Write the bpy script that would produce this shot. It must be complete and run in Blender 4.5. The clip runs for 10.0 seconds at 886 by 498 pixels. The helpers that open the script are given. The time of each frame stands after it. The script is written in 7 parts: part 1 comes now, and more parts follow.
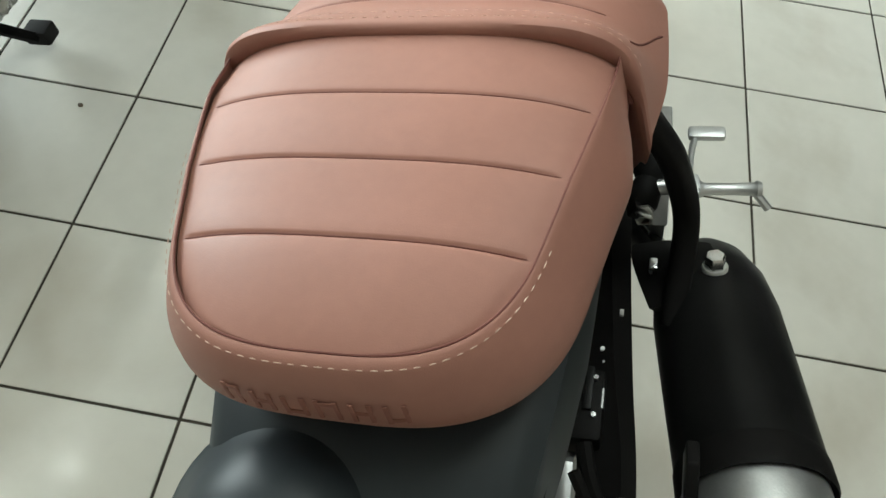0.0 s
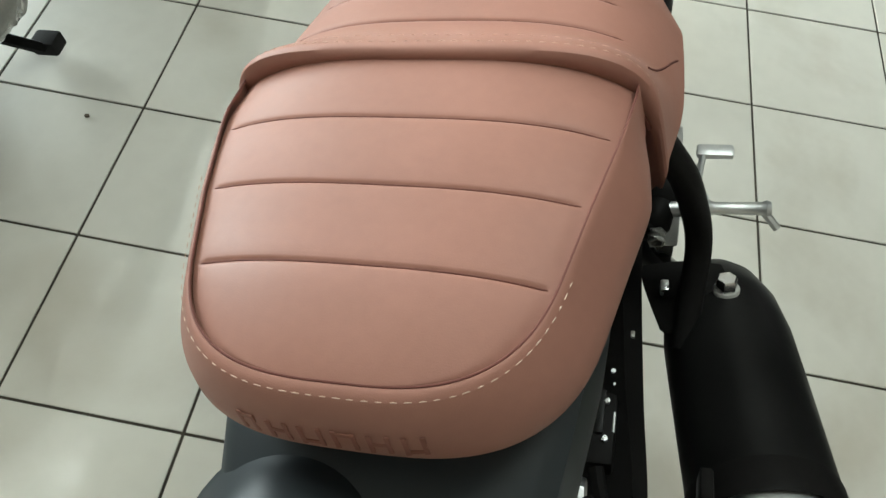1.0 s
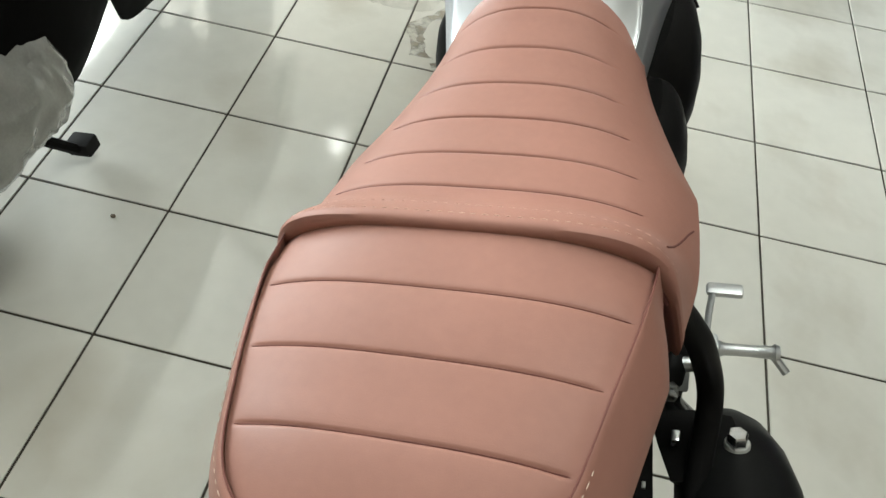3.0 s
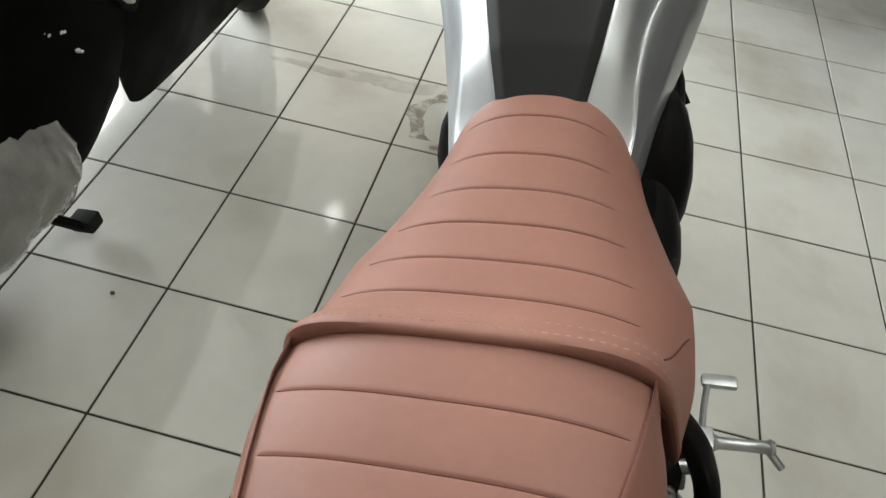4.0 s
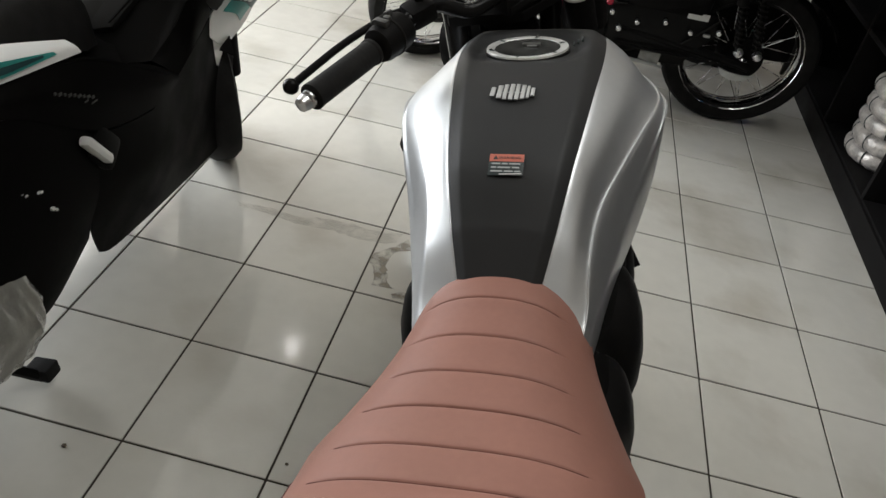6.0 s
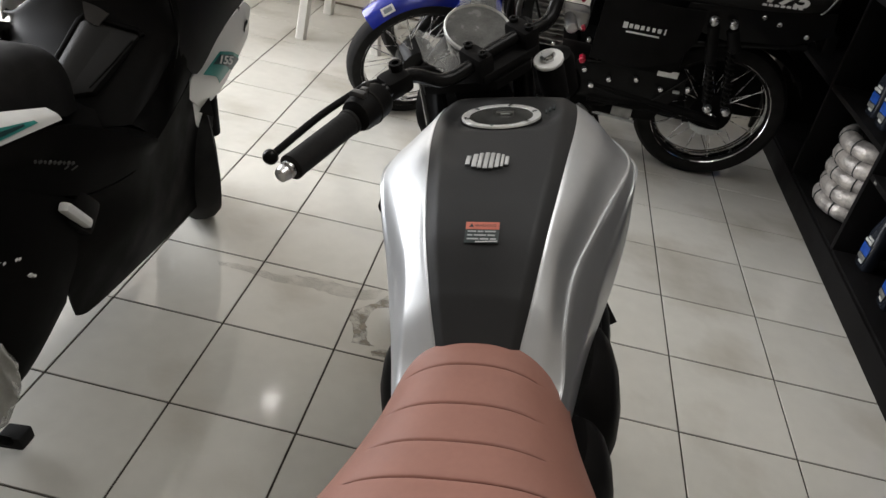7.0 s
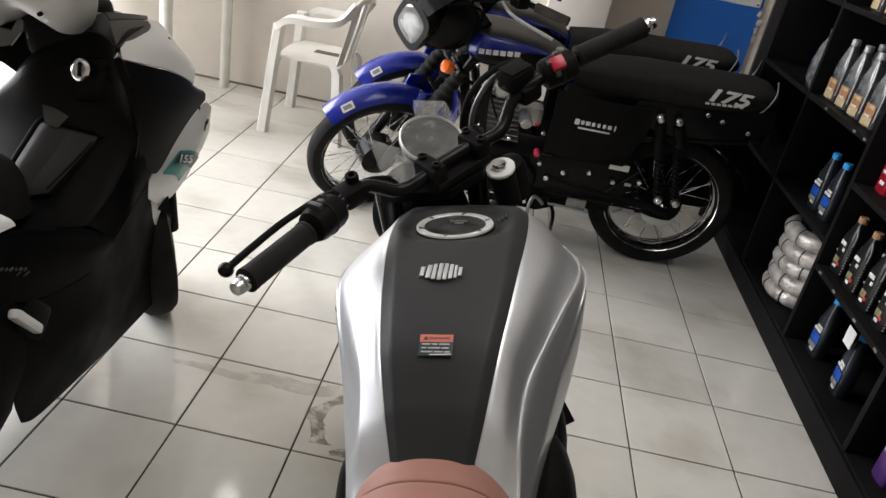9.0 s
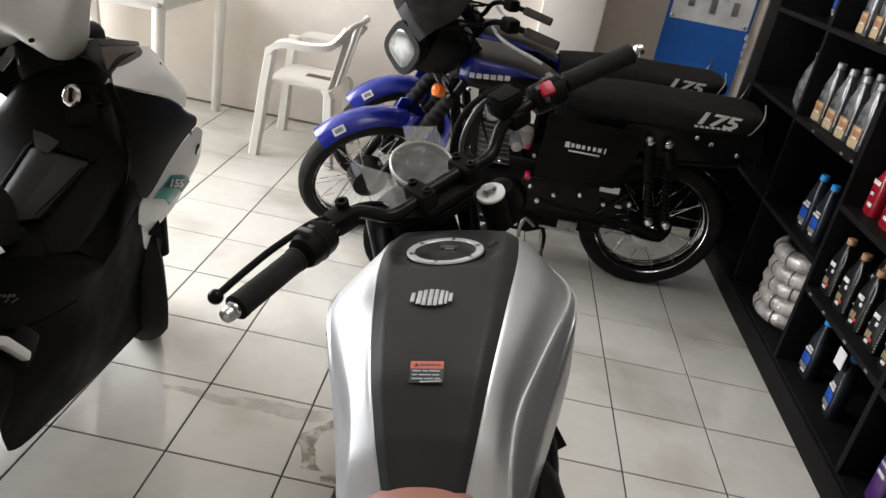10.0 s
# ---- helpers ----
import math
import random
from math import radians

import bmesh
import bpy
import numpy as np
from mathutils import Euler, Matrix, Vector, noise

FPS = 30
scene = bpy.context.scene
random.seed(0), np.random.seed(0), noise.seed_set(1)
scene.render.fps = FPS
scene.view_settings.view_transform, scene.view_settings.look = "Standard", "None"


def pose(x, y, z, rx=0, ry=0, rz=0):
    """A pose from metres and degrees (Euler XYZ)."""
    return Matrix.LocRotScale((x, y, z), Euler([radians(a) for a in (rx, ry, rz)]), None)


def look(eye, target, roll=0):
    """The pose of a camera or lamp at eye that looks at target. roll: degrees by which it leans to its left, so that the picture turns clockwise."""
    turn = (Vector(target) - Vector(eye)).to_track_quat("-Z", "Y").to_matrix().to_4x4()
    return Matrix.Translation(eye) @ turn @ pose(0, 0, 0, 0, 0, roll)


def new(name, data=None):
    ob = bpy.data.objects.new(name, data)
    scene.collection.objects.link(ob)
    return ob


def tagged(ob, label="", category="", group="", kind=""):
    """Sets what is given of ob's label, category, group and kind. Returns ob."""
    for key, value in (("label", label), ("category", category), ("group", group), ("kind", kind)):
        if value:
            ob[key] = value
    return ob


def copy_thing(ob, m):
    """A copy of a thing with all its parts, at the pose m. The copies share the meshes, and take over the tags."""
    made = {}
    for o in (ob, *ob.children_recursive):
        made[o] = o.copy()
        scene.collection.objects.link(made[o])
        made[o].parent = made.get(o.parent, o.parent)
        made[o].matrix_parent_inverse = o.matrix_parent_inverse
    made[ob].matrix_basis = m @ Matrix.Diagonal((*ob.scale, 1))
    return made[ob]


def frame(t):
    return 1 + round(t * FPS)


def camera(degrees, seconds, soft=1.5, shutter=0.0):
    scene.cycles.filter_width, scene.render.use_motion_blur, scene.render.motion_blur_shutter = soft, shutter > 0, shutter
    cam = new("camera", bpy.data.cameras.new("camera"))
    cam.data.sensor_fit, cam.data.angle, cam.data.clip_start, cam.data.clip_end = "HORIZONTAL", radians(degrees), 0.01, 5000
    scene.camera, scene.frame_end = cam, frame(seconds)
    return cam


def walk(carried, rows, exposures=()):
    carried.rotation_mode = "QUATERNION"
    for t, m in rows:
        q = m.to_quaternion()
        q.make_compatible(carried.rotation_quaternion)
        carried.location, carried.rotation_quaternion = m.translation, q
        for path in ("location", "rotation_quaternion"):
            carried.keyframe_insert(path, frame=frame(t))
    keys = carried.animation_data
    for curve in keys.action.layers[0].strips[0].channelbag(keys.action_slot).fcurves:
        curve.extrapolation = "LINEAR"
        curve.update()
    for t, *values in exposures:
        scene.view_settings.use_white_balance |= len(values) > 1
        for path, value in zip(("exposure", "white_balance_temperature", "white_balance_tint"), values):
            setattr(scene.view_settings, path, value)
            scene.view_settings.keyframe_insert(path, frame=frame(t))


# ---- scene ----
cam = camera(60.4, 10.0)
PATH = [
    (0, (0.69, -0.612, 1.157), (0.621, 0.417, -0.556), 6.9),
    (0.5, (0.685, -0.608, 1.158), (0.616, 0.422, -0.555), 7.0),
    (1, (0.678, -0.603, 1.159), (0.605, 0.445, -0.543), 7.3),
    (1.5, (0.672, -0.599, 1.166), (0.599, 0.48, -0.516), 7.9),
    (2, (0.665, -0.594, 1.173), (0.575, 0.531, -0.478), 7.8),
    (2.5, (0.659, -0.586, 1.187), (0.545, 0.59, -0.427), 8.0),
    (4, (0.641, -0.57, 1.236), (0.485, 0.795, -0.218), 9.1),
    (4.5, (0.631, -0.565, 1.251), (0.48, 0.867, -0.137), 9.6),
    (5, (0.628, -0.563, 1.269), (0.484, 0.929, -0.056), 10.2),
    (5.5, (0.628, -0.564, 1.286), (0.489, 0.984, 0.028), 10.8),
    (7, (0.626, -0.565, 1.33), (0.515, 1.11, 0.242), 10.8),
    (7.5, (0.624, -0.563, 1.34), (0.528, 1.147, 0.307), 11.1),
    (8, (0.626, -0.561, 1.351), (0.542, 1.178, 0.367), 11.2),
    (8.5, (0.627, -0.561, 1.362), (0.556, 1.207, 0.429), 11.3),
    (9, (0.628, -0.557, 1.372), (0.568, 1.232, 0.481), 11.2),
    (9.5, (0.633, -0.554, 1.376), (0.575, 1.252, 0.52), 11.1),
    (10, (0.629, -0.555, 1.379), (0.578, 1.259, 0.54), 11.1),
]
EXPOSURE = [(0.0, 0.66, 6200, -4), (1.0, 0.70, 6200, -4), (1.6, 0.79, 6200, -4), (2.5, 0.80, 6250, -3), (3.2, 0.62, 6300, 1), (4.0, 0.26, 6350, 4), (5.0, -0.23, 6400, 8), (5.5, -0.28, 6400, 8), (7.0, -0.28, 6500, 11), (8.5, -0.09, 6500, 13), (10.0, 0.0, 6500, 13)]
walk(cam, [(t, look(eye, target, roll)) for t, eye, target, roll in PATH], EXPOSURE)

# ---- light ----
world = bpy.data.worlds.new("world")
scene.world = world
world.use_nodes = True
bg = world.node_tree.nodes["Background"]
sky = world.node_tree.nodes.new("ShaderNodeTexSky")
sky.sky_type, sky.sun_disc, sky.sun_elevation, sky.sun_rotation = "NISHITA", False, radians(50), radians(250)
world.node_tree.links.new(sky.outputs[0], bg.inputs[0])
bg.inputs[1].default_value = 0.12


def area(name, m, sx, sy, watts, colour):
    lamp = bpy.data.lights.new(name, "AREA")
    lamp.shape, lamp.size, lamp.size_y, lamp.energy, lamp.color = "RECTANGLE", sx, sy, watts, colour
    ob = new(name, lamp)
    ob.matrix_world = m
    return ob


# daylight in the shop front, the tubes on the ceiling, and an added fill
area("shopfront_daylight", look((-2.9, 2.25, 1.6), (0.6, 1.9, 0.7)), 2.9, 2.2, 246, (0.97, 0.98, 1.0))
TUBES = [(-0.62, 3.2), (-1.05, 0.1)]
area("overhead_light", pose(-0.62, 3.2, 2.70), 0.08, 0.10, 0.55, (1.0, 0.98, 0.94))
area("overhead_light", pose(-1.05, 0.1, 2.70), 0.07, 0.09, 0.17, (1.0, 0.98, 0.94))
# unseen soft panel, added above the motorcycle to brighten seat, tank and floor
fill_panel = area("overhead_light", pose(0.96, 0.42, 2.70), 1.0, 1.4, 7.8, (1.0, 0.985, 0.95))
fill_panel.data.spread = radians(100)


# ---- materials ----
def mat(name, base, rough=0.5, metal=0.0, vary=0.12, scale=8.0, bump=0.0, bump_scale=200.0, coat=0.0, spec=0.5, rough_vary=0.0, stain=None):
    m = bpy.data.materials.new(name)
    m.use_nodes = True
    n, l = m.node_tree.nodes, m.node_tree.links
    b = n["Principled BSDF"]
    b.inputs["Roughness"].default_value, b.inputs["Metallic"].default_value = rough, metal
    b.inputs["Coat Weight"].default_value, b.inputs["Specular IOR Level"].default_value = coat, spec
    b.inputs["Coat Roughness"].default_value = 0.08
    co = n.new("ShaderNodeTexCoord")
    big, fine = n.new("ShaderNodeTexNoise"), n.new("ShaderNodeTexNoise")
    big.inputs["Scale"].default_value, fine.inputs["Scale"].default_value = scale, scale * 14
    big.inputs["Detail"].default_value = fine.inputs["Detail"].default_value = 4
    for t in (big, fine):
        l.new(co.outputs["Object"], t.inputs["Vector"])
    mix = n.new("ShaderNodeMath")
    mix.operation = "MULTIPLY_ADD"
    mix.inputs[1].default_value = 0.35
    l.new(fine.outputs[0], mix.inputs[0])
    l.new(big.outputs[0], mix.inputs[2])
    ramp = n.new("ShaderNodeValToRGB")
    lo, hi = [max(0.0, c * (1 - vary)) for c in base], [min(1.0, c * (1 + vary)) for c in base]
    ramp.color_ramp.elements[0].position, ramp.color_ramp.elements[1].position = 0.45, 0.9
    ramp.color_ramp.elements[0].color, ramp.color_ramp.elements[1].color = (*lo, 1), (*hi, 1)
    l.new(mix.outputs[0], ramp.inputs[0])
    colour = ramp.outputs[0]
    if stain:
        col, amount, sc = stain
        sn = n.new("ShaderNodeTexNoise")
        sn.inputs["Scale"].default_value, sn.inputs["Detail"].default_value = sc, 8
        l.new(co.outputs["Object"], sn.inputs["Vector"])
        sr = n.new("ShaderNodeMapRange")
        sr.inputs[1].default_value, sr.inputs[2].default_value, sr.inputs[4].default_value = 0.52, 0.72, amount
        l.new(sn.outputs[0], sr.inputs[0])
        mx = n.new("ShaderNodeMix")
        mx.data_type = "RGBA"
        mx.inputs[7].default_value = (*col, 1)
        l.new(sr.outputs[0], mx.inputs[0])
        l.new(colour, mx.inputs[6])
        colour = mx.outputs[2]
    l.new(colour, b.inputs["Base Color"])
    if rough_vary:
        rr = n.new("ShaderNodeMapRange")
        rr.inputs[1].default_value, rr.inputs[2].default_value = 0.35, 0.75
        rr.inputs[3].default_value, rr.inputs[4].default_value = max(0.02, rough - rough_vary), rough + rough_vary
        l.new(big.outputs[0], rr.inputs[0])
        l.new(rr.outputs[0], b.inputs["Roughness"])
    if bump:
        bt = n.new("ShaderNodeTexNoise")
        bt.inputs["Scale"].default_value, bt.inputs["Detail"].default_value = bump_scale, 3
        l.new(co.outputs["Object"], bt.inputs["Vector"])
        bn = n.new("ShaderNodeBump")
        bn.inputs["Strength"].default_value, bn.inputs["Distance"].default_value = bump, 0.001
        l.new(bt.outputs[0], bn.inputs["Height"])
        l.new(bn.outputs[0], b.inputs["Normal"])
    return m


LEATHER = mat("tan_leather", (0.290, 0.140, 0.107), 0.55, 0, 0.08, 9, 0.12, 1300, spec=0.26, rough_vary=0.08)
# darker than the leather: the shade in seams and gaps, put in as colour
SEAM_SHADE = mat("seam_shadow", (0.12, 0.035, 0.025), 0.8)
THREAD = mat("pale_thread", (0.47, 0.34, 0.265), 0.7)
DULL = mat("dull_thread", (0.56, 0.38, 0.31), 0.8, spec=0.1)
# leather darkened to paint the shade of the embossing
PRESS_SHADE = mat("pressed_leather_shade", (0.215, 0.095, 0.070), 0.6, spec=0.2)
SILVER = mat("silver_paint", (0.60, 0.615, 0.625), 0.42, 0.88, 0.03, 30, coat=0.3)
MATTE = mat("matte_black_paint", (0.020, 0.0202, 0.0205), 0.5, 0, 0.06, 20, 0.1, 1500, spec=0.26)
BLACK = mat("black_plastic", (0.0092, 0.0088, 0.0086), 0.45, 0, 0.2, 12, 0.15, 700, rough_vary=0.08, spec=0.03)
GLOSS = mat("gloss_black", (0.0078, 0.0076, 0.0075), 0.2, 0, 0.1, 6, spec=0.10)
SATIN = mat("satin_black_metal", (0.0080, 0.0080, 0.0078), 0.42, 0, 0.25, 14, 0.1, 300, rough_vary=0.1, spec=0.10)
ZINC = mat("zinc_bolt", (0.38, 0.38, 0.36), 0.65, 0.2, 0.25, 120)
RUBBER = mat("black_rubber", (0.016, 0.0155, 0.015), 0.72, 0, 0.25, 20, 0.3, 300, spec=0.10)
STEEL = mat("bare_steel", (0.62, 0.62, 0.62), 0.30, 1.0, 0.1, 40, rough_vary=0.1)
RINGM = mat("bright_satin_metal", (0.74, 0.74, 0.72), 0.38, 0.55, 0.15, 60)
CHROME = mat("chrome", (0.80, 0.80, 0.80), 0.10, 1.0, 0.03, 30)
ALU = mat("cast_aluminium", (0.52, 0.53, 0.53), 0.45, 0.9, 0.1, 40, 0.2, 400)
TAIL = mat("grey_tail_plastic", (0.020, 0.025, 0.028), 0.42, 0.0, 0.06, 10, spec=0.25)
BLUE = mat("blue_paint", (0.009, 0.021, 0.27), 0.20, 0.1, 0.05, 10, coat=0.6)
WHITE = mat("white_plastic", (0.74, 0.74, 0.72), 0.32, 0, 0.03, 6, coat=0.2)
CHAIRM = mat("white_resin", (0.68, 0.66, 0.61), 0.45, 0, 0.06, 10, 0.15, 300, rough_vary=0.08)
TEAL = mat("teal_decal", (0.03, 0.27, 0.24), 0.35)
DARKTEAL = mat("dark_decal", (0.012, 0.05, 0.055), 0.35)
MATBLK = mat("dull_black_plastic", (0.0042, 0.0039, 0.0036), 0.5, 0, 0.3, 10, spec=0.014, rough_vary=0.1)
SHEEN = mat("sheen_black", (0.0062, 0.0058, 0.0054), 0.34, 0, 0.1, 8, 0.1, 500, spec=0.07)
GREYP = mat("grey_plastic", (0.012, 0.0112, 0.010), 0.5, 0, 0.12, 9, 0.2, 600, spec=0.08)
RED = mat("red_plastic", (0.40, 0.006, 0.032), 0.35)
ORANGE = mat("orange_lens", (0.85, 0.16, 0.01), 0.15, coat=0.5)
LABELRED = mat("label_red", (0.55, 0.15, 0.10), 0.45)
LABELDARK = mat("label_dark", (0.02, 0.03, 0.03), 0.45)
PALE = mat("pale_print", (0.72, 0.72, 0.70), 0.45)
GAUGE = mat("gauge_face", (0.085, 0.085, 0.078), 0.35, 0, 0.2, 20, spec=0.3)
CAPGREY = mat("smoky_cap_grey", (0.045, 0.045, 0.042), 0.22, 0, 0.5, 45, spec=0.5)
DIAL = mat("filmed_dial", (0.075, 0.075, 0.070), 0.24, 0, 0.55, 26, spec=0.4, rough_vary=0.1)
LENS = mat("headlamp_lens", (0.26, 0.27, 0.27), 0.12, 0.6, 0.3, 30, coat=0.5)
WRAP = mat("bubble_wrap", (0.31, 0.305, 0.275), 0.14, 0, 0.16, 14, 0.8, 22, coat=0.8)
WRAP.node_tree.nodes["Bump"].inputs["Distance"].default_value = 0.004
WRAP.node_tree.nodes["Principled BSDF"].inputs["Transmission Weight"].default_value = 0.25
SHELFM = mat("black_shelf_board", (0.009, 0.0085, 0.0085), 0.5, 0, 0.3, 6, 0.1, 200, rough_vary=0.1, spec=0.04)
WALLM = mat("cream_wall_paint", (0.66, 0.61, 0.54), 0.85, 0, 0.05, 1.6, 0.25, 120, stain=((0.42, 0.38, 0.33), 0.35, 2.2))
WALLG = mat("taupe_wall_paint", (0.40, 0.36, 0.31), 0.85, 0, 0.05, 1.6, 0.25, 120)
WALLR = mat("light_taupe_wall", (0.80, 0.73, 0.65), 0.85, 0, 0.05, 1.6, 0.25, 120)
PILLAR = mat("pale_pillar_paint", (0.80, 0.75, 0.68), 0.85, 0, 0.05, 1.6, 0.25, 120, stain=((0.56, 0.51, 0.45), 0.3, 2.2))
CEIL = mat("ceiling_paint", (0.50, 0.49, 0.47), 0.9, 0, 0.03, 2)
GROUT = mat("dark_grout", (0.045, 0.038, 0.028), 0.9, 0, 0.35, 12, 0.3, 150)
FOIL = mat("silver_wrap", (0.46, 0.43, 0.40), 0.30, 0.3, 0.6, 22, 1.0, 70)
FOIL.node_tree.nodes["Bump"].inputs["Distance"].default_value = 0.004
POSTERB = mat("blue_board", (0.026, 0.15, 0.55), 0.35, 0, 0.12, 3)
PAPER = mat("white_sheet", (0.88, 0.89, 0.88), 0.3, 0, 0.25, 5)
FIN = mat("dark_fin_metal", (0.27, 0.27, 0.26), 0.42, 0.8, 0.2, 40)
GAUZE = mat("cloudy_film", (0.50, 0.50, 0.48), 0.2, 0, 0.1, 30, spec=0.8)
GAUZE.node_tree.nodes["Principled BSDF"].inputs["Alpha"].default_value = 0.22


# ---- mesh tools ----
def part(name, bm, material, parent=None, label="", smooth=True):
    bmesh.ops.recalc_face_normals(bm, faces=bm.faces[:])
    me = bpy.data.meshes.new(name)
    bm.to_mesh(me)
    bm.free()
    me.materials.append(material)
    if smooth:
        me.polygons.foreach_set("use_smooth", [True] * len(me.polygons))
        me.set_sharp_from_angle(angle=radians(38))
    ob = new(name, me)
    if parent:
        ob.parent = parent
    if label:
        ob["label"] = label
    return ob


def thing(name, m, label, category, group="", kind=""):
    ob = new(name)
    ob.empty_display_size = 0.1
    ob.matrix_world = m
    return tagged(ob, label, category, group, kind)


def box(centre, size, bev=0.0, m=None, bm=None, seg=2):
    bm = bm or bmesh.new()
    r = bmesh.ops.create_cube(bm, size=1, matrix=(m or Matrix()) @ Matrix.Translation(centre) @ Matrix.Diagonal((*size, 1)))
    if bev:
        es = {e for v in r["verts"] for e in v.link_edges}
        bmesh.ops.bevel(bm, geom=list(es), offset=bev, segments=seg, affect="EDGES", profile=0.6)
    return bm


def spline(pts, k=6, closed=False):
    """A smooth line through points."""
    p = [Vector(q) for q in pts]
    n = len(p)
    out = []
    for i in range(n if closed else n - 1):
        a, b, c, d = (p[(i + j) % n] if closed else p[min(max(i + j, 0), n - 1)] for j in (-1, 0, 1, 2))
        for s in range(k):
            t = s / k
            out.append(0.5 * ((2 * b) + (c - a) * t + (2 * a - 5 * b + 4 * c - d) * t * t + (3 * b - a - 3 * c + d) * t ** 3))
    if not closed:
        out.append(p[-1])
    return out


def tube(pts, r, n=10, closed=False, cap=True, bm=None):
    """A round bar along a line; r: one radius, or one a point."""
    bm = bm or bmesh.new()
    p = [Vector(q) for q in pts]
    rs = r if isinstance(r, (list, tuple)) else [r] * len(p)
    rings, side = [], None
    for i, q in enumerate(p):
        a, b = (p[i - 1], p[(i + 1) % len(p)]) if closed else (p[max(i - 1, 0)], p[min(i + 1, len(p) - 1)])
        d = (b - a).normalized()
        if side is None:
            side = d.orthogonal().normalized()
        side = (side - d * side.dot(d)).normalized()
        up = d.cross(side)
        rings.append([q + (side * math.cos(t) + up * math.sin(t)) * rs[i] for t in (2 * math.pi * k / n for k in range(n))])
    return loft(rings, True, cap and not closed, closed, bm)


def loft(rings, closed=True, cap=True, loop=False, bm=None):
    """A skin over rings of equally many points."""
    bm = bm or bmesh.new()
    vs = [[bm.verts.new(q) for q in ring] for ring in rings]
    n = len(vs[0])
    for i in range(len(vs) if loop else len(vs) - 1):
        a, b = vs[i], vs[(i + 1) % len(vs)]
        for k in range(n if closed else n - 1):
            bm.faces.new((a[k], a[(k + 1) % n], b[(k + 1) % n], b[k]))
    if cap and closed and not loop:
        bm.faces.new(vs[0])
        bm.faces.new(vs[-1][::-1])
    return bm


def lathe(prof, m=None, n=24, bm=None, ring=False):
    """A turned body: prof holds (radius, height) along the z axis of m."""
    m = m or Matrix()
    rings = [[m @ Vector((r * math.cos(t), r * math.sin(t), z)) for t in (2 * math.pi * k / n for k in range(n))] for r, z in prof]
    return loft(rings, True, not ring, ring, bm)


def axis(a, b):
    """The pose at a whose z axis points to b."""
    d = Vector(b) - Vector(a)
    return Matrix.Translation(a) @ d.to_track_quat("Z", "Y").to_matrix().to_4x4()


def rod(a, b, r, n=12, bev=0.0, bm=None):
    h = (Vector(b) - Vector(a)).length
    prof = [(r - bev, 0), (r, bev), (r, h - bev), (r - bev, h)] if bev else [(r, 0), (r, h)]
    return lathe(prof, axis(a, b), n, bm)


def panel(lines, thick=0.004, bm=None, k=0, out=None):
    """A shell with thickness over lines of equally many points."""
    bm = bm or bmesh.new()
    g = [[Vector(q) for q in (spline(line, k) if k else line)] for line in lines]
    if k:
        g = [list(c) for c in zip(*(spline(c, k) for c in zip(*g)))]
    R, C = len(g), len(g[0])
    if out:
        i, j = R // 2, C // 2
        if (g[i][min(j + 1, C - 1)] - g[i][j - 1]).cross(g[min(i + 1, R - 1)][j] - g[i - 1][j]).dot(Vector(out)) < 0:
            g = g[::-1]
    nor = [[((g[i][min(j + 1, C - 1)] - g[i][max(j - 1, 0)]).cross(g[min(i + 1, R - 1)][j] - g[max(i - 1, 0)][j])).normalized() for j in range(C)] for i in range(R)]
    top = [[bm.verts.new(g[i][j]) for j in range(C)] for i in range(R)]
    low = [[bm.verts.new(g[i][j] - nor[i][j] * thick) for j in range(C)] for i in range(R)]
    for i in range(R - 1):
        for j in range(C - 1):
            bm.faces.new((top[i][j], top[i][j + 1], top[i + 1][j + 1], top[i + 1][j]))
            bm.faces.new((low[i][j], low[i + 1][j], low[i + 1][j + 1], low[i][j + 1]))
    rim = [(0, j) for j in range(C)] + [(i, C - 1) for i in range(1, R)] + [(R - 1, j) for j in range(C - 2, -1, -1)] + [(i, 0) for i in range(R - 2, 0, -1)]
    for a, b in zip(rim, rim[1:] + rim[:1]):
        bm.faces.new((top[a[0]][a[1]], low[a[0]][a[1]], low[b[0]][b[1]], top[b[0]][b[1]]))
    return bm


def prism(poly, xa, xb, bev=0.004, seg=2, bm=None):
    """A plate with the side outline poly of (y, z), from x = xa to xb."""
    bm = bm or bmesh.new()
    va, vb = [bm.verts.new((xa, y, z)) for y, z in poly], [bm.verts.new((xb, y, z)) for y, z in poly]
    fs = [bm.faces.new(va), bm.faces.new(vb[::-1])]
    for i in range(len(poly)):
        j = (i + 1) % len(poly)
        fs.append(bm.faces.new((va[i], vb[i], vb[j], va[j])))
    if bev:
        bmesh.ops.bevel(bm, geom=list({e for f in fs for e in f.edges}), offset=bev, segments=seg, affect="EDGES", profile=0.6)
    return bm


def mirror(bm):
    bmesh.ops.scale(bm, vec=(-1, 1, 1), verts=bm.verts[:])
    return bm


def lerp(table, y):
    """The values of a table (y, a, b, ...) at y, smooth between its rows."""
    ys = [r[0] for r in table]
    i = min(max(int(np.searchsorted(ys, y)) - 1, 0), len(ys) - 2)
    t = min(max((y - ys[i]) / (ys[i + 1] - ys[i]), 0), 1)
    rows = [table[min(max(i + k, 0), len(ys) - 1)] for k in (-1, 0, 1, 2)]
    res = []
    for c in range(1, len(table[0])):
        a, b, d, e = (r[c] for r in rows)
        res.append(0.5 * (2 * b + (d - a) * t + (2 * a - 5 * b + 4 * d - e) * t * t + (3 * b - a - 3 * d + e) * t ** 3))
    return res


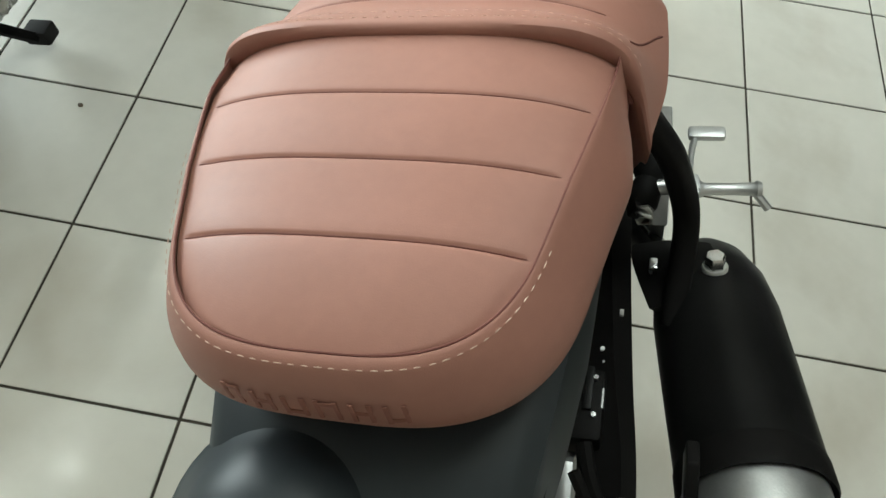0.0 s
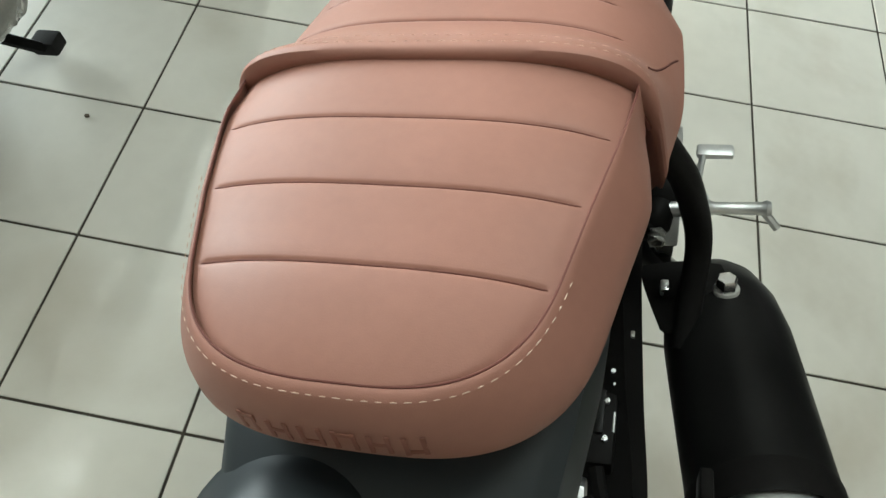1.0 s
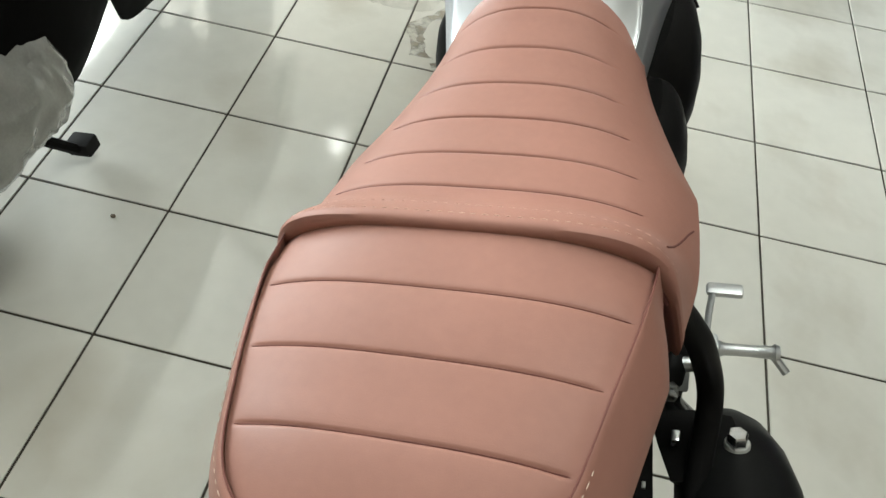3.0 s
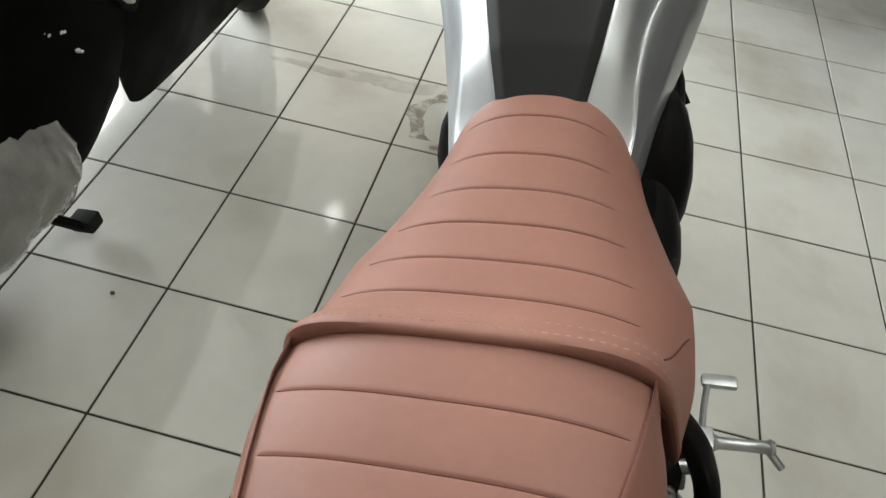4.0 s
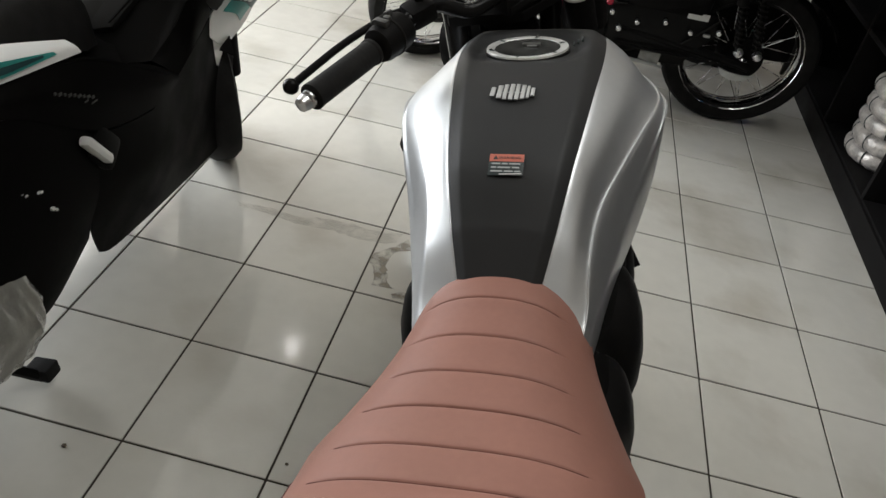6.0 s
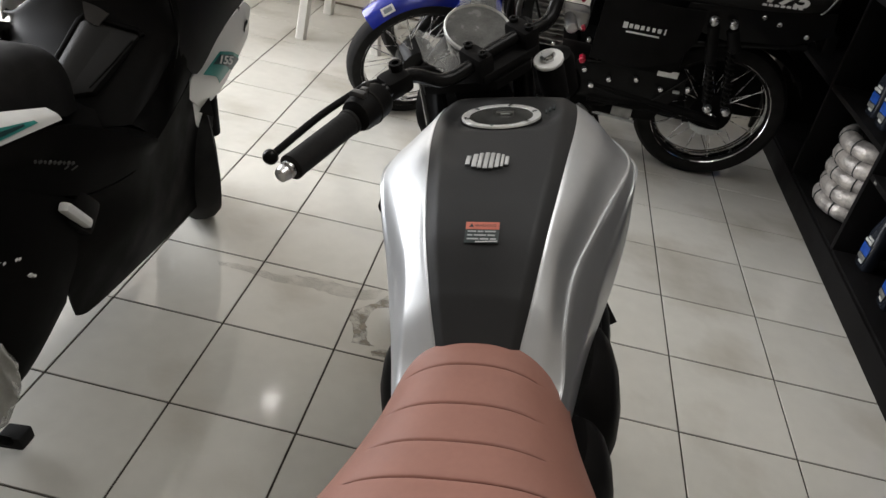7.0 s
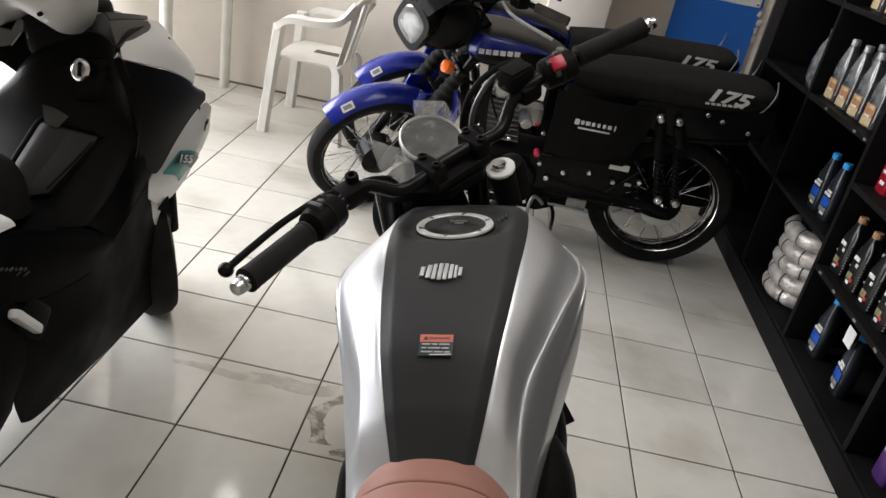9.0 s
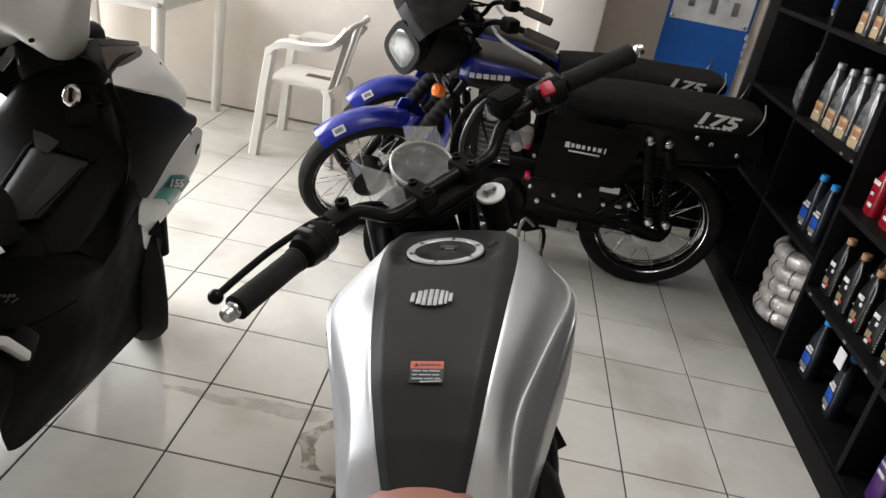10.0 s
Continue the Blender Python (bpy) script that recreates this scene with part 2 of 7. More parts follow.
def words(text, size, material, m, parent, name="lettering", depth=0.0008, shear=0.0, sx=1.0, bold=0.0):
    """Raised letters lying in the xy plane of m."""
    cu = bpy.data.curves.new(name, "FONT")
    cu.body, cu.size, cu.extrude, cu.shear, cu.align_x, cu.align_y = text, size, depth, shear, "CENTER", "CENTER"
    cu.resolution_u, cu.offset = 3, bold
    tmp = bpy.data.objects.new(name, cu)
    scene.collection.objects.link(tmp)
    dg = bpy.context.evaluated_depsgraph_get()
    me = bpy.data.meshes.new_from_object(tmp.evaluated_get(dg))
    bpy.data.objects.remove(tmp)
    me.transform(m @ Matrix.Diagonal((sx, 1, 1, 1)))
    me.materials.clear()
    me.materials.append(material)
    ob = new(name, me)
    ob.parent = parent
    return ob


# ---- the room ----
floor = tagged(part("floor", box((-0.5, 0.65, -0.0508), (6.4, 7.0, 0.10)), GROUT), "dark grout bed under glossy white floor tiles", "floor", kind="structure")
WALL_Y = 3.78
wall_back = tagged(part("wall_back", box((-1.5, WALL_Y + 0.1, 1.4), (5.2, 0.2, 2.8)), WALLM, smooth=False), "cream painted wall with scuffs and a dark skirting joint", "wall", kind="structure")
wall_recess = tagged(part("wall_recess", box((1.85, WALL_Y + 0.22, 1.4), (1.5, 0.2, 2.8)), WALLR, smooth=False), "taupe painted wall behind the parked motorcycles", "wall", kind="structure")
column = tagged(part("column", box((0.94, WALL_Y + 0.03, 1.4), (0.32, 0.30, 2.8), 0.006), PILLAR), "cream painted square column by the wall", "column", kind="structure")
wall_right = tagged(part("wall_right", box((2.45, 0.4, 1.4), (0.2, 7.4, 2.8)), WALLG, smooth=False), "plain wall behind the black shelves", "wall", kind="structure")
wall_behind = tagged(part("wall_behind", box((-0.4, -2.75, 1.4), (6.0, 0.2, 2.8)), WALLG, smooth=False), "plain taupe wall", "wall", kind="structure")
bmw = box((-3.2, -1.0, 1.4), (0.2, 3.5, 2.8))
box((-3.2, 3.8, 1.4), (0.2, 0.3, 2.8), bm=bmw)
box((-3.2, 2.2, 0.1), (0.2, 2.9, 0.2), bm=bmw)
box((-3.2, 2.2, 2.75), (0.2, 2.9, 0.1), bm=bmw)
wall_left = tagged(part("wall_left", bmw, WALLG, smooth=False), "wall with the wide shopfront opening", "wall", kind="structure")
ceiling = tagged(part("ceiling", box((-0.4, 0.6, 2.86), (6.2, 7.2, 0.12)), CEIL, smooth=False), "plain white ceiling", "ceiling", kind="structure")
skirting = tagged(part("baseboard", box((-1.5, WALL_Y - 0.004, 0.008), (4.5, 0.008, 0.010)), mat("brown_joint", (0.16, 0.13, 0.10), 0.9, 0, 0.4, 9)), "dark joint where wall meets tiles", "baseboard", kind="structure")
for tx, ty in TUBES:
    lamp = tagged(part("ceiling_lamp", box((tx, ty, 2.775), (0.14, 0.62, 0.05), 0.01), WHITE), "white ceiling tube lamp housing", "lamp", "ceiling lamps")

# ---- the motorcycle in the middle: local x right, y forward, z up, leaning on its side stand ----
bike = thing("motorcycle", pose(0.83, 0, 0, 0, -14, -0.8), "silver and matte black motorcycle with a tan leather seat", "motorcycle")

# rider's seat and pillion seat
FRONT = [  # y, top z, half width, low z, squareness
    (-0.247, 0.8395, 0.147, 0.735, 4.6), (-0.20, 0.813, 0.147, 0.730, 3.1), (-0.15, 0.802, 0.139, 0.725, 2.8), (-0.10, 0.794, 0.128, 0.720, 2.7),
    (-0.05, 0.791, 0.116, 0.715, 2.6), (0.00, 0.790, 0.1055, 0.712, 2.5), (0.05, 0.793, 0.097, 0.710, 2.4), (0.10, 0.799, 0.093, 0.708, 2.3), (0.120, 0.797, 0.093, 0.708, 2.3)]
FRONT_SEAMS = [-0.187, -0.1395, -0.086, -0.035, 0.019, 0.076]
LIP_Y = -0.247


def stations(a, b, seams, step=0.006):
    ys = set(np.round(np.arange(a, b, step), 5)) | {b}
    for s in seams:
        ys |= {round(s + d, 5) for d in (-0.005, -0.0028, -0.0014, 0, 0.0014, 0.0028, 0.005)}
    return sorted(float(y) for y in ys if a <= y <= b)


def groove(y, seams, depth, width=0.0012):
    return sum(depth * math.exp(-((y - s) / width) ** 2) for s in seams)


def puff(y, seams, h):
    """The soft swell between two seams."""
    s = sorted(seams)
    for a, b in zip(s, s[1:]):
        if a <= y <= b:
            return h * (1 - (2 * (y - a) / (b - a) - 1) ** 6)
    return 0.0


def side_flare(y):
    """How far the flanks of the rider's seat spread below its top."""
    return float(np.interp(y, [-0.25, -0.10, 0.10], [0.010, 0.036, 0.014]))


def front_ring(y, grow=0.0, n=56):
    zt, hw, zb, sq = lerp(FRONT, y)
    ring = []
    for k in range(n + 1):
        t = math.pi * k / n
        c, s = math.cos(t), math.sin(t)
        h = abs(s) ** (2 / sq)
        x = -(hw + grow + side_flare(y) * (1 - h) ** 1.5) * math.copysign(abs(c) ** (2 / sq), c)
        z = zb + (zt + grow - zb) * h
        u = abs(x) / hw
        fade = min(max((0.86 - u) / 0.10, 0), 1) if u > 0.6 else 1.0
        z += (puff(y, FRONT_SEAMS, 0.0009) - groove(y, FRONT_SEAMS, 0.0018)) * fade * abs(s) ** 0.5
        ring.append((x, y, z))
    return ring


ys = stations(LIP_Y, 0.120, FRONT_SEAMS)
rings = [front_ring(y) for y in ys]
nose = [[(p[0] * f, y, 0.708 + (p[2] - 0.708) * g) for p in rings[-1]] for y, f, g in ((0.127, 0.985, 0.97), (0.131, 0.94, 0.90), (0.132, 0.80, 0.70))]
lip = [[(p[0] * f, y, p[2] + d * (1 + 1.3 * min(abs(p[0]) / 0.15, 1) ** 3)) for p in rings[0]] for y, f, d in ((LIP_Y + 0.027, 0.90, -0.034), (LIP_Y + 0.007, 0.955, -0.0165), (LIP_Y - 0.0020, 0.975, -0.0130), (LIP_Y - 0.0050, 0.985, -0.0102), (LIP_Y - 0.0062, 0.993, -0.0062), (LIP_Y - 0.0055, 0.998, -0.0030), (LIP_Y - 0.0032, 1.0, -0.0006))]
part("rider_seat", loft(lip + rings + nose, closed=False), LEATHER, bike, "tan leather rider's seat with stitched cross ribs")
# dark tube along the lip's underside, painting the shade below the overhang
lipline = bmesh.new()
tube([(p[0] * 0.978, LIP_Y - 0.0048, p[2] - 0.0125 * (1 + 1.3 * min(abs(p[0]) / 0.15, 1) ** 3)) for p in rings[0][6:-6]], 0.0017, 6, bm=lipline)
part("lip_shade_line", lipline, SEAM_SHADE, bike)
# dark tubes in the rib grooves paint the shade of each seam
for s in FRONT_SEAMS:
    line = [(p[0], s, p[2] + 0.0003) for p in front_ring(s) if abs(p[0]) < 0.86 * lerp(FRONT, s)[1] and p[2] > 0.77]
    part("rib_seam", tube(line, [0.0003] + [0.00065] * (len(line) - 2) + [0.0003], 5), SEAM_SHADE, bike)

side_seam = []
for k in range(9):
    y, a = -0.222 + 0.072 * k / 8, radians(150 + 26 * k / 8)
    zt, hw, zb, sq = lerp(FRONT, y)
    h = math.sin(a) ** (2 / sq)
    side_seam.append(((hw + side_flare(y) * (1 - h) ** 1.5) * abs(math.cos(a)) ** (2 / sq) + 0.0002, y, zb + (zt - zb) * h))
for sign in (1, -1):
    part("side_seam", tube([(sign * x, y, z) for x, y, z in side_seam], 0.0009, 5), SEAM_SHADE, bike)

PIPE_Y0, PIPE_R = -0.3965, 0.0776
SEAMS = [-0.4107, -0.3574, -0.3045]


def pad_half(y):
    w = 0.102 + (y + 0.42) * 0.225 - 1.3 * max(0.0, y + 0.315) ** 2
    if y < PIPE_Y0:
        w *= max(0.0, 1 - ((PIPE_Y0 - y) / PIPE_R) ** 3.1) ** (1 / 3.1)
    return w


def drop(y):
    """How far the edges sink towards the rider's seat."""
    return 0.010 * min(max((y + 0.36) / 0.10, 0), 1) + 0.006 * min(max((y + 0.29) / 0.035, 0), 1)


def pad_top(x, y, row):
    w = max(pad_half(y), 0.004)
    u = min(abs(x) / w, 1)
    back = max(0.0, (PIPE_Y0 - y) / PIPE_R)
    z = 0.837 - 0.012 * u ** 3 * (1 - back ** 4) - 0.0085 * back ** 2.5 - drop(y) * u ** 4 - 0.005 * min(max((y + 0.33) / 0.07, 0), 1)
    fade = min(max((0.97 - u) / 0.06, 0), 1)
    z += (puff(row, [-0.478] + SEAMS + [-0.23], 0.0008) - groove(row, SEAMS, 0.0013)) * fade
    return z


ys = stations(-0.396, -0.236, SEAMS)
ys = sorted(set([PIPE_Y0 - PIPE_R * math.sin(radians(a)) for a in range(3, 90, 4)] + [-0.4718] + ys + stations(-0.42, -0.40, SEAMS)))


def pad_point(u, y):
    """A point of the pad: u across, y the row, whose ends bow back."""
    q = y - 0.0015 * abs(u) ** 3 * min(1, (y + 0.4718) / 0.05)
    return (pad_half(q) * u, q, pad_top(pad_half(q) * u, q, y))


pad = [[pad_point(u, y) for u in (math.sin(math.pi / 2 * k / 20) for k in range(-20, 21))] for y in ys]
pillion = part("pillion_seat", loft(pad, closed=False), LEATHER, bike, "tan leather pillion pad with piped edge and cross ribs")
# pillion rib grooves get the same painted shade lines
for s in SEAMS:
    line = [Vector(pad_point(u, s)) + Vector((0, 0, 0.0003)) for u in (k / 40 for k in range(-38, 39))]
    part("rib_seam", tube(line, [0.0003] + [0.0005] * (len(line) - 2) + [0.0003], 5), SEAM_SHADE, bike)


def outline(grow_x, grow_y, z, y_front=-0.240, n=40):
    """The pad's plan, grown, from its front right round the back to its front left."""
    side = [(pad_half(y) + grow_x(y), y, z) for y in np.linspace(y_front, PIPE_Y0, 14)]
    arc = []
    for k in range(1, n):
        a = math.pi / 2 * k / n
        y = PIPE_Y0 - PIPE_R * math.sin(a) ** (2 / 3.1)
        arc.append((pad_half(y) + grow_x(y) * math.cos(a) ** 0.7, y - grow_y * math.sin(a), z))
    right = side + arc
    mid = [(0.0, PIPE_Y0 - PIPE_R - grow_y, z)]
    return right + mid + [(-x, y, q) for x, y, q in right[::-1]]


def flare(f):
    return lambda y: f * 0.0205 * (1 - 0.75 * min(max((y + 0.325) / 0.065, 0), 1))


band = []
for gx, gy, z in ((0.0, -0.001, 0.8262), (0.03, 0.0016, 0.8286), (0.09, 0.0054, 0.8282), (0.22, 0.0097, 0.8245), (0.52, 0.0151, 0.814), (0.92, 0.0194, 0.7992), (1.16, 0.0194, 0.7842), (1.1, 0.0151, 0.7705), (0.9, 0.0086, 0.7615), (0.6, 0, 0.7582), (0.3, -0.008, 0.7482), (-0.5, -0.02, 0.7422)):
    band.append([(x, y, q - drop(y)) for x, y, q in outline(flare(gx), gy, z)])
part("seat_side", loft(band, closed=False), LEATHER, bike, "tan leather side band of the pillion seat")
# thin dark tube paints the shade between pad and side band
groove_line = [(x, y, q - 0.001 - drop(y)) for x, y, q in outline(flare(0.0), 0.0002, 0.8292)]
part("piping_seam", tube(groove_line, 0.0007, 6), SEAM_SHADE, bike)
# dashes of thread along the band, and along the lip of the rider's seat


def dashes(line, length, gap, r, name, thread=THREAD):
    pts = [Vector(p) for p in line]
    dist, bm, on = 0.0, bmesh.new(), []
    for a, b in zip(pts, pts[1:]):
        n = max(1, int((b - a).length / 0.0008))
        for k in range(n):
            p = a.lerp(b, k / n)
            dist += (b - a).length / n
            if dist % (length + gap) < length:
                on.append(p)
            elif on:
                if len(on) > 2:
                    tube([on[0], (on[0] + on[-1]) / 2 + Vector((0, 0, r * 0.5)), on[-1]], [r * 0.6, r, r * 0.6], 5, bm=bm)
                on = []
    return part(name, bm, thread, bike, "pale stitching thread")


stitch = [(x, y, q - drop(y)) for x, y, q in outline(flare(0.24), 0.0078, 0.8272)]
dashes(stitch[14:-9], 0.0046, 0.0026, 0.00036, "stitching")
for yy, r in ((-0.241, 0.0005), (-0.222, 0.00045)):
    zt, hw, zb, sq = lerp(FRONT, yy)
    dashes([(p[0], p[1], p[2]) for p in front_ring(yy) if p[2] > 0.79], 0.0045, 0.0035, r * 0.8, "stitching", DULL)
# pressed maker's mark on the back of the seat, as plain bars; relief shade painted darker
BACK = [(0.0160, 0.8115), (0.0194, 0.7992), (0.0197, 0.7860)]
for k, w in enumerate((0.010, 0.012, 0.013, 0.013, 0.012, 0.012)):
    x = -0.052 + k * 0.0185
    rows = [sorted((a, b) for a, b, z in outline(flare(0.8), gy, z) if b < -0.43) for gy, z in BACK]
    spot = [float(np.interp(x, [q[0] for q in row], [q[1] for q in row])) for row in rows]
    side = [float(np.interp(x + 0.012, [q[0] for q in row], [q[1] for q in row])) for row in rows]
    tilt = math.atan2(spot[0] - spot[2], BACK[0][1] - BACK[2][1])
    mm = Matrix.Translation((x, spot[1] + 0.0002, BACK[1][1])) @ Matrix.Rotation(math.atan2(side[1] - spot[1], 0.012), 4, "Z") @ Matrix.Rotation(-tilt, 4, "X")
    for dx in (-0.4, 0.4):
        part("pressed_mark", box((dx * w, 0, 0), (0.0028, 0.0010, 0.0165), 0.0004, mm), PRESS_SHADE, bike)
    part("pressed_mark", box((0, 0, 0.0055 - 0.0055 * (k % 3)), (w * 0.8, 0.0009, 0.0032), 0.0004, mm), PRESS_SHADE, bike)

# tail, rear lamp, rear mudguard
tail = []
for y, hw, zt, zb in ((-0.10, 0.118, 0.735, 0.60), (-0.25, 0.128, 0.738, 0.62), (-0.38, 0.122, 0.738, 0.63), (-0.46, 0.112, 0.735, 0.635), (-0.53, 0.100, 0.722, 0.64), (-0.60, 0.080, 0.70, 0.64), (-0.63, 0.060, 0.685, 0.645)):
    tail.append([(-hw, y, zb), (-hw * 1.02, y, (zt + zb) / 2), (-hw * 0.98, y, zt - 0.012), (-hw * 0.86, y, zt - 0.002), (-hw * 0.45, y, zt + 0.002), (0, y, zt + 0.003),
                 (hw * 0.45, y, zt + 0.002), (hw * 0.86, y, zt - 0.002), (hw * 0.98, y, zt - 0.012), (hw * 1.02, y, (zt + zb) / 2), (hw, y, zb), (0, y, zb - 0.01)])
part("tail_cover", loft(tail), TAIL, bike, "dark grey tail cover under the seat")
lampm = pose(-0.047, -0.535, 0.668, 14, 4, 0)
dome = lathe([(0.074, -0.012), (0.080, -0.004), (0.080, 0.012), (0.0765, 0.014), (0.0765, 0.017), (0.0785, 0.019), (0.0775, 0.033), (0.073, 0.037), (0.056, 0.062), (0.041, 0.075), (0.024, 0.083), (0.004, 0.085)], lampm, 40)
part("tail_lamp", dome, TAIL, bike, "black domed tail lamp housing")
part("mudguard", panel([[(x, -0.43 - 0.345 * math.sin(radians(a)), 0.31 + 0.345 * math.cos(radians(a)) - 6 * x * x) for x in (-0.07, -0.035, 0, 0.035, 0.07)] for a in range(-35, 95, 10)]), BLACK, bike)

# tank: y, crown z, strip half, ridge half, ridge z, widest half, its z, low half, low z
TANK = [(0.055, 0.745, 0.032, 0.090, 0.735, 0.100, 0.700, 0.092, 0.630), (0.104, 0.792, 0.046, 0.098, 0.754, 0.107, 0.728, 0.098, 0.640), (0.15, 0.838, 0.059, 0.098, 0.796, 0.117, 0.744, 0.105, 0.645), (0.21, 0.885, 0.072, 0.106, 0.8315, 0.131, 0.7695, 0.115, 0.655),
        (0.28, 0.912, 0.083, 0.1290, 0.853, 0.149, 0.799, 0.129, 0.668), (0.35, 0.931, 0.092, 0.152, 0.867, 0.170, 0.827, 0.145, 0.680), (0.42, 0.940, 0.099, 0.171, 0.872, 0.184, 0.851, 0.158, 0.692),
        (0.48, 0.942, 0.101, 0.172, 0.868, 0.181, 0.850, 0.158, 0.700), (0.54, 0.935, 0.097, 0.152, 0.866, 0.163, 0.832, 0.146, 0.706), (0.585, 0.910, 0.082, 0.119, 0.856, 0.130, 0.810, 0.119, 0.712), (0.603, 0.880, 0.062, 0.091, 0.827, 0.101, 0.775, 0.091, 0.72)]
CAP = (-0.006, 0.460)


def crown(x, y):
    zt, s = lerp(TANK, y)[:2]
    u = min(abs(x) / s, 1.0)
    d = math.hypot(x - CAP[0], (y - CAP[1]) * 0.96)
    bowl = 0.0125 * min(max((0.086 - d) / 0.017, 0), 1) ** 1.2 * min(max((y - CAP[1] + 0.06) / 0.06, 0), 1)
    return zt - 0.004 * u ** 2 - 0.010 * max(0, (u - 0.80) / 0.2) ** 1.3 - bowl


tys = [0.055 + (0.603 - 0.055) * k / 132 for k in range(133)]
strip = [[(u * lerp(TANK, y)[1], y, crown(u * lerp(TANK, y)[1], y)) for u in [k / 28 for k in range(-28, 29)]] for y in tys]
tank = part("tank_top", panel(strip, 0.006, out=(0, 0, 1)), MATTE, bike, "matte black strip along the tank")
for sign in (1, -1):
    lines = []
    for y in tys[::2]:
        zt, s, r, zr, w, zw, b, zb = lerp(TANK, y)
        zs = crown(s, y)
        edge = [(s * 0.985, y, zs - 0.006), (s + 0.0015, y, zs - 0.0005)]
        if sign > 0:
            shape = [(s + (r - s) * 0.45 + 0.0016, y, zs + (zr - zs) * 0.42 + 0.0020), (s + (r - s) * 0.80, y, zs + (zr - zs) * 0.84), (r - 0.0014, y, zr - 0.0028), (r + 0.0014, y, zr - 0.0024), (r + (w - r) * 0.34, y, zr + (zw - zr) * 0.20), (r + (w - r) * 0.76, y, zr + (zw - zr) * 0.60)]
        else:
            shape = [(s + (r - s) * f, y, zs + (zr - zs) * f) for f in (0.25, 0.5, 0.75, 0.92)] + [(r + (w - r) * 0.20, y, zr + (zw - zr) * 0.18), (r + (w - r) * 0.60, y, zr + (zw - zr) * 0.55)]
        q = spline(edge + shape + [(w, y, zw), (w - (w - b) * 0.35, y, zw + (zb - zw) * 0.55), (b, y, zb)], 5)
        lines.append([(sign * p.x, p.y, p.z) for p in q])
    part("tank_panel", panel(lines, 0.005, out=(sign, 0, 1)), SILVER, bike, "satin silver tank side panel")
# filler cap in its dish
capm = Matrix.Translation((CAP[0], CAP[1], 0.9330)) @ Matrix.Rotation(radians(-5), 4, "X")
filler = part("filler_cap", lathe([(0.0590, -0.012), (0.0585, 0.0), (0.056, 0.002), (0.02, 0.002)], capm, 48), BLACK, bike, "filler cap sunk in the black tank strip")
part("cap_ring", lathe([(0.0570, -0.004), (0.0570, 0.0030), (0.0562, 0.0042), (0.0535, 0.0044), (0.0462, 0.0036), (0.0446, 0.002)], capm, 48), RINGM, filler, "chrome ring of the filler cap")
part("cap_centre", lathe([(0.0465, 0.0024), (0.045, 0.0032), (0.043, 0.0026), (0.030, 0.0030), (0.0, 0.0034)], capm, 40), CAPGREY, filler, "smoky grey centre of the filler cap")
part("cap_flap", box((0.004, 0.010, 0.0046), (0.026, 0.010, 0.003), 0.0012, capm), GAUGE, filler)
part("cap_pin", box((0.006, 0.0005, 0.0052), (0.014, 0.003, 0.002), 0.0008, capm), ALU, filler)
for k in range(3):
    a = radians(80 + 120 * k)
    part("cap_bolt", rod(capm @ Vector((0.0512 * math.cos(a), 0.0512 * math.sin(a), 0.003)), capm @ Vector((0.0512 * math.cos(a), 0.0512 * math.sin(a), 0.0056)), 0.003, 8), STEEL, filler)
for k in range(6):
    a = radians(22 + 60 * k)
    part("ring_notch", box((0.0500, 0, 0.0042), (0.0075, 0.0040, 0.0012), 0.0004, capm @ Matrix.Rotation(a, 4, "Z")), LABELDARK, filler)
for k in range(3):
    part("vent_slot", box((0.056 + k * 0.0060, 0.492 - 0.002 * k, crown(0.056 + k * 0.006, 0.492) + 0.0006), (0.0026, 0.014, 0.003), 0.0006), LABELDARK, filler)
# badge on the strip, as plain bars
bm0 = Matrix.Translation((-0.009, 0.326, crown(0, 0.326) + 0.0012)) @ Matrix.Diagonal((0.97, 1.5, 1, 1)) @ Matrix.Rotation(radians(11), 4, "X")
badge = part("badge", box((0, 0, 0), (0.030, 0.001, 0.0006), 0, bm0), ALU, bike, "silver badge on the tank")
for x, w, h in ((-0.0255, 0.006, 0.014), (-0.0165, 0.0065, 0.020), (-0.009, 0.0055, 0.0235), (-0.001, 0.006, 0.025), (0.0065, 0.0055, 0.0245), (0.014, 0.0055, 0.022), (0.0205, 0.004, 0.019), (0.0265, 0.005, 0.013)):
    part("badge_bar", box((x, 0, 0.0006), (w, h, 0.0022), 0.0007, bm0), ALU, badge)
# warning sticker
lm = Matrix.Translation((-0.002, 0.210, crown(0, 0.210) + 0.0016)) @ Matrix.Rotation(radians(27.0), 4, "X") @ Matrix.Diagonal((0.87, 0.82, 1, 1))
sticker = part("warning_sticker", box((0, 0, 0), (0.047, 0.036, 0.0008), 0.0003, lm), LABELDARK, bike, "red and black warning sticker on the tank")
part("red_field", box((0, 0.0115, 0.0005), (0.0465, 0.0125, 0.0006), 0, lm), LABELRED, sticker)
words("WARNING", 0.0062, LABELDARK, lm @ Matrix.Translation((0.004, 0.0113, 0.001)), sticker, "warning_lettering", 0.0002)
tri = bmesh.new()
tri.faces.new([tri.verts.new(lm @ Vector(v)) for v in ((-0.0185, 0.0085, 0.0012), (-0.0115, 0.0085, 0.0012), (-0.015, 0.0150, 0.0012))])
part("warning_triangle", tri, LABELDARK, sticker)
PRINT = mat("sticker_print", (0.40, 0.42, 0.42), 0.5)
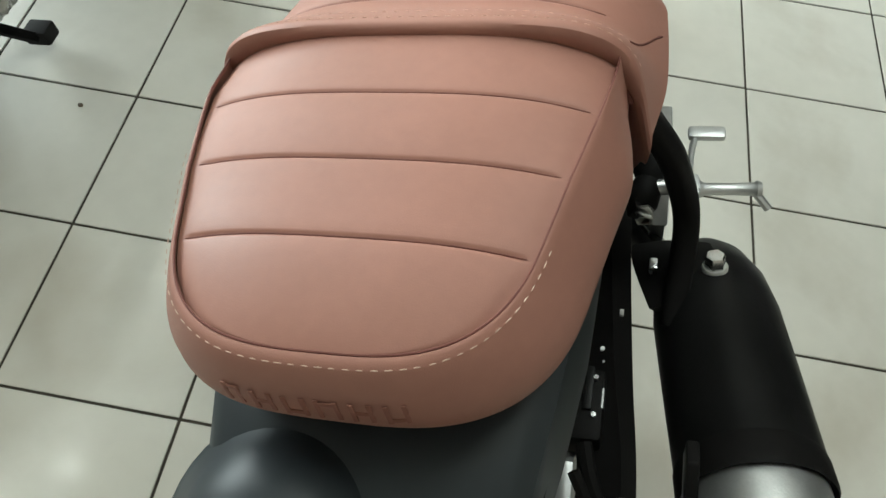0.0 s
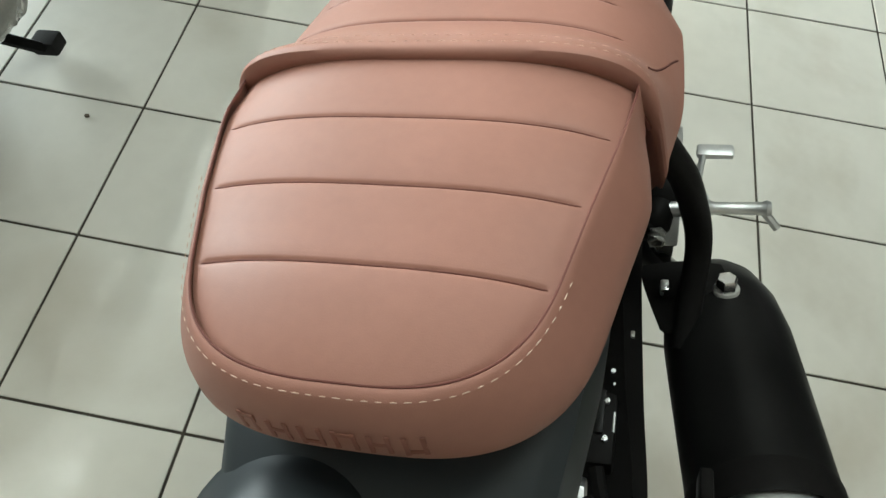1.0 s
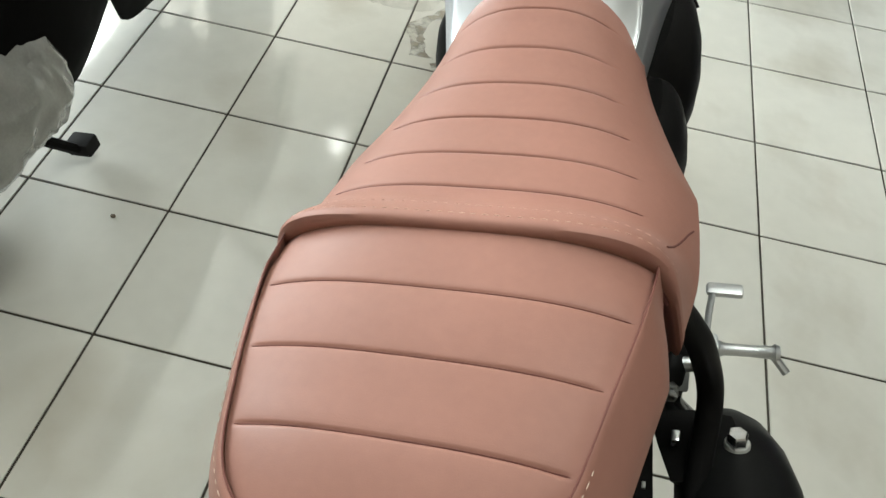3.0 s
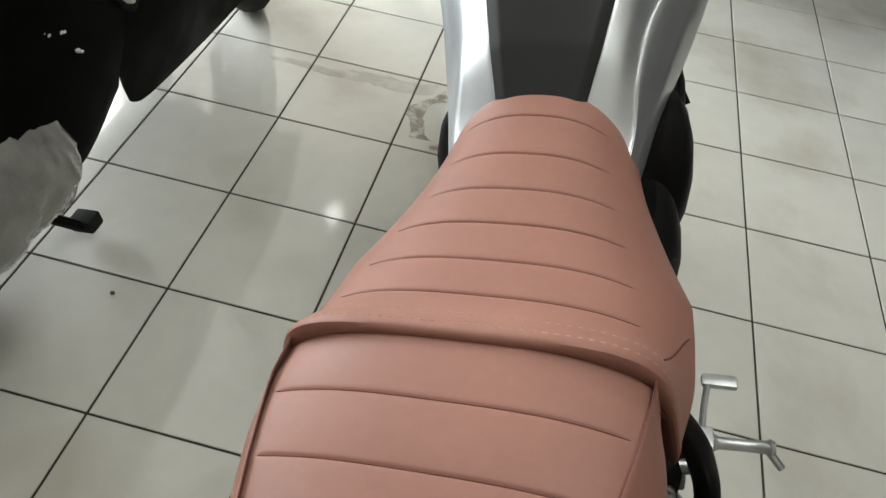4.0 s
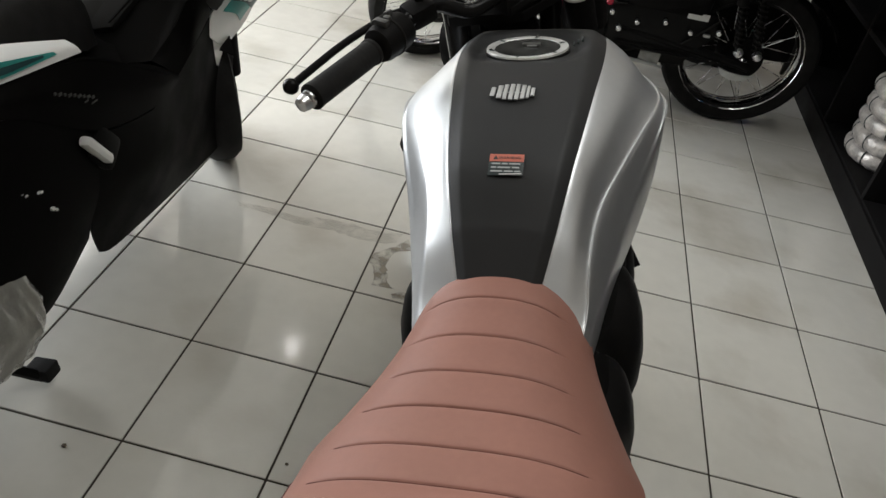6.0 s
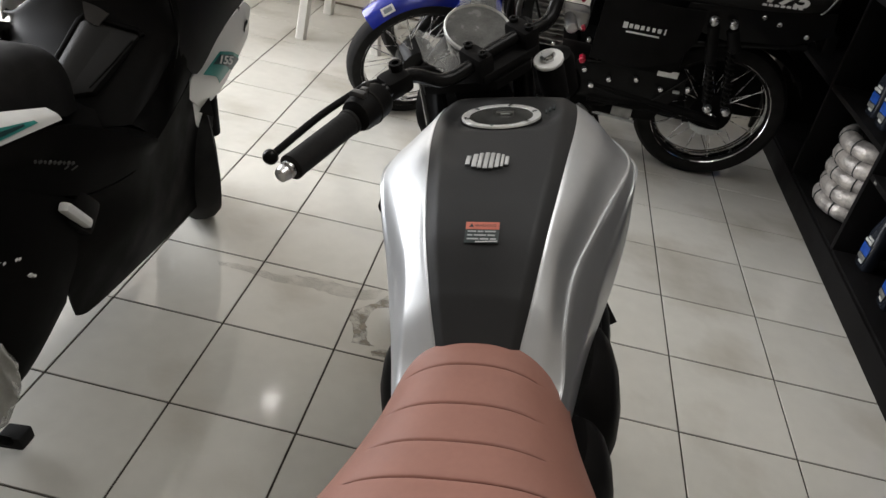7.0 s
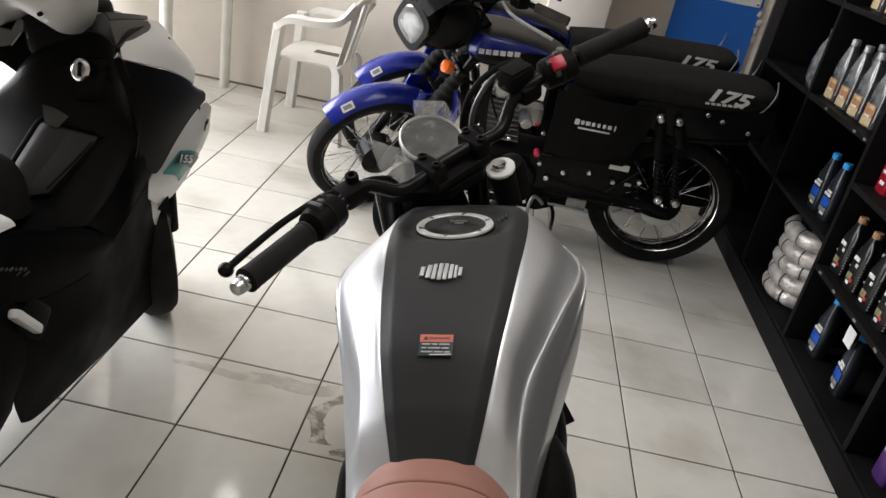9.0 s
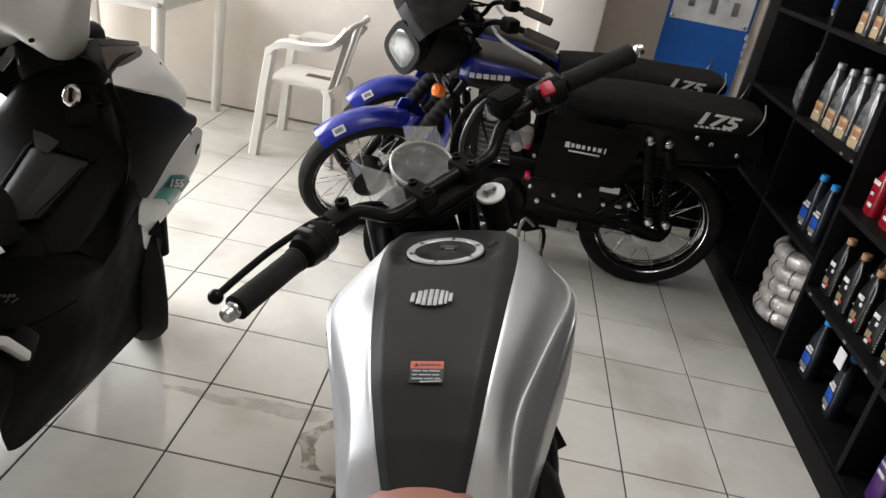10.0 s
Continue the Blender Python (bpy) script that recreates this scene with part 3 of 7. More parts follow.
for row, spans in enumerate((((-0.020, -0.008), (-0.006, 0.002), (0.004, 0.019)), ((-0.020, -0.013), (-0.011, 0.006), (0.008, 0.018)), ((-0.020, -0.004), (-0.002, 0.010), (0.012, 0.020)))):
    for xa, xb in spans:
        part("print_line", box(((xa + xb) / 2, 0.0016 - 0.0064 * row, 0.0005), (xb - xa, 0.0022, 0.0006), 0, lm), PRINT, sticker)
part("scratch", box((0.006, -0.0160, 0.0006), (0.030, 0.0014, 0.0006), 0, lm @ Matrix.Rotation(radians(3), 4, "Z")), PALE, sticker)

# steering: everything that turns with the bars
STEER = Matrix.Translation((-0.02, 0.589, 0.973)) @ Matrix.Rotation(radians(17.5), 4, "X") @ Matrix.Rotation(radians(47), 4, "Z")


def turned(name, bm, material, label="", parent=None):
    bm.transform(STEER)
    return part(name, bm, material, parent or bike, label)


BUTTON = mat("worn_grey_button", (0.045, 0.045, 0.043), 0.4, 0, 0.4, 60)
BAR = [(0.035, 0.0, 0.030), (0.070, -0.003, 0.026), (0.110, 0.002, 0.026), (0.150, 0.017, 0.050), (0.190, 0.010, 0.058), (0.24, 0.001, 0.055), (0.285, -0.013, 0.059), (0.395, -0.055, 0.078)]
for sign in (-1, 1):
    lift = lambda x: 0.030 * min(max((x - 0.14) / 0.14, 0), 1) if sign > 0 else 0.0
    line = spline([(sign * x, y, z + lift(x)) for x, y, z in BAR], 6)
    turned("handlebar", tube([(0, 0, 0.030)] + line, 0.011, 12), GLOSS, "black bent handlebar tube")
    a, b = Vector((sign * 0.276, -0.010, 0.0575 + lift(0.28))), Vector((sign * 0.394, -0.0547, 0.078 + lift(0.39)))
    d = (b - a).normalized()
    prof = [(0.013, 0), (0.0185, 0.002), (0.0185, 0.006)]
    L = (b - a).length
    for k in range(14):
        z0 = 0.008 + (L - 0.016) * k / 14
        prof += [(0.0169, z0), (0.0172, z0 + 0.0022), (0.0172, z0 + (L - 0.016) / 14 - 0.0022)]
    prof += [(0.0178, L - 0.006), (0.0178, L - 0.001), (0.013, L)]
    turned("grip", lathe(prof, axis(a, b), 20), RUBBER, "ribbed black rubber grip")
    turned("bar_end", lathe([(0.010, 0), (0.0118, 0.002), (0.0118, 0.006), (0.0085, 0.008), (0.0110, 0.011), (0.0092, 0.020), (0.005, 0.023), (0.0, 0.023)], axis(b, b + d), 20), STEEL, "silver bar end weight")
    c = Vector((sign * 0.240, 0.001, 0.055 + lift(0.24)))
    sm = axis(c - d * 0.030, c + d) @ Matrix.Rotation(radians(20), 4, "Z")
    sw = turned("switch_box", lathe([(0.014, 0), (0.024, 0.004), (0.026, 0.012), (0.026, 0.050), (0.023, 0.060), (0.015, 0.064)], sm, 18), BLACK, "black switch housing")
    for k, (ax, az) in enumerate(((0, 0.016), (25, 0.034), (-25, 0.034), (50, 0.022))):
        bmk = box((0.0275, 0, az), (0.008, 0.010, 0.009), 0.002, sm @ Matrix.Rotation(radians(ax + (90 if sign > 0 else 95)), 4, "Z"))
        turned("switch_button", bmk, RED if sign > 0 and k == 1 else BUTTON, parent=sw)
    turned("switch_seam", lathe([(0.0262, 0.029), (0.0275, 0.030), (0.0275, 0.033), (0.0262, 0.034)], sm, 18, None, True), GREYP, parent=sw)
    turned("switch_rocker", box((0.0275, 0, 0.046), (0.010, 0.022, 0.010), 0.003, sm @ Matrix.Rotation(radians(70 if sign < 0 else 60), 4, "Z")), BUTTON, parent=sw)
    if sign > 0:
        turned("kill_switch", box((0.024, 0, 0.028), (0.018, 0.025, 0.025), 0.006, sm @ Matrix.Rotation(radians(105), 4, "Z")), RED, "red engine stop switch", sw)
    lever = spline([(sign * 0.195, 0.030, 0.055), (sign * 0.225, 0.038, 0.058), (sign * 0.29, 0.027, 0.064), (sign * 0.35, 0.006, 0.071), (sign * 0.402, -0.016, 0.078)], 6)
    lv = turned("lever", tube(lever, [0.009 - 0.0038 * min(1, k / 9) for k in range(len(lever))], 10), BLACK, "black lever")
    bmb = bmesh.new()
    bmesh.ops.create_uvsphere(bmb, u_segments=14, v_segments=10, radius=0.0105, matrix=Matrix.Translation(lever[-1]))
    turned("lever_ball", bmb, GLOSS, parent=lv)
    pm = Matrix.Translation((sign * 0.172, 0.022, 0.062))
    turned("perch", box((sign * 0.182, 0.016, 0.056), (0.042, 0.038, 0.030), 0.008), BLACK, "black lever perch")
    turned("mirror_boss", lathe([(0.0095, 0), (0.0105, 0.016), (0.0095, 0.020), (0.0055, 0.020), (0.0055, 0.010)], pm, 16), GLOSS)
    # clamp with two bolts
    cl = turned("bar_clamp", box((sign * 0.046, 0.0, 0.022), (0.030, 0.052, 0.046), 0.008), BLACK, "black handlebar clamp")
    for yy in (-0.017, 0.017):
        turned("clamp_bolt", lathe([(0.0075, 0), (0.0075, 0.005), (0.0042, 0.0055), (0.0040, 0.002)], Matrix.Translation((sign * 0.046, yy, 0.045)), 12), GLOSS, parent=cl)
    # fork leg
    turned("fork_tube", rod((sign * 0.095, 0.06, 0.0), (sign * 0.095, 0.06, -0.40), 0.020), GLOSS)
    turned("fork_leg", rod((sign * 0.095, 0.06, -0.38), (sign * 0.095, 0.06, -0.69), 0.027, bev=0.004), BLACK)
    turned("front_indicator", lathe([(0.010, 0), (0.010, 0.05), (0.024, 0.06), (0.026, 0.085), (0.018, 0.095)], axis((sign * 0.11, 0.12, -0.27), (sign * 0.2, 0.12, -0.27)), 16), BLACK)
turned("brake_reservoir", box((0.172, 0.030, 0.082), (0.054, 0.044, 0.036), 0.012), GLOSS, "black brake fluid reservoir")
turned("reservoir_cap", box((0.172, 0.030, 0.1005), (0.046, 0.036, 0.004), 0.0018), BLACK)
turned("clamp_bridge", box((0, 0.0, 0.008), (0.115, 0.058, 0.018), 0.007), BLACK, "black bar riser bridge")
crownpoly = [(-0.118, 0.045), (-0.105, 0.078), (-0.05, 0.065), (0.05, 0.065), (0.105, 0.078), (0.118, 0.045), (0.035, -0.030), (-0.035, -0.030)]
bmc = bmesh.new()
va, vb = [[bmc.verts.new((x, y, z)) for x, y in crownpoly] for z in (-0.018, -0.002)]
bmc.faces.new(va), bmc.faces.new(vb[::-1])
for k in range(8):
    bmc.faces.new((va[k], vb[k], vb[(k + 1) % 8], va[(k + 1) % 8]))
turned("fork_crown", bmc, BLACK, "black triple clamp")
turned("lower_crown", box((0, 0.03, -0.20), (0.24, 0.07, 0.03), 0.01), BLACK)
PALERIM = mat("pale_satin_rim", (0.60, 0.60, 0.57), 0.4, 0.2, 0.1, 30)
gm = Matrix.Translation((0.0165, 0.0725, 0.018)) @ Matrix.Rotation(radians(14), 4, "X") @ Matrix.Diagonal((0.88, 0.96, 1, 1))
gauge = turned("gauge", lathe([(0.030, -0.055), (0.048, -0.045), (0.056, -0.020), (0.0585, -0.002)], gm, 40), GLOSS, "round gauge with a pale rim")
turned("gauge_rim", lathe([(0.0585, -0.003), (0.0605, 0.0), (0.0600, 0.006), (0.0580, 0.0075), (0.0560, 0.004)], gm, 40, None, True), PALERIM, "pale gauge rim", gauge)
turned("gauge_face", lathe([(0.0568, 0.004), (0.03, 0.0055), (0.0, 0.006)], gm, 36), DIAL, "dark gauge face under cloudy film", gauge)
film = bmesh.new()
for poly in (((-0.085, -0.045, -0.004), (-0.030, -0.085, -0.010), (0.020, -0.050, 0.0), (-0.05, 0.02, 0.0)), ((-0.01, 0.02, 0.0), (0.03, 0.075, 0.006), (0.074, 0.05, 0.0), (0.055, 0.0, 0.0)), ((-0.085, -0.045, -0.004), (-0.05, 0.02, 0.0), (-0.075, 0.055, 0.004), (-0.10, 0.0, 0.002))):
    film.faces.new([film.verts.new(gm @ (Vector(p) * 1.25)) for p in poly])
bmesh.ops.solidify(film, geom=film.faces[:], thickness=0.0006)
turned("gauge_film", film, GAUZE, "clear protective film round the gauge", gauge)
head = turned("headlamp", lathe([(0.03, -0.10), (0.06, -0.085), (0.083, -0.045), (0.088, 0.0), (0.086, 0.012)], axis((0, 0.13, -0.145), (0, 0.23, -0.165)), 32), BLACK, "round black headlamp bucket")
turned("headlamp_lens", lathe([(0.085, 0.006), (0.05, 0.014), (0.0, 0.017)], axis((0, 0.13, -0.145), (0, 0.23, -0.165)), 32), GAUGE, parent=head)


def tyre(R, w, n=48):
    """A tyre about the x axis."""
    m = Matrix.Rotation(radians(90), 4, "Y")
    t = w / 2
    return lathe([(R - w * 0.80, -t * 0.72), (R - w * 0.50, -t), (R - w * 0.18, -t * 0.86), (R - w * 0.04, -t * 0.5), (R, 0), (R - w * 0.04, t * 0.5), (R - w * 0.18, t * 0.86), (R - w * 0.50, t), (R - w * 0.80, t * 0.72)], m, n, None, True)


def alloy(name, R, w, m, parent, metal=None):
    """A cast wheel with five arms, about the x axis of m."""
    bm = tyre(R, w)
    bm.transform(m)
    whl = part(name, bm, RUBBER, parent, "road tyre on a black cast wheel")
    ri = R - w * 0.78
    x90 = m @ Matrix.Rotation(radians(90), 4, "Y")
    part("rim", lathe([(ri - 0.018, -w * 0.30), (ri + 0.006, -w * 0.36), (ri, 0), (ri + 0.006, w * 0.36), (ri - 0.018, w * 0.30), (ri - 0.024, 0)], x90, 40, None, True), GLOSS, whl)
    part("hub", lathe([(0.02, -0.06), (0.045, -0.05), (0.045, 0.05), (0.02, 0.06)], x90, 24), metal or ALU, whl)
    part("brake_disc", lathe([(0.06, 0.062), (0.12, 0.062), (0.12, 0.066), (0.06, 0.066)], x90, 32, None, True), metal or STEEL, whl)
    for k in range(5):
        part("wheel_arm", box((0, 0, ri * 0.5), (0.03, 0.035, ri - 0.03), 0.008, m @ Matrix.Rotation(2 * math.pi * k / 5, 4, "X")), GLOSS, whl)
    return whl


alloy("rear_wheel", 0.312, 0.14, Matrix.Translation((0, -0.43, 0.312)), bike)
alloy("front_wheel", 0.300, 0.11, STEER @ Matrix.Translation((0, 0.075, -0.68)), bike)
turned("front_mudguard", panel([[(x, 0.075 + 0.33 * math.sin(radians(a)), -0.68 + 0.33 * math.cos(radians(a)) - 5 * x * x) for x in (-0.06, -0.03, 0, 0.03, 0.06)] for a in range(-60, 70, 10)]), BLACK)

# exhaust on the right side
E0, E1 = Vector((0.222, -0.165, 0.425)), Vector((0.272, -0.535, 0.525))
can = lathe([(0.030, -0.02), (0.044, 0.0), (0.056, 0.035), (0.0605, 0.075), (0.0610, 0.14), (0.0615, 0.244), (0.061, 0.258), (0.0585, 0.264)], axis(E0, E1), 36)
exhaust = part("exhaust_can", can, SATIN, bike, "satin black exhaust can")
part("end_cap", lathe([(0.0545, 0.256), (0.0570, 0.264), (0.0570, 0.30), (0.054, 0.34), (0.050, 0.355), (0.026, 0.357), (0.024, 0.33)], axis(E0, E1), 36), ALU, exhaust, "brushed silver exhaust end cap")
part("can_rim", lathe([(0.0612, 0.240), (0.0628, 0.246), (0.0632, 0.268), (0.0615, 0.272), (0.0580, 0.268), (0.0570, 0.258)], axis(E0, E1), 36), BLACK, exhaust, "black rim of the exhaust can")
bolt = part("can_bolt", lathe([(0.0120, -0.006), (0.0124, 0.002), (0.0112, 0.004), (0.0, 0.004)], axis((0.225, -0.2047, 0.496), (0.2213, -0.1922, 0.544)), 20), ZINC, exhaust, "shiny flange bolt on the exhaust")
part("bolt_head", lathe([(0.0100, 0.003), (0.0100, 0.015), (0.0085, 0.0170), (0.0, 0.0172)], axis((0.225, -0.2047, 0.496), (0.2213, -0.1922, 0.544)), 6), STEEL, bolt)
part("can_tab", prism([(-0.405, 0.545), (-0.405, 0.572), (-0.425, 0.578), (-0.450, 0.560), (-0.455, 0.530)], 0.196, 0.206, 0.003), BLACK, exhaust, "black strap tab on the exhaust")
part("exhaust_bracket", panel([[(0.146, -0.165, 0.468), (0.185, -0.160, 0.474), (0.222, -0.165, 0.480)], [(0.148, -0.195, 0.478), (0.185, -0.190, 0.488), (0.225, -0.185, 0.490)], [(0.166, -0.245, 0.480), (0.190, -0.245, 0.492), (0.222, -0.230, 0.500)]], 0.012, k=4, out=(0, 0, 1)), BLACK, exhaust)
part("can_clip", box((0.168, -0.205, 0.49), (0.008, 0.012, 0.02), 0.002), STEEL, exhaust)
part("exhaust_pipe", tube(spline([(0.214, -0.18, 0.425), (0.16, -0.05, 0.30), (0.11, 0.10, 0.24), (0.06, 0.30, 0.22), (0.02, 0.42, 0.30), (0.0, 0.44, 0.42)], 6), 0.021, 12), GLOSS, bike)
part("hanger_tube", tube(spline([(0.150, -0.210, 0.715), (0.172, -0.194, 0.655), (0.185, -0.183, 0.60), (0.193, -0.183, 0.56), (0.195, -0.195, 0.53), (0.192, -0.220, 0.50), (0.188, -0.26, 0.475)], 5), 0.0125, 12), BLACK, bike, "black pillion peg hanger tube")
joint = part("peg_joint", lathe([(0.010, 0), (0.016, 0.006), (0.016, 0.020), (0.012, 0.026), (0.0145, 0.034), (0.0145, 0.050), (0.009, 0.058)], axis((0.163, -0.142, 0.585), (0.150, -0.205, 0.572)), 14), BLACK, bike, "black folding joint of the pillion peg")
part("joint_bolt", lathe([(0.007, 0), (0.007, 0.006), (0.004, 0.009), (0, 0.009)], axis((0.160, -0.128, 0.588), (0.166, -0.110, 0.60)), 8), STEEL, joint)
part("joint_lug", box((0, 0, 0), (0.018, 0.026, 0.022), 0.005, pose(0.150, -0.188, 0.575, 10, 20, 15)), BLACK, joint)
part("joint_pin", rod((0.160, -0.176, 0.582), (0.186, -0.170, 0.578), 0.0075, 12, 0.002), ALU, joint, "bare aluminium pin")
part("joint_spring", tube([(0.156 + 0.007 * math.cos(k * 1.2), -0.200 - 0.012 * k / 40, 0.580 + 0.007 * math.sin(k * 1.2)) for k in range(41)], 0.0014, 5), FIN, joint)
part("side_rail", panel([[(0.125, -0.10, 0.52), (0.128, -0.20, 0.50), (0.138, -0.32, 0.50), (0.150, -0.42, 0.51), (0.150, -0.55, 0.52)], [(0.142, -0.10, 0.50), (0.147, -0.20, 0.475), (0.155, -0.32, 0.475), (0.163, -0.42, 0.485), (0.163, -0.55, 0.50)]], 0.03, k=4), BLACK, bike, "black swingarm rail")
part("caliper", box((0.112, -0.365, 0.50), (0.040, 0.066, 0.045), 0.006, Matrix.Rotation(radians(0), 4, "Z")), BLACK, bike, "black brake caliper box")
for k in range(2):
    part("caliper_bolt", rod((0.124, -0.342 - 0.034 * k, 0.520), (0.124, -0.342 - 0.034 * k, 0.526), 0.0024, 8), STEEL, bike)
part("rail_clip", box((0.141, -0.257, 0.4885), (0.004, 0.007, 0.004), 0.001), ZINC, bike, "small bright clip on the rail")
for px, py, pz, ps in ((0.126, -0.299, 0.4925, 0.0022), (0.128, -0.312, 0.492, 0.0014)):
    part("rail_bolt", rod((px, py, pz - 0.003), (px, py, pz + 0.002), ps, 8), ALU, bike)
part("caliper_rib", box((0.118, -0.352, 0.5235), (0.008, 0.040, 0.006), 0.0015), SATIN, bike)
part("caliper_pin", rod((0.130, -0.350, 0.520), (0.130, -0.368, 0.520), 0.0018, 8), ALU, bike)
part("caliper_bracket", prism([(-0.402, 0.50), (-0.418, 0.525), (-0.455, 0.515), (-0.50, 0.49), (-0.47, 0.47), (-0.42, 0.47)], 0.098, 0.112, 0.005), ALU, bike, "bare alloy caliper bracket")
part("bracket_arm", tube(spline([(0.118, -0.40, 0.52), (0.126, -0.43, 0.515), (0.140, -0.455, 0.505)], 5), 0.007, 8), BLACK, bike)
part("rail_fastener", box((0.158, -0.452, 0.515), (0.022, 0.022, 0.016), 0.004), ALU, bike)
part("cable_guide", tube(spline([(0.115, -0.44, 0.57), (0.13, -0.47, 0.55), (0.128, -0.50, 0.52), (0.14, -0.53, 0.50)], 5), 0.005, 8), BLACK, bike)

# pegs and brake pedal, right; the same peg on the left
for sign in (1, -1):
    pg = part("footpeg", lathe([(0.011, 0), (0.012, 0.004), (0.0085, 0.010), (0.0080, 0.040), (0.0090, 0.070), (0.0115, 0.074), (0.009, 0.080)], axis((sign * 0.222, 0.026, 0.318), (sign * 0.30, 0.030, 0.318)), 14), ALU, bike, "bare aluminium footpeg")
    part("peg_tip", rod((sign * 0.292, 0.028, 0.318), (sign * 0.312, 0.012, 0.300), 0.0055, 8), ALU, pg)
    part("peg_clevis", box((sign * 0.212, 0.024, 0.318), (0.026, 0.036, 0.028), 0.005), ALU, pg)
    part("peg_bracket", prism([(-0.05, 0.24), (0.06, 0.25), (0.10, 0.36), (0.03, 0.47), (-0.08, 0.50), (-0.12, 0.44), (-0.06, 0.36)], sign * 0.165, sign * 0.182), ALU if sign > 0 else BLACK, bike)
part("brake_arm", tube(spline([(0.205, 0.0, 0.285), (0.213, 0.06, 0.282), (0.217, 0.115, 0.280), (0.222, 0.152, 0.278)], 4), 0.0048, 8), ALU, bike, "bare steel brake pedal arm")
part("brake_pad", box((0.238, 0.156, 0.280), (0.052, 0.022, 0.012), 0.006), ALU, bike, "brake pedal pad")

# engine, frame and side covers
part("crankcase", box((0, 0.14, 0.33), (0.25, 0.36, 0.24), 0.045, seg=3), ALU, bike)
part("clutch_cover", lathe([(0.02, 0.05), (0.07, 0.045), (0.09, 0.03), (0.092, 0.0)], axis((0.12, 0.18, 0.33), (0.2, 0.18, 0.33)), 28), BLACK, bike)
part("cylinder", box((0, 0.32, 0.47), (0.15, 0.15, 0.20), 0.02, Matrix.Rotation(radians(-8), 4, "X")), BLACK, bike)
for k in range(7):
    part("cooling_fin", box((0, 0.33, 0.40 + 0.026 * k), (0.185, 0.185, 0.008), 0.003), ALU, bike)
part("radiator", box((0, 0.485, 0.50), (0.25, 0.045, 0.22), 0.01), BLACK, bike)
for sign in (1, -1):
    part("main_spar", tube(spline([(sign * 0.04, 0.58, 0.80), (sign * 0.11, 0.42, 0.70), (sign * 0.125, 0.20, 0.62), (sign * 0.12, 0.0, 0.52), (sign * 0.11, -0.05, 0.36)], 5), 0.022, 12), BLACK, bike)
    part("subframe_tube", tube(spline([(sign * 0.10, 0.10, 0.66), (sign * 0.115, -0.10, 0.69), (sign * 0.115, -0.30, 0.70), (sign * 0.095, -0.50, 0.69)], 5), 0.012, 10), BLACK, bike)
    part("down_tube", tube([(sign * 0.03, 0.58, 0.74), (sign * 0.06, 0.52, 0.5), (sign * 0.07, 0.40, 0.24)], 0.016, 10), BLACK, bike)
    part("swingarm", tube([(sign * 0.10, -0.02, 0.38), (sign * 0.105, -0.43, 0.312)], 0.022, 10), BLACK, bike)
    lobes = [(0.46, 0.150, 0.60, 0.022, 0.055), (0.40, 0.160, 0.61, 0.030, 0.075), (0.345, 0.160, 0.60, 0.026, 0.070), (0.325, 0.152, 0.60, 0.020, 0.070), (0.295, 0.162, 0.61, 0.032, 0.085), (0.240, 0.166, 0.62, 0.036, 0.095), (0.190, 0.165, 0.62, 0.036, 0.095), (0.160, 0.158, 0.61, 0.030, 0.085), (0.142, 0.144, 0.60, 0.020, 0.07), (0.122, 0.158, 0.60, 0.030, 0.08), (0.075, 0.161, 0.60, 0.032, 0.08), (0.030, 0.152, 0.60, 0.026, 0.08), (-0.06, 0.128, 0.62, 0.016, 0.06)]
    rr = []
    for y, x, z, a, b in lobes[::-1]:
        rr.append([(sign * (x - (0.034 if sign > 0 else 0.046) + a * math.cos(t)), y, z + b * math.sin(t)) for t in (2 * math.pi * k / 16 for k in range(16))])
    rings2 = [list(c) for c in zip(*(spline(c, 4) for c in zip(*rr)))]
    part("side_cover", loft(rings2), BLACK, bike, "black moulded side cover below the tank")
part("tank_base", box((0, 0.33, 0.70), (0.20, 0.44, 0.10), 0.03), BLACK, bike)
part("seat_base", box((0, -0.17, 0.715), (0.20, 0.56, 0.045), 0.015), BLACK, bike)
part("battery_box", box((0, -0.10, 0.60), (0.18, 0.26, 0.16), 0.03), BLACK, bike)
part("shock", lathe([(0.035, 0)] + [(0.035 if k % 2 else 0.028, 0.012 * k) for k in range(1, 17)] + [(0.03, 0.21)], axis((0, -0.10, 0.42), (0, -0.20, 0.64)), 16), BLACK, bike)
part("side_stand", tube([(-0.11, 0.05, 0.30), (-0.20, 0.02, 0.12), (-0.268, -0.02, -0.063)], 0.011, 10), BLACK, bike)
part("stand_foot", box((-0.272, -0.02, -0.064), (0.05, 0.04, 0.008), 0.003, None), BLACK, bike)
LOCK = Matrix.Translation((0.051, 0.641, 0.9545)) @ Matrix.Rotation(radians(-8), 4, "Y") @ Matrix.Rotation(radians(24), 4, "X")
part("ignition_lock", lathe([(0.022, -0.07), (0.023, -0.01), (0.021, 0.002), (0.018, 0.004)], LOCK, 24), BLACK, bike, "black ignition lock housing")
igr = part("lock_ring", lathe([(0.0245, 0.004), (0.0245, 0.008), (0.0228, 0.0095), (0.008, 0.0095), (0.0, 0.0095)], LOCK, 28), PALE, bike, "silver ignition lock ring")
part("key_slot", lathe([(0.0125, 0.009), (0.0125, 0.016), (0.010, 0.019), (0.0, 0.019)], LOCK @ Matrix.Rotation(radians(15), 4, "Z"), 6), STEEL, igr, "bare metal hexagon on the lock")
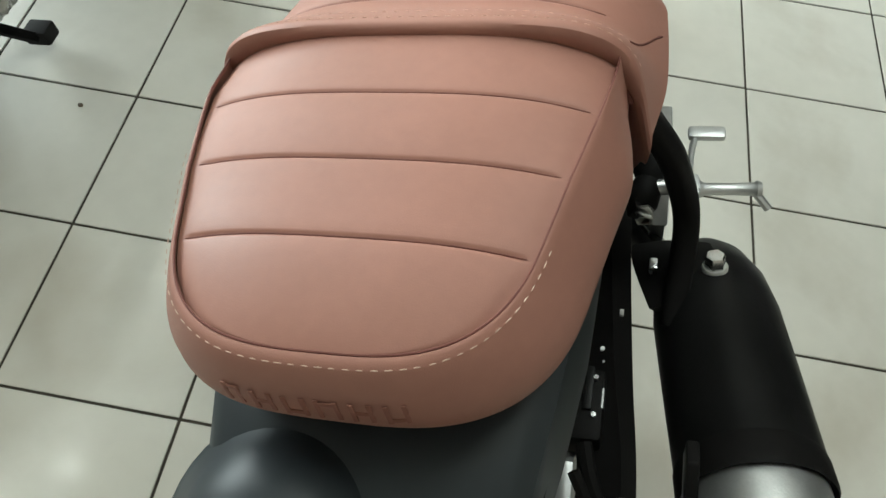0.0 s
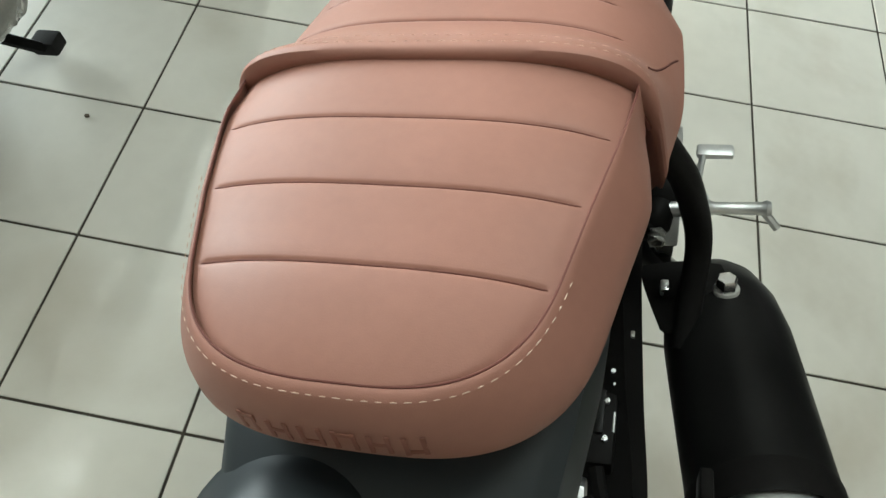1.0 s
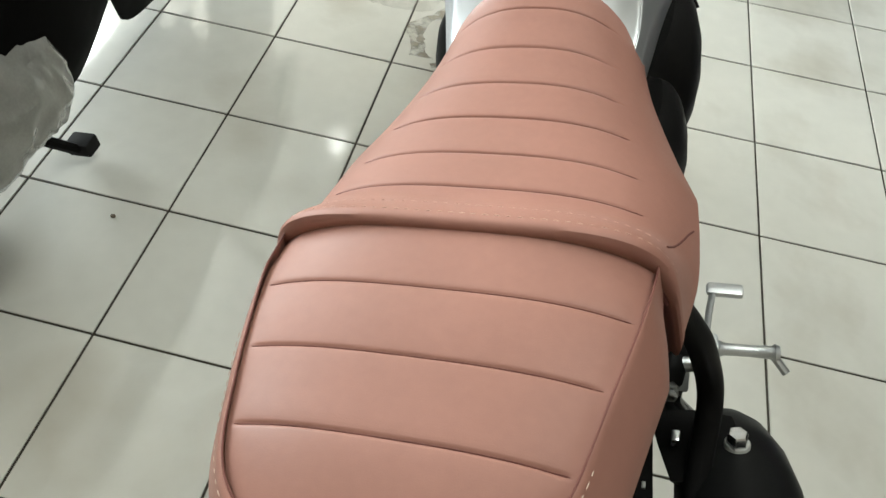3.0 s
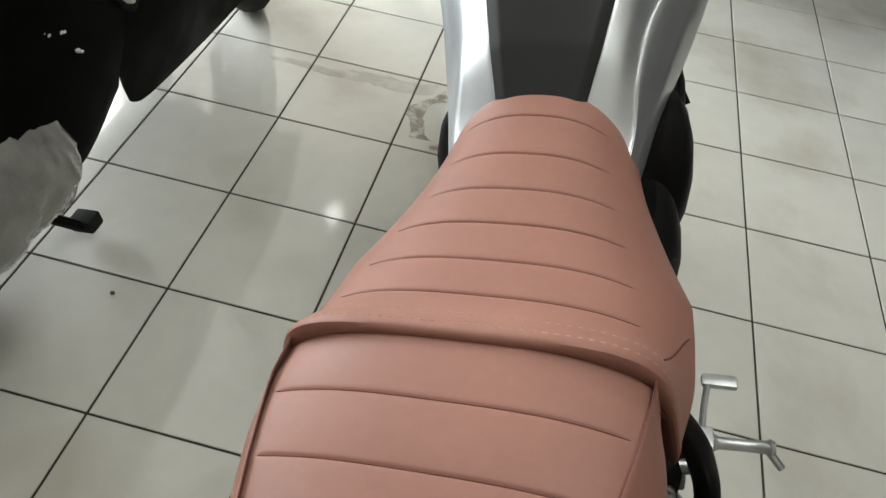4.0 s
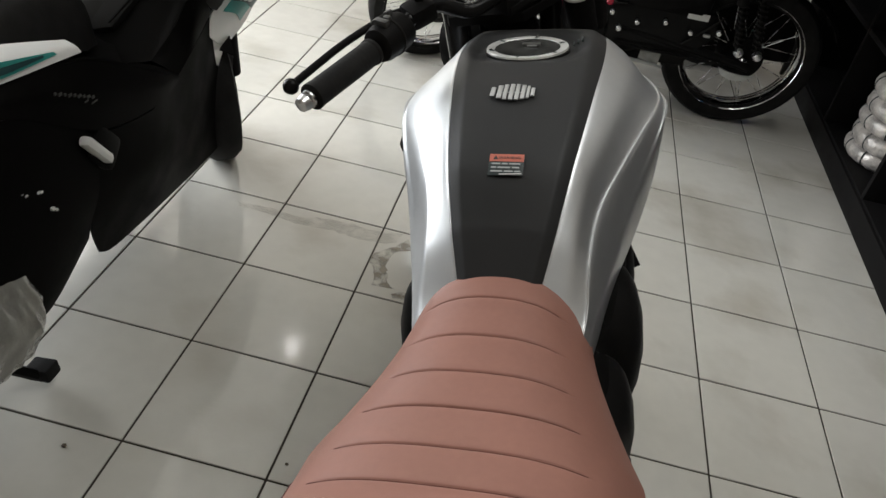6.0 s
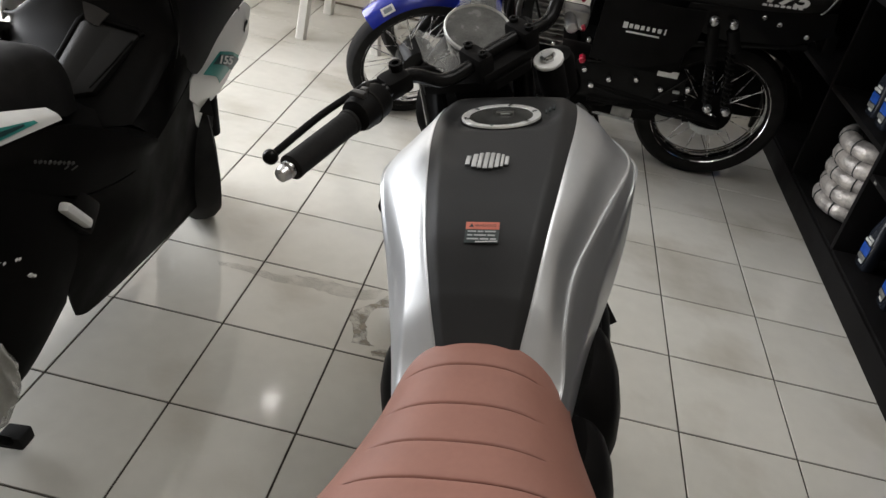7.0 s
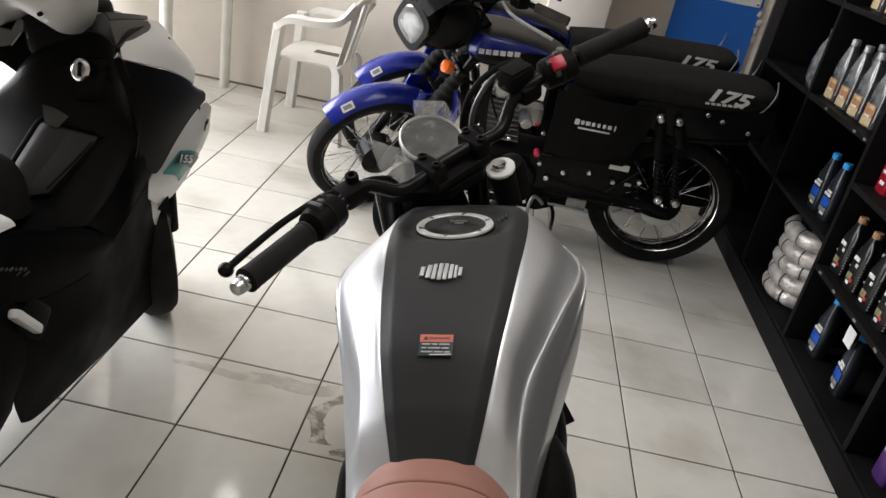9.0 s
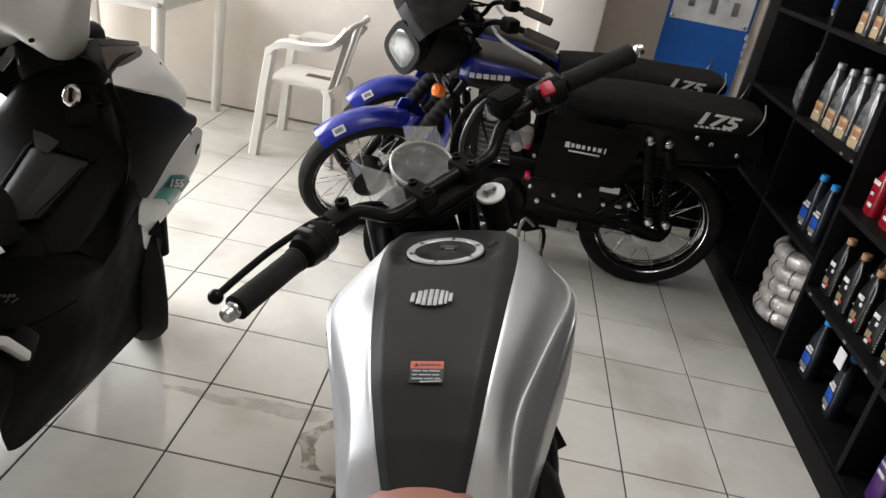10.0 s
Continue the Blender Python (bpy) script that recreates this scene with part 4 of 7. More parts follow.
part("lock_cover", lathe([(0.024, -0.08), (0.026, -0.015), (0.022, -0.003), (0.012, 0.002), (0.0, 0.003)], LOCK @ Matrix.Translation((0.010, 0.052, -0.026)), 24), BLACK, bike)
HOSE = mat("grey_hose", (0.09, 0.088, 0.082), 0.45, 0, 0.2, 40)
for pts, r, stuff in ((((0.19, 0.03, 0.066), (0.225, 0.075, 0.074), (0.165, 0.080, 0.078), (0.119, 0.080, 0.062), (0.096, 0.080, 0.029), (0.090, 0.080, -0.007), (0.096, 0.075, -0.060), (0.08, 0.06, -0.16)), 0.0055, BLACK),
                      (((0.20, 0.03, 0.060), (0.214, 0.080, 0.066), (0.171, 0.088, 0.058), (0.133, 0.088, 0.031), (0.116, 0.088, -0.006), (0.119, 0.084, -0.050), (0.10, 0.06, -0.16)), 0.0045, HOSE),
                      (((-0.19, 0.03, 0.055), (-0.12, 0.05, 0.03), (-0.06, 0.06, -0.02), (-0.03, 0.08, -0.12)), 0.0045, BLACK)):
    turned("control_cable", tube(spline(pts, 7), r, 8), stuff)

# ---- the scooter ----
FAINT = mat("faint_grey_print", (0.045, 0.045, 0.042), 0.5)
scooter = thing("scooter", pose(-0.31, 0.70, 0, 0, -9, 0), "black and white step-through scooter with teal decals, parked on its stand", "scooter")


def both(name, lines, material, label="", thick=0.005, k=4, low=None):
    """A panel on either side; low: how far each line sits lower on the daylight side."""
    for sign in (1, -1):
        ls = [[(sign * x, y, z - (low[i] if low and sign < 0 else 0.0)) for x, y, z in line] for i, line in enumerate(lines)]
        part(name, panel(ls, thick, k=k, out=(sign, 0, 0.3)), material, scooter, label)


# the front end is turned to the left
TURN = pose(0.03, 0.68, 0.252, 0, 0, 35)
alloy("scooter_front_wheel", 0.252, 0.11, TURN, scooter, GLOSS)
alloy("scooter_rear_wheel", 0.268, 0.13, pose(0, -0.65, 0.268, 0, 0, 0), scooter, GLOSS)
# lower black side cover, from the notch forward to the front
both("lower_cover", [
    [(0.262, -0.190, 0.508), (0.255, 0.04, 0.458), (0.235, 0.20, 0.470), (0.210, 0.38, 0.50), (0.196, 0.495, 0.525)],
    [(0.236, -0.196, 0.37), (0.232, 0.02, 0.33), (0.215, 0.20, 0.33), (0.190, 0.38, 0.36), (0.172, 0.525, 0.40)],
    [(0.205, -0.178, 0.29), (0.180, 0.00, 0.22), (0.168, 0.20, 0.20), (0.155, 0.38, 0.20), (0.147, 0.536, 0.223)],
    [(0.176, -0.140, 0.212), (0.158, -0.06, 0.175), (0.138, 0.20, 0.14), (0.130, 0.40, 0.125), (0.131, 0.514, 0.125)]], MATBLK, "matte black lower side cover")
both("inner_fairing", [
    [(0.165, 0.215, 0.490), (0.200, 0.290, 0.550), (0.222, 0.345, 0.610), (0.228, 0.378, 0.640)],
    [(0.208, 0.200, 0.482), (0.217, 0.285, 0.512), (0.223, 0.352, 0.550), (0.222, 0.420, 0.565)],
    [(0.237, 0.18, 0.468), (0.225, 0.28, 0.485), (0.214, 0.36, 0.50), (0.200, 0.48, 0.53)]], MATBLK, "black fairing between footboard and leg shield")
part("body_core", box((0, -0.05, 0.37), (0.28, 1.0, 0.20), 0.04), BLACK, scooter)
part("steering_shroud", box((0.03, 0.51, 0.875), (0.20, 0.12, 0.15), 0.045, seg=4), BLACK, scooter, "black shroud below the handlebar cover")
part("nose_core", box((0.02, 0.56, 0.61), (0.22, 0.22, 0.26), 0.05), BLACK, scooter)
both("rear_cover", [
    [(0.268, -0.66, 0.680), (0.271, -0.38, 0.634), (0.271, -0.27, 0.578), (0.266, -0.168, 0.508)],
    [(0.262, -0.64, 0.50), (0.268, -0.42, 0.48), (0.266, -0.30, 0.46), (0.250, -0.175, 0.40)],
    [(0.232, -0.60, 0.33), (0.236, -0.45, 0.31), (0.230, -0.32, 0.295), (0.220, -0.190, 0.325)],
    [(0.208, -0.60, 0.25), (0.206, -0.45, 0.24), (0.202, -0.338, 0.228), (0.203, -0.190, 0.285)]], MATBLK, "dark glossy engine-side cover with white scuffs")
for y, z, s in ((-0.388, 0.520, 0.008), (-0.378, 0.508, 0.010), (-0.372, 0.500, 0.008), (-0.345, 0.490, 0.008), (-0.338, 0.487, 0.007), (-0.325, 0.446, 0.008), (-0.318, 0.440, 0.006)):
    part("scuff", box((0.2675, y, z), (0.006, s, s * 0.7), 0.0015, None), PALE, scooter)
# footboard side, dark grey, with the foot line
both("floor_side", [
    [(0.245, -0.66, 0.722), (0.254, -0.35, 0.672), (0.256, -0.124, 0.636), (0.250, 0.09, 0.520), (0.237, 0.19, 0.474)],
    [(0.271, -0.66, 0.705), (0.275, -0.35, 0.652), (0.274, -0.15, 0.575), (0.257, 0.09, 0.495), (0.240, 0.19, 0.467)],
    [(0.269, -0.66, 0.682), (0.272, -0.38, 0.637), (0.271, -0.160, 0.512), (0.254, 0.06, 0.458), (0.240, 0.19, 0.460)]], MATBLK, "dark grey moulded footboard side")
both("floor_top", [
    [(0.12, -0.35, 0.64), (0.11, -0.12, 0.58), (0.10, 0.10, 0.50), (0.10, 0.20, 0.488)],
    [(0.20, -0.35, 0.66), (0.20, -0.12, 0.61), (0.195, 0.10, 0.508), (0.18, 0.20, 0.487)],
    [(0.255, -0.35, 0.672), (0.257, -0.124, 0.637), (0.249, 0.09, 0.521), (0.236, 0.19, 0.475)]], MATBLK)
hump = [[(-0.13, y, 0.4), (-0.125, y, z - 0.05), (-0.08, y, z), (0, y, z + 0.015), (0.08, y, z), (0.125, y, z - 0.05), (0.13, y, 0.4)] for y, z in ((-0.30, 0.62), (-0.10, 0.56), (0.08, 0.52), (0.22, 0.52), (0.34, 0.58))]
part("centre_tunnel", loft(hump, closed=True), BLACK, scooter)
# white rear side panel with teal flash
both("side_panel", [
    [(0.165, -0.80, 0.815), (0.190, -0.55, 0.765), (0.208, -0.30, 0.715), (0.226, -0.122, 0.665)],
    [(0.225, -0.80, 0.775), (0.243, -0.55, 0.735), (0.249, -0.30, 0.694), (0.246, -0.122, 0.655)],
    [(0.240, -0.80, 0.735), (0.257, -0.55, 0.703), (0.260, -0.34, 0.674), (0.253, -0.122, 0.644)]], WHITE, "white rear side panel with a teal flash")
both("teal_flash", [
    [(0.246, -0.62, 0.752), (0.2525, -0.46, 0.728), (0.2555, -0.33, 0.704), (0.2515, -0.19, 0.670)],
    [(0.259, -0.62, 0.722), (0.2625, -0.46, 0.703), (0.2630, -0.35, 0.683), (0.2540, -0.185, 0.664)]], TEAL, "", 0.002, 3)
both("dark_flash", [
    [(0.2525, -0.62, 0.742), (0.2585, -0.46, 0.720), (0.2600, -0.34, 0.698), (0.2555, -0.22, 0.676)],
    [(0.2600, -0.62, 0.728), (0.2635, -0.46, 0.708), (0.2640, -0.35, 0.688), (0.2560, -0.22, 0.672)]], DARKTEAL, "", 0.002, 3)
seat = []
for y, hw, zt, zb in ((-0.95, 0.10, 0.83, 0.76), (-0.80, 0.15, 0.83, 0.72), (-0.55, 0.17, 0.82, 0.69), (-0.40, 0.165, 0.77, 0.67), (-0.25, 0.155, 0.745, 0.65), (-0.12, 0.140, 0.74, 0.63), (-0.03, 0.130, 0.735, 0.60), (0.08, 0.112, 0.715, 0.56), (0.155, 0.085, 0.685, 0.545), (0.195, 0.055, 0.65, 0.55), (0.212, 0.025, 0.61, 0.56)):
    seat.append([(hw * math.cos(t) if abs(math.cos(t)) > 1e-6 else 0, y, zb + (zt - zb) * max(0.0, math.sin(t)) ** 0.5) for t in (math.pi * k / 16 for k in range(17))])
part("scooter_seat", loft(seat), RUBBER, scooter, "black scooter seat")
# leg shield: inner face towards the rider, storage lid, key panel
shield = [[(-0.215, 0.28, 0.48), (-0.17, 0.22, 0.49), (-0.10, 0.19, 0.49), (0, 0.18, 0.49), (0.10, 0.19, 0.49), (0.17, 0.22, 0.49), (0.212, 0.29, 0.50)],
          [(-0.235, 0.42, 0.64), (-0.19, 0.375, 0.64), (-0.10, 0.36, 0.65), (0, 0.355, 0.66), (0.10, 0.36, 0.66), (0.19, 0.368, 0.655), (0.230, 0.372, 0.635)],
          [(-0.245, 0.42, 0.672), (-0.20, 0.41, 0.682), (-0.10, 0.42, 0.752), (-0.03, 0.42, 0.80), (0.10, 0.42, 0.80), (0.20, 0.39, 0.78), (0.239, 0.350, 0.760)],
          [(-0.22, 0.43, 0.674), (-0.18, 0.43, 0.690), (-0.10, 0.44, 0.757), (-0.03, 0.46, 0.83), (0.10, 0.46, 0.89), (0.18, 0.42, 0.875), (0.236, 0.325, 0.846)]]
part("leg_shield", panel(shield, 0.012, k=4, out=(0, -1, 0.2)), SHEEN, scooter, "black inner leg shield with a soft sheen")
LIDM = pose(0.075, 0.290, 0.600, -48, 9, 4)
LIDGREY = mat("satin_grey_lid", (0.015, 0.0145, 0.0135), 0.34, 0, 0.1, 10, 0.1, 500, spec=0.26)
LID = [(-0.112, -0.122), (-0.074, 0.098), (-0.066, 0.104), (0.062, 0.091), (0.068, 0.085), (0.006, -0.076)]
bml = bmesh.new()
lower, upper = [[bml.verts.new(LIDM @ Vector((x * f, y, z * f))) for x, z in LID] for y, f in ((0.010, 1.0), (-0.010, 0.97))]
bml.faces.new(lower), bml.faces.new(upper[::-1])
for k in range(6):
    bml.faces.new((lower[k], upper[k], upper[(k + 1) % 6], lower[(k + 1) % 6]))
bmesh.ops.bevel(bml, geom=bml.edges[:], offset=0.004, segments=2, affect="EDGES", profile=0.6)
RIB = [[(-0.108, -0.0102, -0.116), (-0.074, -0.0102, 0.094)], [(-0.086, -0.0160, -0.106), (-0.046, -0.0160, 0.092)], [(-0.050, -0.0102, -0.094), (0.000, -0.0102, 0.088)]]
lid = part("storage_lid", bml, LIDGREY, scooter, "dark grey storage lid with a soft sheen")
part("lid_rib", panel([[LIDM @ Vector(p) for p in line] for line in RIB], 0.002, k=3, out=(0, -1, 0.6)), LIDGREY, lid)
part("lid_handle", tube([LIDM @ Vector(p) for p in ((-0.118, -0.006, -0.12), (-0.080, -0.008, 0.096), (-0.068, -0.012, 0.110), (0.062, -0.012, 0.097), (0.074, -0.008, 0.086))], 0.0065, 8), BLACK, lid)
part("lid_groove", tube([LIDM @ Vector(p) for p in ((0.056, -0.010, 0.070), (0.030, -0.011, 0.005), (-0.004, -0.010, -0.066))], 0.0030, 6), BLACK, lid)
part("lid_facet", panel([[(0.020, 0.356, 0.724), (0.046, 0.358, 0.716), (0.080, 0.356, 0.698)], [(0.022, 0.350, 0.706), (0.044, 0.349, 0.698), (0.068, 0.349, 0.686)], [(0.028, 0.340, 0.688), (0.040, 0.338, 0.681), (0.056, 0.340, 0.674)]], 0.004, k=3, out=(0, -1, 0.6)), mat("bright_facet", (0.040, 0.038, 0.036), 0.36, 0, 0.1, 10, spec=0.5), scooter, "grey sloping facet above the storage lid")
KEYM = pose(0.135, 0.408, 0.775, -14, 0, 8)
keyp = part("key_panel", box((0, 0, 0), (0.11, 0.02, 0.10), 0.012, KEYM), GLOSS, scooter, "gloss black key panel")
KM = axis((0.116, 0.390, 0.800), (0.100, 0.292, 0.837)) @ Matrix.Diagonal((1.25, 1.25, 1.25, 1))
part("ignition_ring", lathe([(0.021, 0), (0.021, 0.008), (0.017, 0.011), (0.010, 0.011), (0.009, 0.004), (0, 0.004)], KM, 24), CHROME, keyp, "chrome ignition ring")
part("ignition_face", lathe([(0.0165, 0.006), (0.0165, 0.010), (0, 0.0105)], KM, 20), ALU, keyp)
part("ignition_bar", box((0.002, 0, 0.012), (0.0055, 0.026, 0.006), 0.002, KM), BLACK, keyp)
for k in range(2):
    part("panel_button", box((0.172, 0.388, 0.806 - 0.026 * k), (0.014, 0.008, 0.012), 0.003), BLACK, keyp)
# white wings of the nose and the lower white panels
part("wing", panel([
    [(0.200, 0.50, 0.880), (0.198, 0.575, 0.886), (0.200, 0.63, 0.868), (0.198, 0.715, 0.795), (0.185, 0.79, 0.740)],
    [(0.222, 0.40, 0.864), (0.232, 0.49, 0.847), (0.236, 0.58, 0.822), (0.233, 0.66, 0.790), (0.218, 0.758, 0.733)],
    [(0.236, 0.325, 0.848), (0.250, 0.44, 0.808), (0.252, 0.55, 0.770), (0.246, 0.65, 0.725), (0.230, 0.71, 0.698)]], 0.005, k=4, out=(1, 0, 0.3)), WHITE, scooter, "glossy white front wing")
part("wing", panel([
    [(-0.120, 0.46, 0.715), (-0.120, 0.56, 0.742), (-0.130, 0.66, 0.745), (-0.140, 0.76, 0.710)],
    [(-0.190, 0.445, 0.712), (-0.195, 0.56, 0.752), (-0.200, 0.66, 0.745), (-0.190, 0.76, 0.705)],
    [(-0.250, 0.435, 0.700), (-0.262, 0.55, 0.735), (-0.262, 0.65, 0.720), (-0.240, 0.74, 0.690)],
    [(-0.262, 0.430, 0.650), (-0.272, 0.55, 0.670), (-0.268, 0.65, 0.660), (-0.245, 0.73, 0.640)]], 0.005, k=4, out=(-0.3, 0, 1)), WHITE, scooter, "glossy white front wing")
part("wing_vent", box((0, 0, 0), (0.004, 0.030, 0.010), 0.0015, pose(0.2175, 0.632, 0.826, -38, 0, 8)), BLACK, scooter)
both("upper_cowl", [
    [(0.05, 0.40, 0.885), (0.12, 0.40, 0.893), (0.185, 0.38, 0.885), (0.222, 0.36, 0.862)],
    [(0.06, 0.48, 0.915), (0.13, 0.48, 0.915), (0.185, 0.48, 0.900), (0.222, 0.44, 0.880)],
    [(0.08, 0.62, 0.90), (0.14, 0.62, 0.885), (0.185, 0.60, 0.875), (0.205, 0.56, 0.882)]], BLACK)
INNER = [(-0.240, 0.97), (-0.250, 0.81), (-0.143, 0.79), (-0.108, 0.764), (-0.024, 0.795), (0.017, 0.976)]
bmi = bmesh.new()
ia, ib = [[bmi.verts.new((x, y, z)) for x, z in INNER] for y in (0.470, 0.482)]
bmi.faces.new(ia), bmi.faces.new(ib[::-1])
for k in range(6):
    bmi.faces.new((ia[k], ib[k], ib[(k + 1) % 6], ia[(k + 1) % 6]))
bmesh.ops.recalc_face_normals(bmi, faces=bmi.faces[:])
bmesh.ops.bevel(bmi, geom=bmi.edges[:], offset=0.003, segments=2, affect="EDGES")
part("inner_cowl", bmi, MATBLK, scooter, "dull black inner cowl below the handlebar")
part("cowl_facet", panel([[(-0.149, 0.457, 0.910), (-0.085, 0.457, 0.905), (-0.046, 0.457, 0.891)], [(-0.160, 0.461, 0.870), (-0.110, 0.461, 0.868), (-0.066, 0.461, 0.864)], [(-0.171, 0.463, 0.828), (-0.130, 0.463, 0.830), (-0.096, 0.463, 0.836)]], 0.003, k=3, out=(0, -1, 0.3)), mat("smoky_facet", (0.060, 0.054, 0.050), 0.35), scooter, "smoky grey facet on the inner cowl")
part("facet_edge", tube([(-0.050, 0.455, 0.852), (-0.044, 0.455, 0.892)], 0.0012, 6), PALE, scooter)
part("facet_edge", tube([(-0.064, 0.456, 0.866), (-0.098, 0.458, 0.834)], 0.0012, 6), PALE, scooter)
both("shoulder", [
    [(0.238, 0.32, 0.846), (0.250, 0.44, 0.804), (0.252, 0.55, 0.766), (0.244, 0.655, 0.720), (0.226, 0.715, 0.690)],
    [(0.236, 0.36, 0.74), (0.243, 0.46, 0.705), (0.244, 0.57, 0.685), (0.238, 0.69, 0.672), (0.225, 0.785, 0.656)],
    [(0.226, 0.38, 0.60), (0.219, 0.455, 0.530), (0.2205, 0.60, 0.582), (0.2205, 0.69, 0.609), (0.219, 0.795, 0.630)]], SHEEN, "black shoulder panel", low=(0.165, 0.10, 0.02))
both("lower_panel", [
    [(0.216, 0.800, 0.625), (0.217, 0.691, 0.603), (0.217, 0.604, 0.577), (0.214, 0.524, 0.552), (0.206, 0.452, 0.522), (0.197, 0.438, 0.468)],
    [(0.216, 0.838, 0.600), (0.2175, 0.768, 0.564), (0.2165, 0.668, 0.526), (0.211, 0.585, 0.492), (0.200, 0.500, 0.462), (0.190, 0.485, 0.434)],
    [(0.200, 0.862, 0.568), (0.200, 0.832, 0.518), (0.198, 0.724, 0.468), (0.190, 0.640, 0.428), (0.180, 0.560, 0.408), (0.176, 0.538, 0.402)]], WHITE, "white lower front panel with a teal number flash")
both("lower_trim", [
    [(0.192, 0.436, 0.464), (0.186, 0.495, 0.430), (0.176, 0.540, 0.402)],
    [(0.180, 0.458, 0.405), (0.174, 0.475, 0.372), (0.166, 0.490, 0.340)]], WHITE, "thin white trim below the front panel")
both("wing_inlay", [
    [(0.202, 0.385, 0.914), (0.205, 0.47, 0.903), (0.207, 0.55, 0.889)],
    [(0.214, 0.375, 0.880), (0.217, 0.46, 0.872), (0.213, 0.548, 0.872)],
    [(0.226, 0.362, 0.850), (0.228, 0.40, 0.848), (0.225, 0.44, 0.851)]], mat("smoky_plastic", (0.060, 0.052, 0.046), 0.35), "smoky grey inlay on the wing", 0.003)
both("inlay_strip", [
    [(0.190, 0.395, 0.931), (0.196, 0.48, 0.916), (0.200, 0.565, 0.898)],
    [(0.202, 0.390, 0.917), (0.206, 0.47, 0.906), (0.208, 0.552, 0.892)]], GLOSS, "", 0.003)
nose = [[(-0.16, 0.80, 0.68), (-0.08, 0.86, 0.70), (0, 0.875, 0.705), (0.08, 0.86, 0.70), (0.16, 0.80, 0.68)], [(-0.14, 0.78, 0.78), (-0.07, 0.82, 0.81), (0, 0.83, 0.82), (0.07, 0.82, 0.81), (0.14, 0.78, 0.78)], [(-0.15, 0.64, 0.87), (-0.06, 0.68, 0.89), (0, 0.69, 0.90), (0.06, 0.68, 0.89), (0.15, 0.64, 0.87)], [(-0.13, 0.46, 0.92), (-0.05, 0.46, 0.93), (0, 0.46, 0.935), (0.05, 0.46, 0.93), (0.13, 0.46, 0.92)]]
part("nose", panel(nose, 0.006, k=4, out=(0, 1, 1)), WHITE, scooter)
part("front_apron", panel([[(-0.22, 0.76, 0.62), (0, 0.85, 0.64), (0.22, 0.76, 0.62)], [(-0.17, 0.66, 0.42), (0, 0.74, 0.56), (0.17, 0.66, 0.42)]], 0.006, k=4), BLACK, scooter)
part("scooter_mudguard", panel([[TURN @ Vector((x, 0.28 * math.sin(radians(a)), 0.28 * math.cos(radians(a)) - 7 * x * x)) for x in (-0.06, -0.03, 0, 0.03, 0.06)] for a in range(-55, 75, 10)]), BLACK, scooter)
for sign in (1, -1):
    part("scooter_fork", rod(TURN @ Vector((sign * 0.080, 0.0, 0.0)), TURN @ Vector((sign * 0.080, -0.14, 0.40)), 0.022), BLACK, scooter)
# handlebar cover, grips, lever, mirrors
cov = []
COVER = [(0.0, 0.40, 1.000, 0.074, 0.085), (0.055, 0.397, 0.985, 0.084, 0.082), (0.10, 0.39, 0.968, 0.088, 0.075), (0.140, 0.375, 0.973, 0.078, 0.064), (0.165, 0.362, 0.985, 0.064, 0.055), (0.186, 0.348, 1.005, 0.042, 0.044), (0.205, 0.335, 1.022, 0.026, 0.032), (0.222, 0.325, 1.034, 0.018, 0.022)]
for x, y0, zc, h, d in [(-q[0], *q[1:]) for q in COVER[:0:-1]] + COVER:
    cov.append([(x, y0 + d * math.copysign(abs(math.cos(t)) ** 0.75, math.cos(t)), zc + h * math.copysign(abs(math.sin(t)) ** 0.75, math.sin(t)) - 0.25 * d * math.cos(t)) for t in (2 * math.pi * k / 24 for k in range(24))])
cov = [list(c) for c in zip(*(spline(c, 4) for c in zip(*cov)))]
part("bar_cover", loft(cov), WHITE, scooter, "glossy white handlebar cover")
part("dashboard", box((0, 0, 0), (0.19, 0.10, 0.02), 0.009, pose(0, 0.36, 1.065, 14)), GAUGE, scooter)
for sign in (1, -1):
    part("cover_screw", rod((sign * 0.085, 0.325, 0.935), (sign * 0.085, 0.315, 0.934), 0.005, 8), BLACK, scooter)
    part("scooter_grip", rod((sign * 0.22, 0.33, 1.045), (sign * 0.34, 0.285, 1.06), 0.017, 14, 0.003), RUBBER, scooter)
    part("brake_lever", tube(spline([(sign * 0.20, 0.38, 1.03), (sign * 0.26, 0.40, 1.035), (sign * 0.36, 0.37, 1.04)], 5), 0.006, 8), GLOSS, scooter)
    part("mirror_stalk", tube(spline([(sign * 0.15, 0.37, 1.04), (sign * 0.17, 0.40, 1.12), (sign * 0.22, 0.40, 1.18)], 5), 0.006, 8), GLOSS, scooter)
    part("mirror", box((0, 0, 0), (0.12, 0.03, 0.08), 0.018, pose(sign * 0.25, 0.40, 1.22, 10)), GLOSS, scooter)
# pillion peg, emblem bars, number on the decal, reflector hole
peg = part("pillion_peg", box((0, 0, 0), (0.022, 0.092, 0.020), 0.008, pose(0.276, -0.186, 0.486, -50, 0, 6)), WHITE, scooter, "pale folded pillion footpeg")
part("peg_boss", box((0, 0, 0), (0.03, 0.08, 0.07), 0.014, pose(0.258, -0.150, 0.472, -50)), BLACK, scooter)
FLASH = [[Vector(p) for p in line] for line in ([(0.2200, 0.600, 0.544), (0.2198, 0.672, 0.520), (0.2040, 0.744, 0.486)], [(0.2165, 0.512, 0.520), (0.2150, 0.582, 0.492), (0.2000, 0.632, 0.458)])]


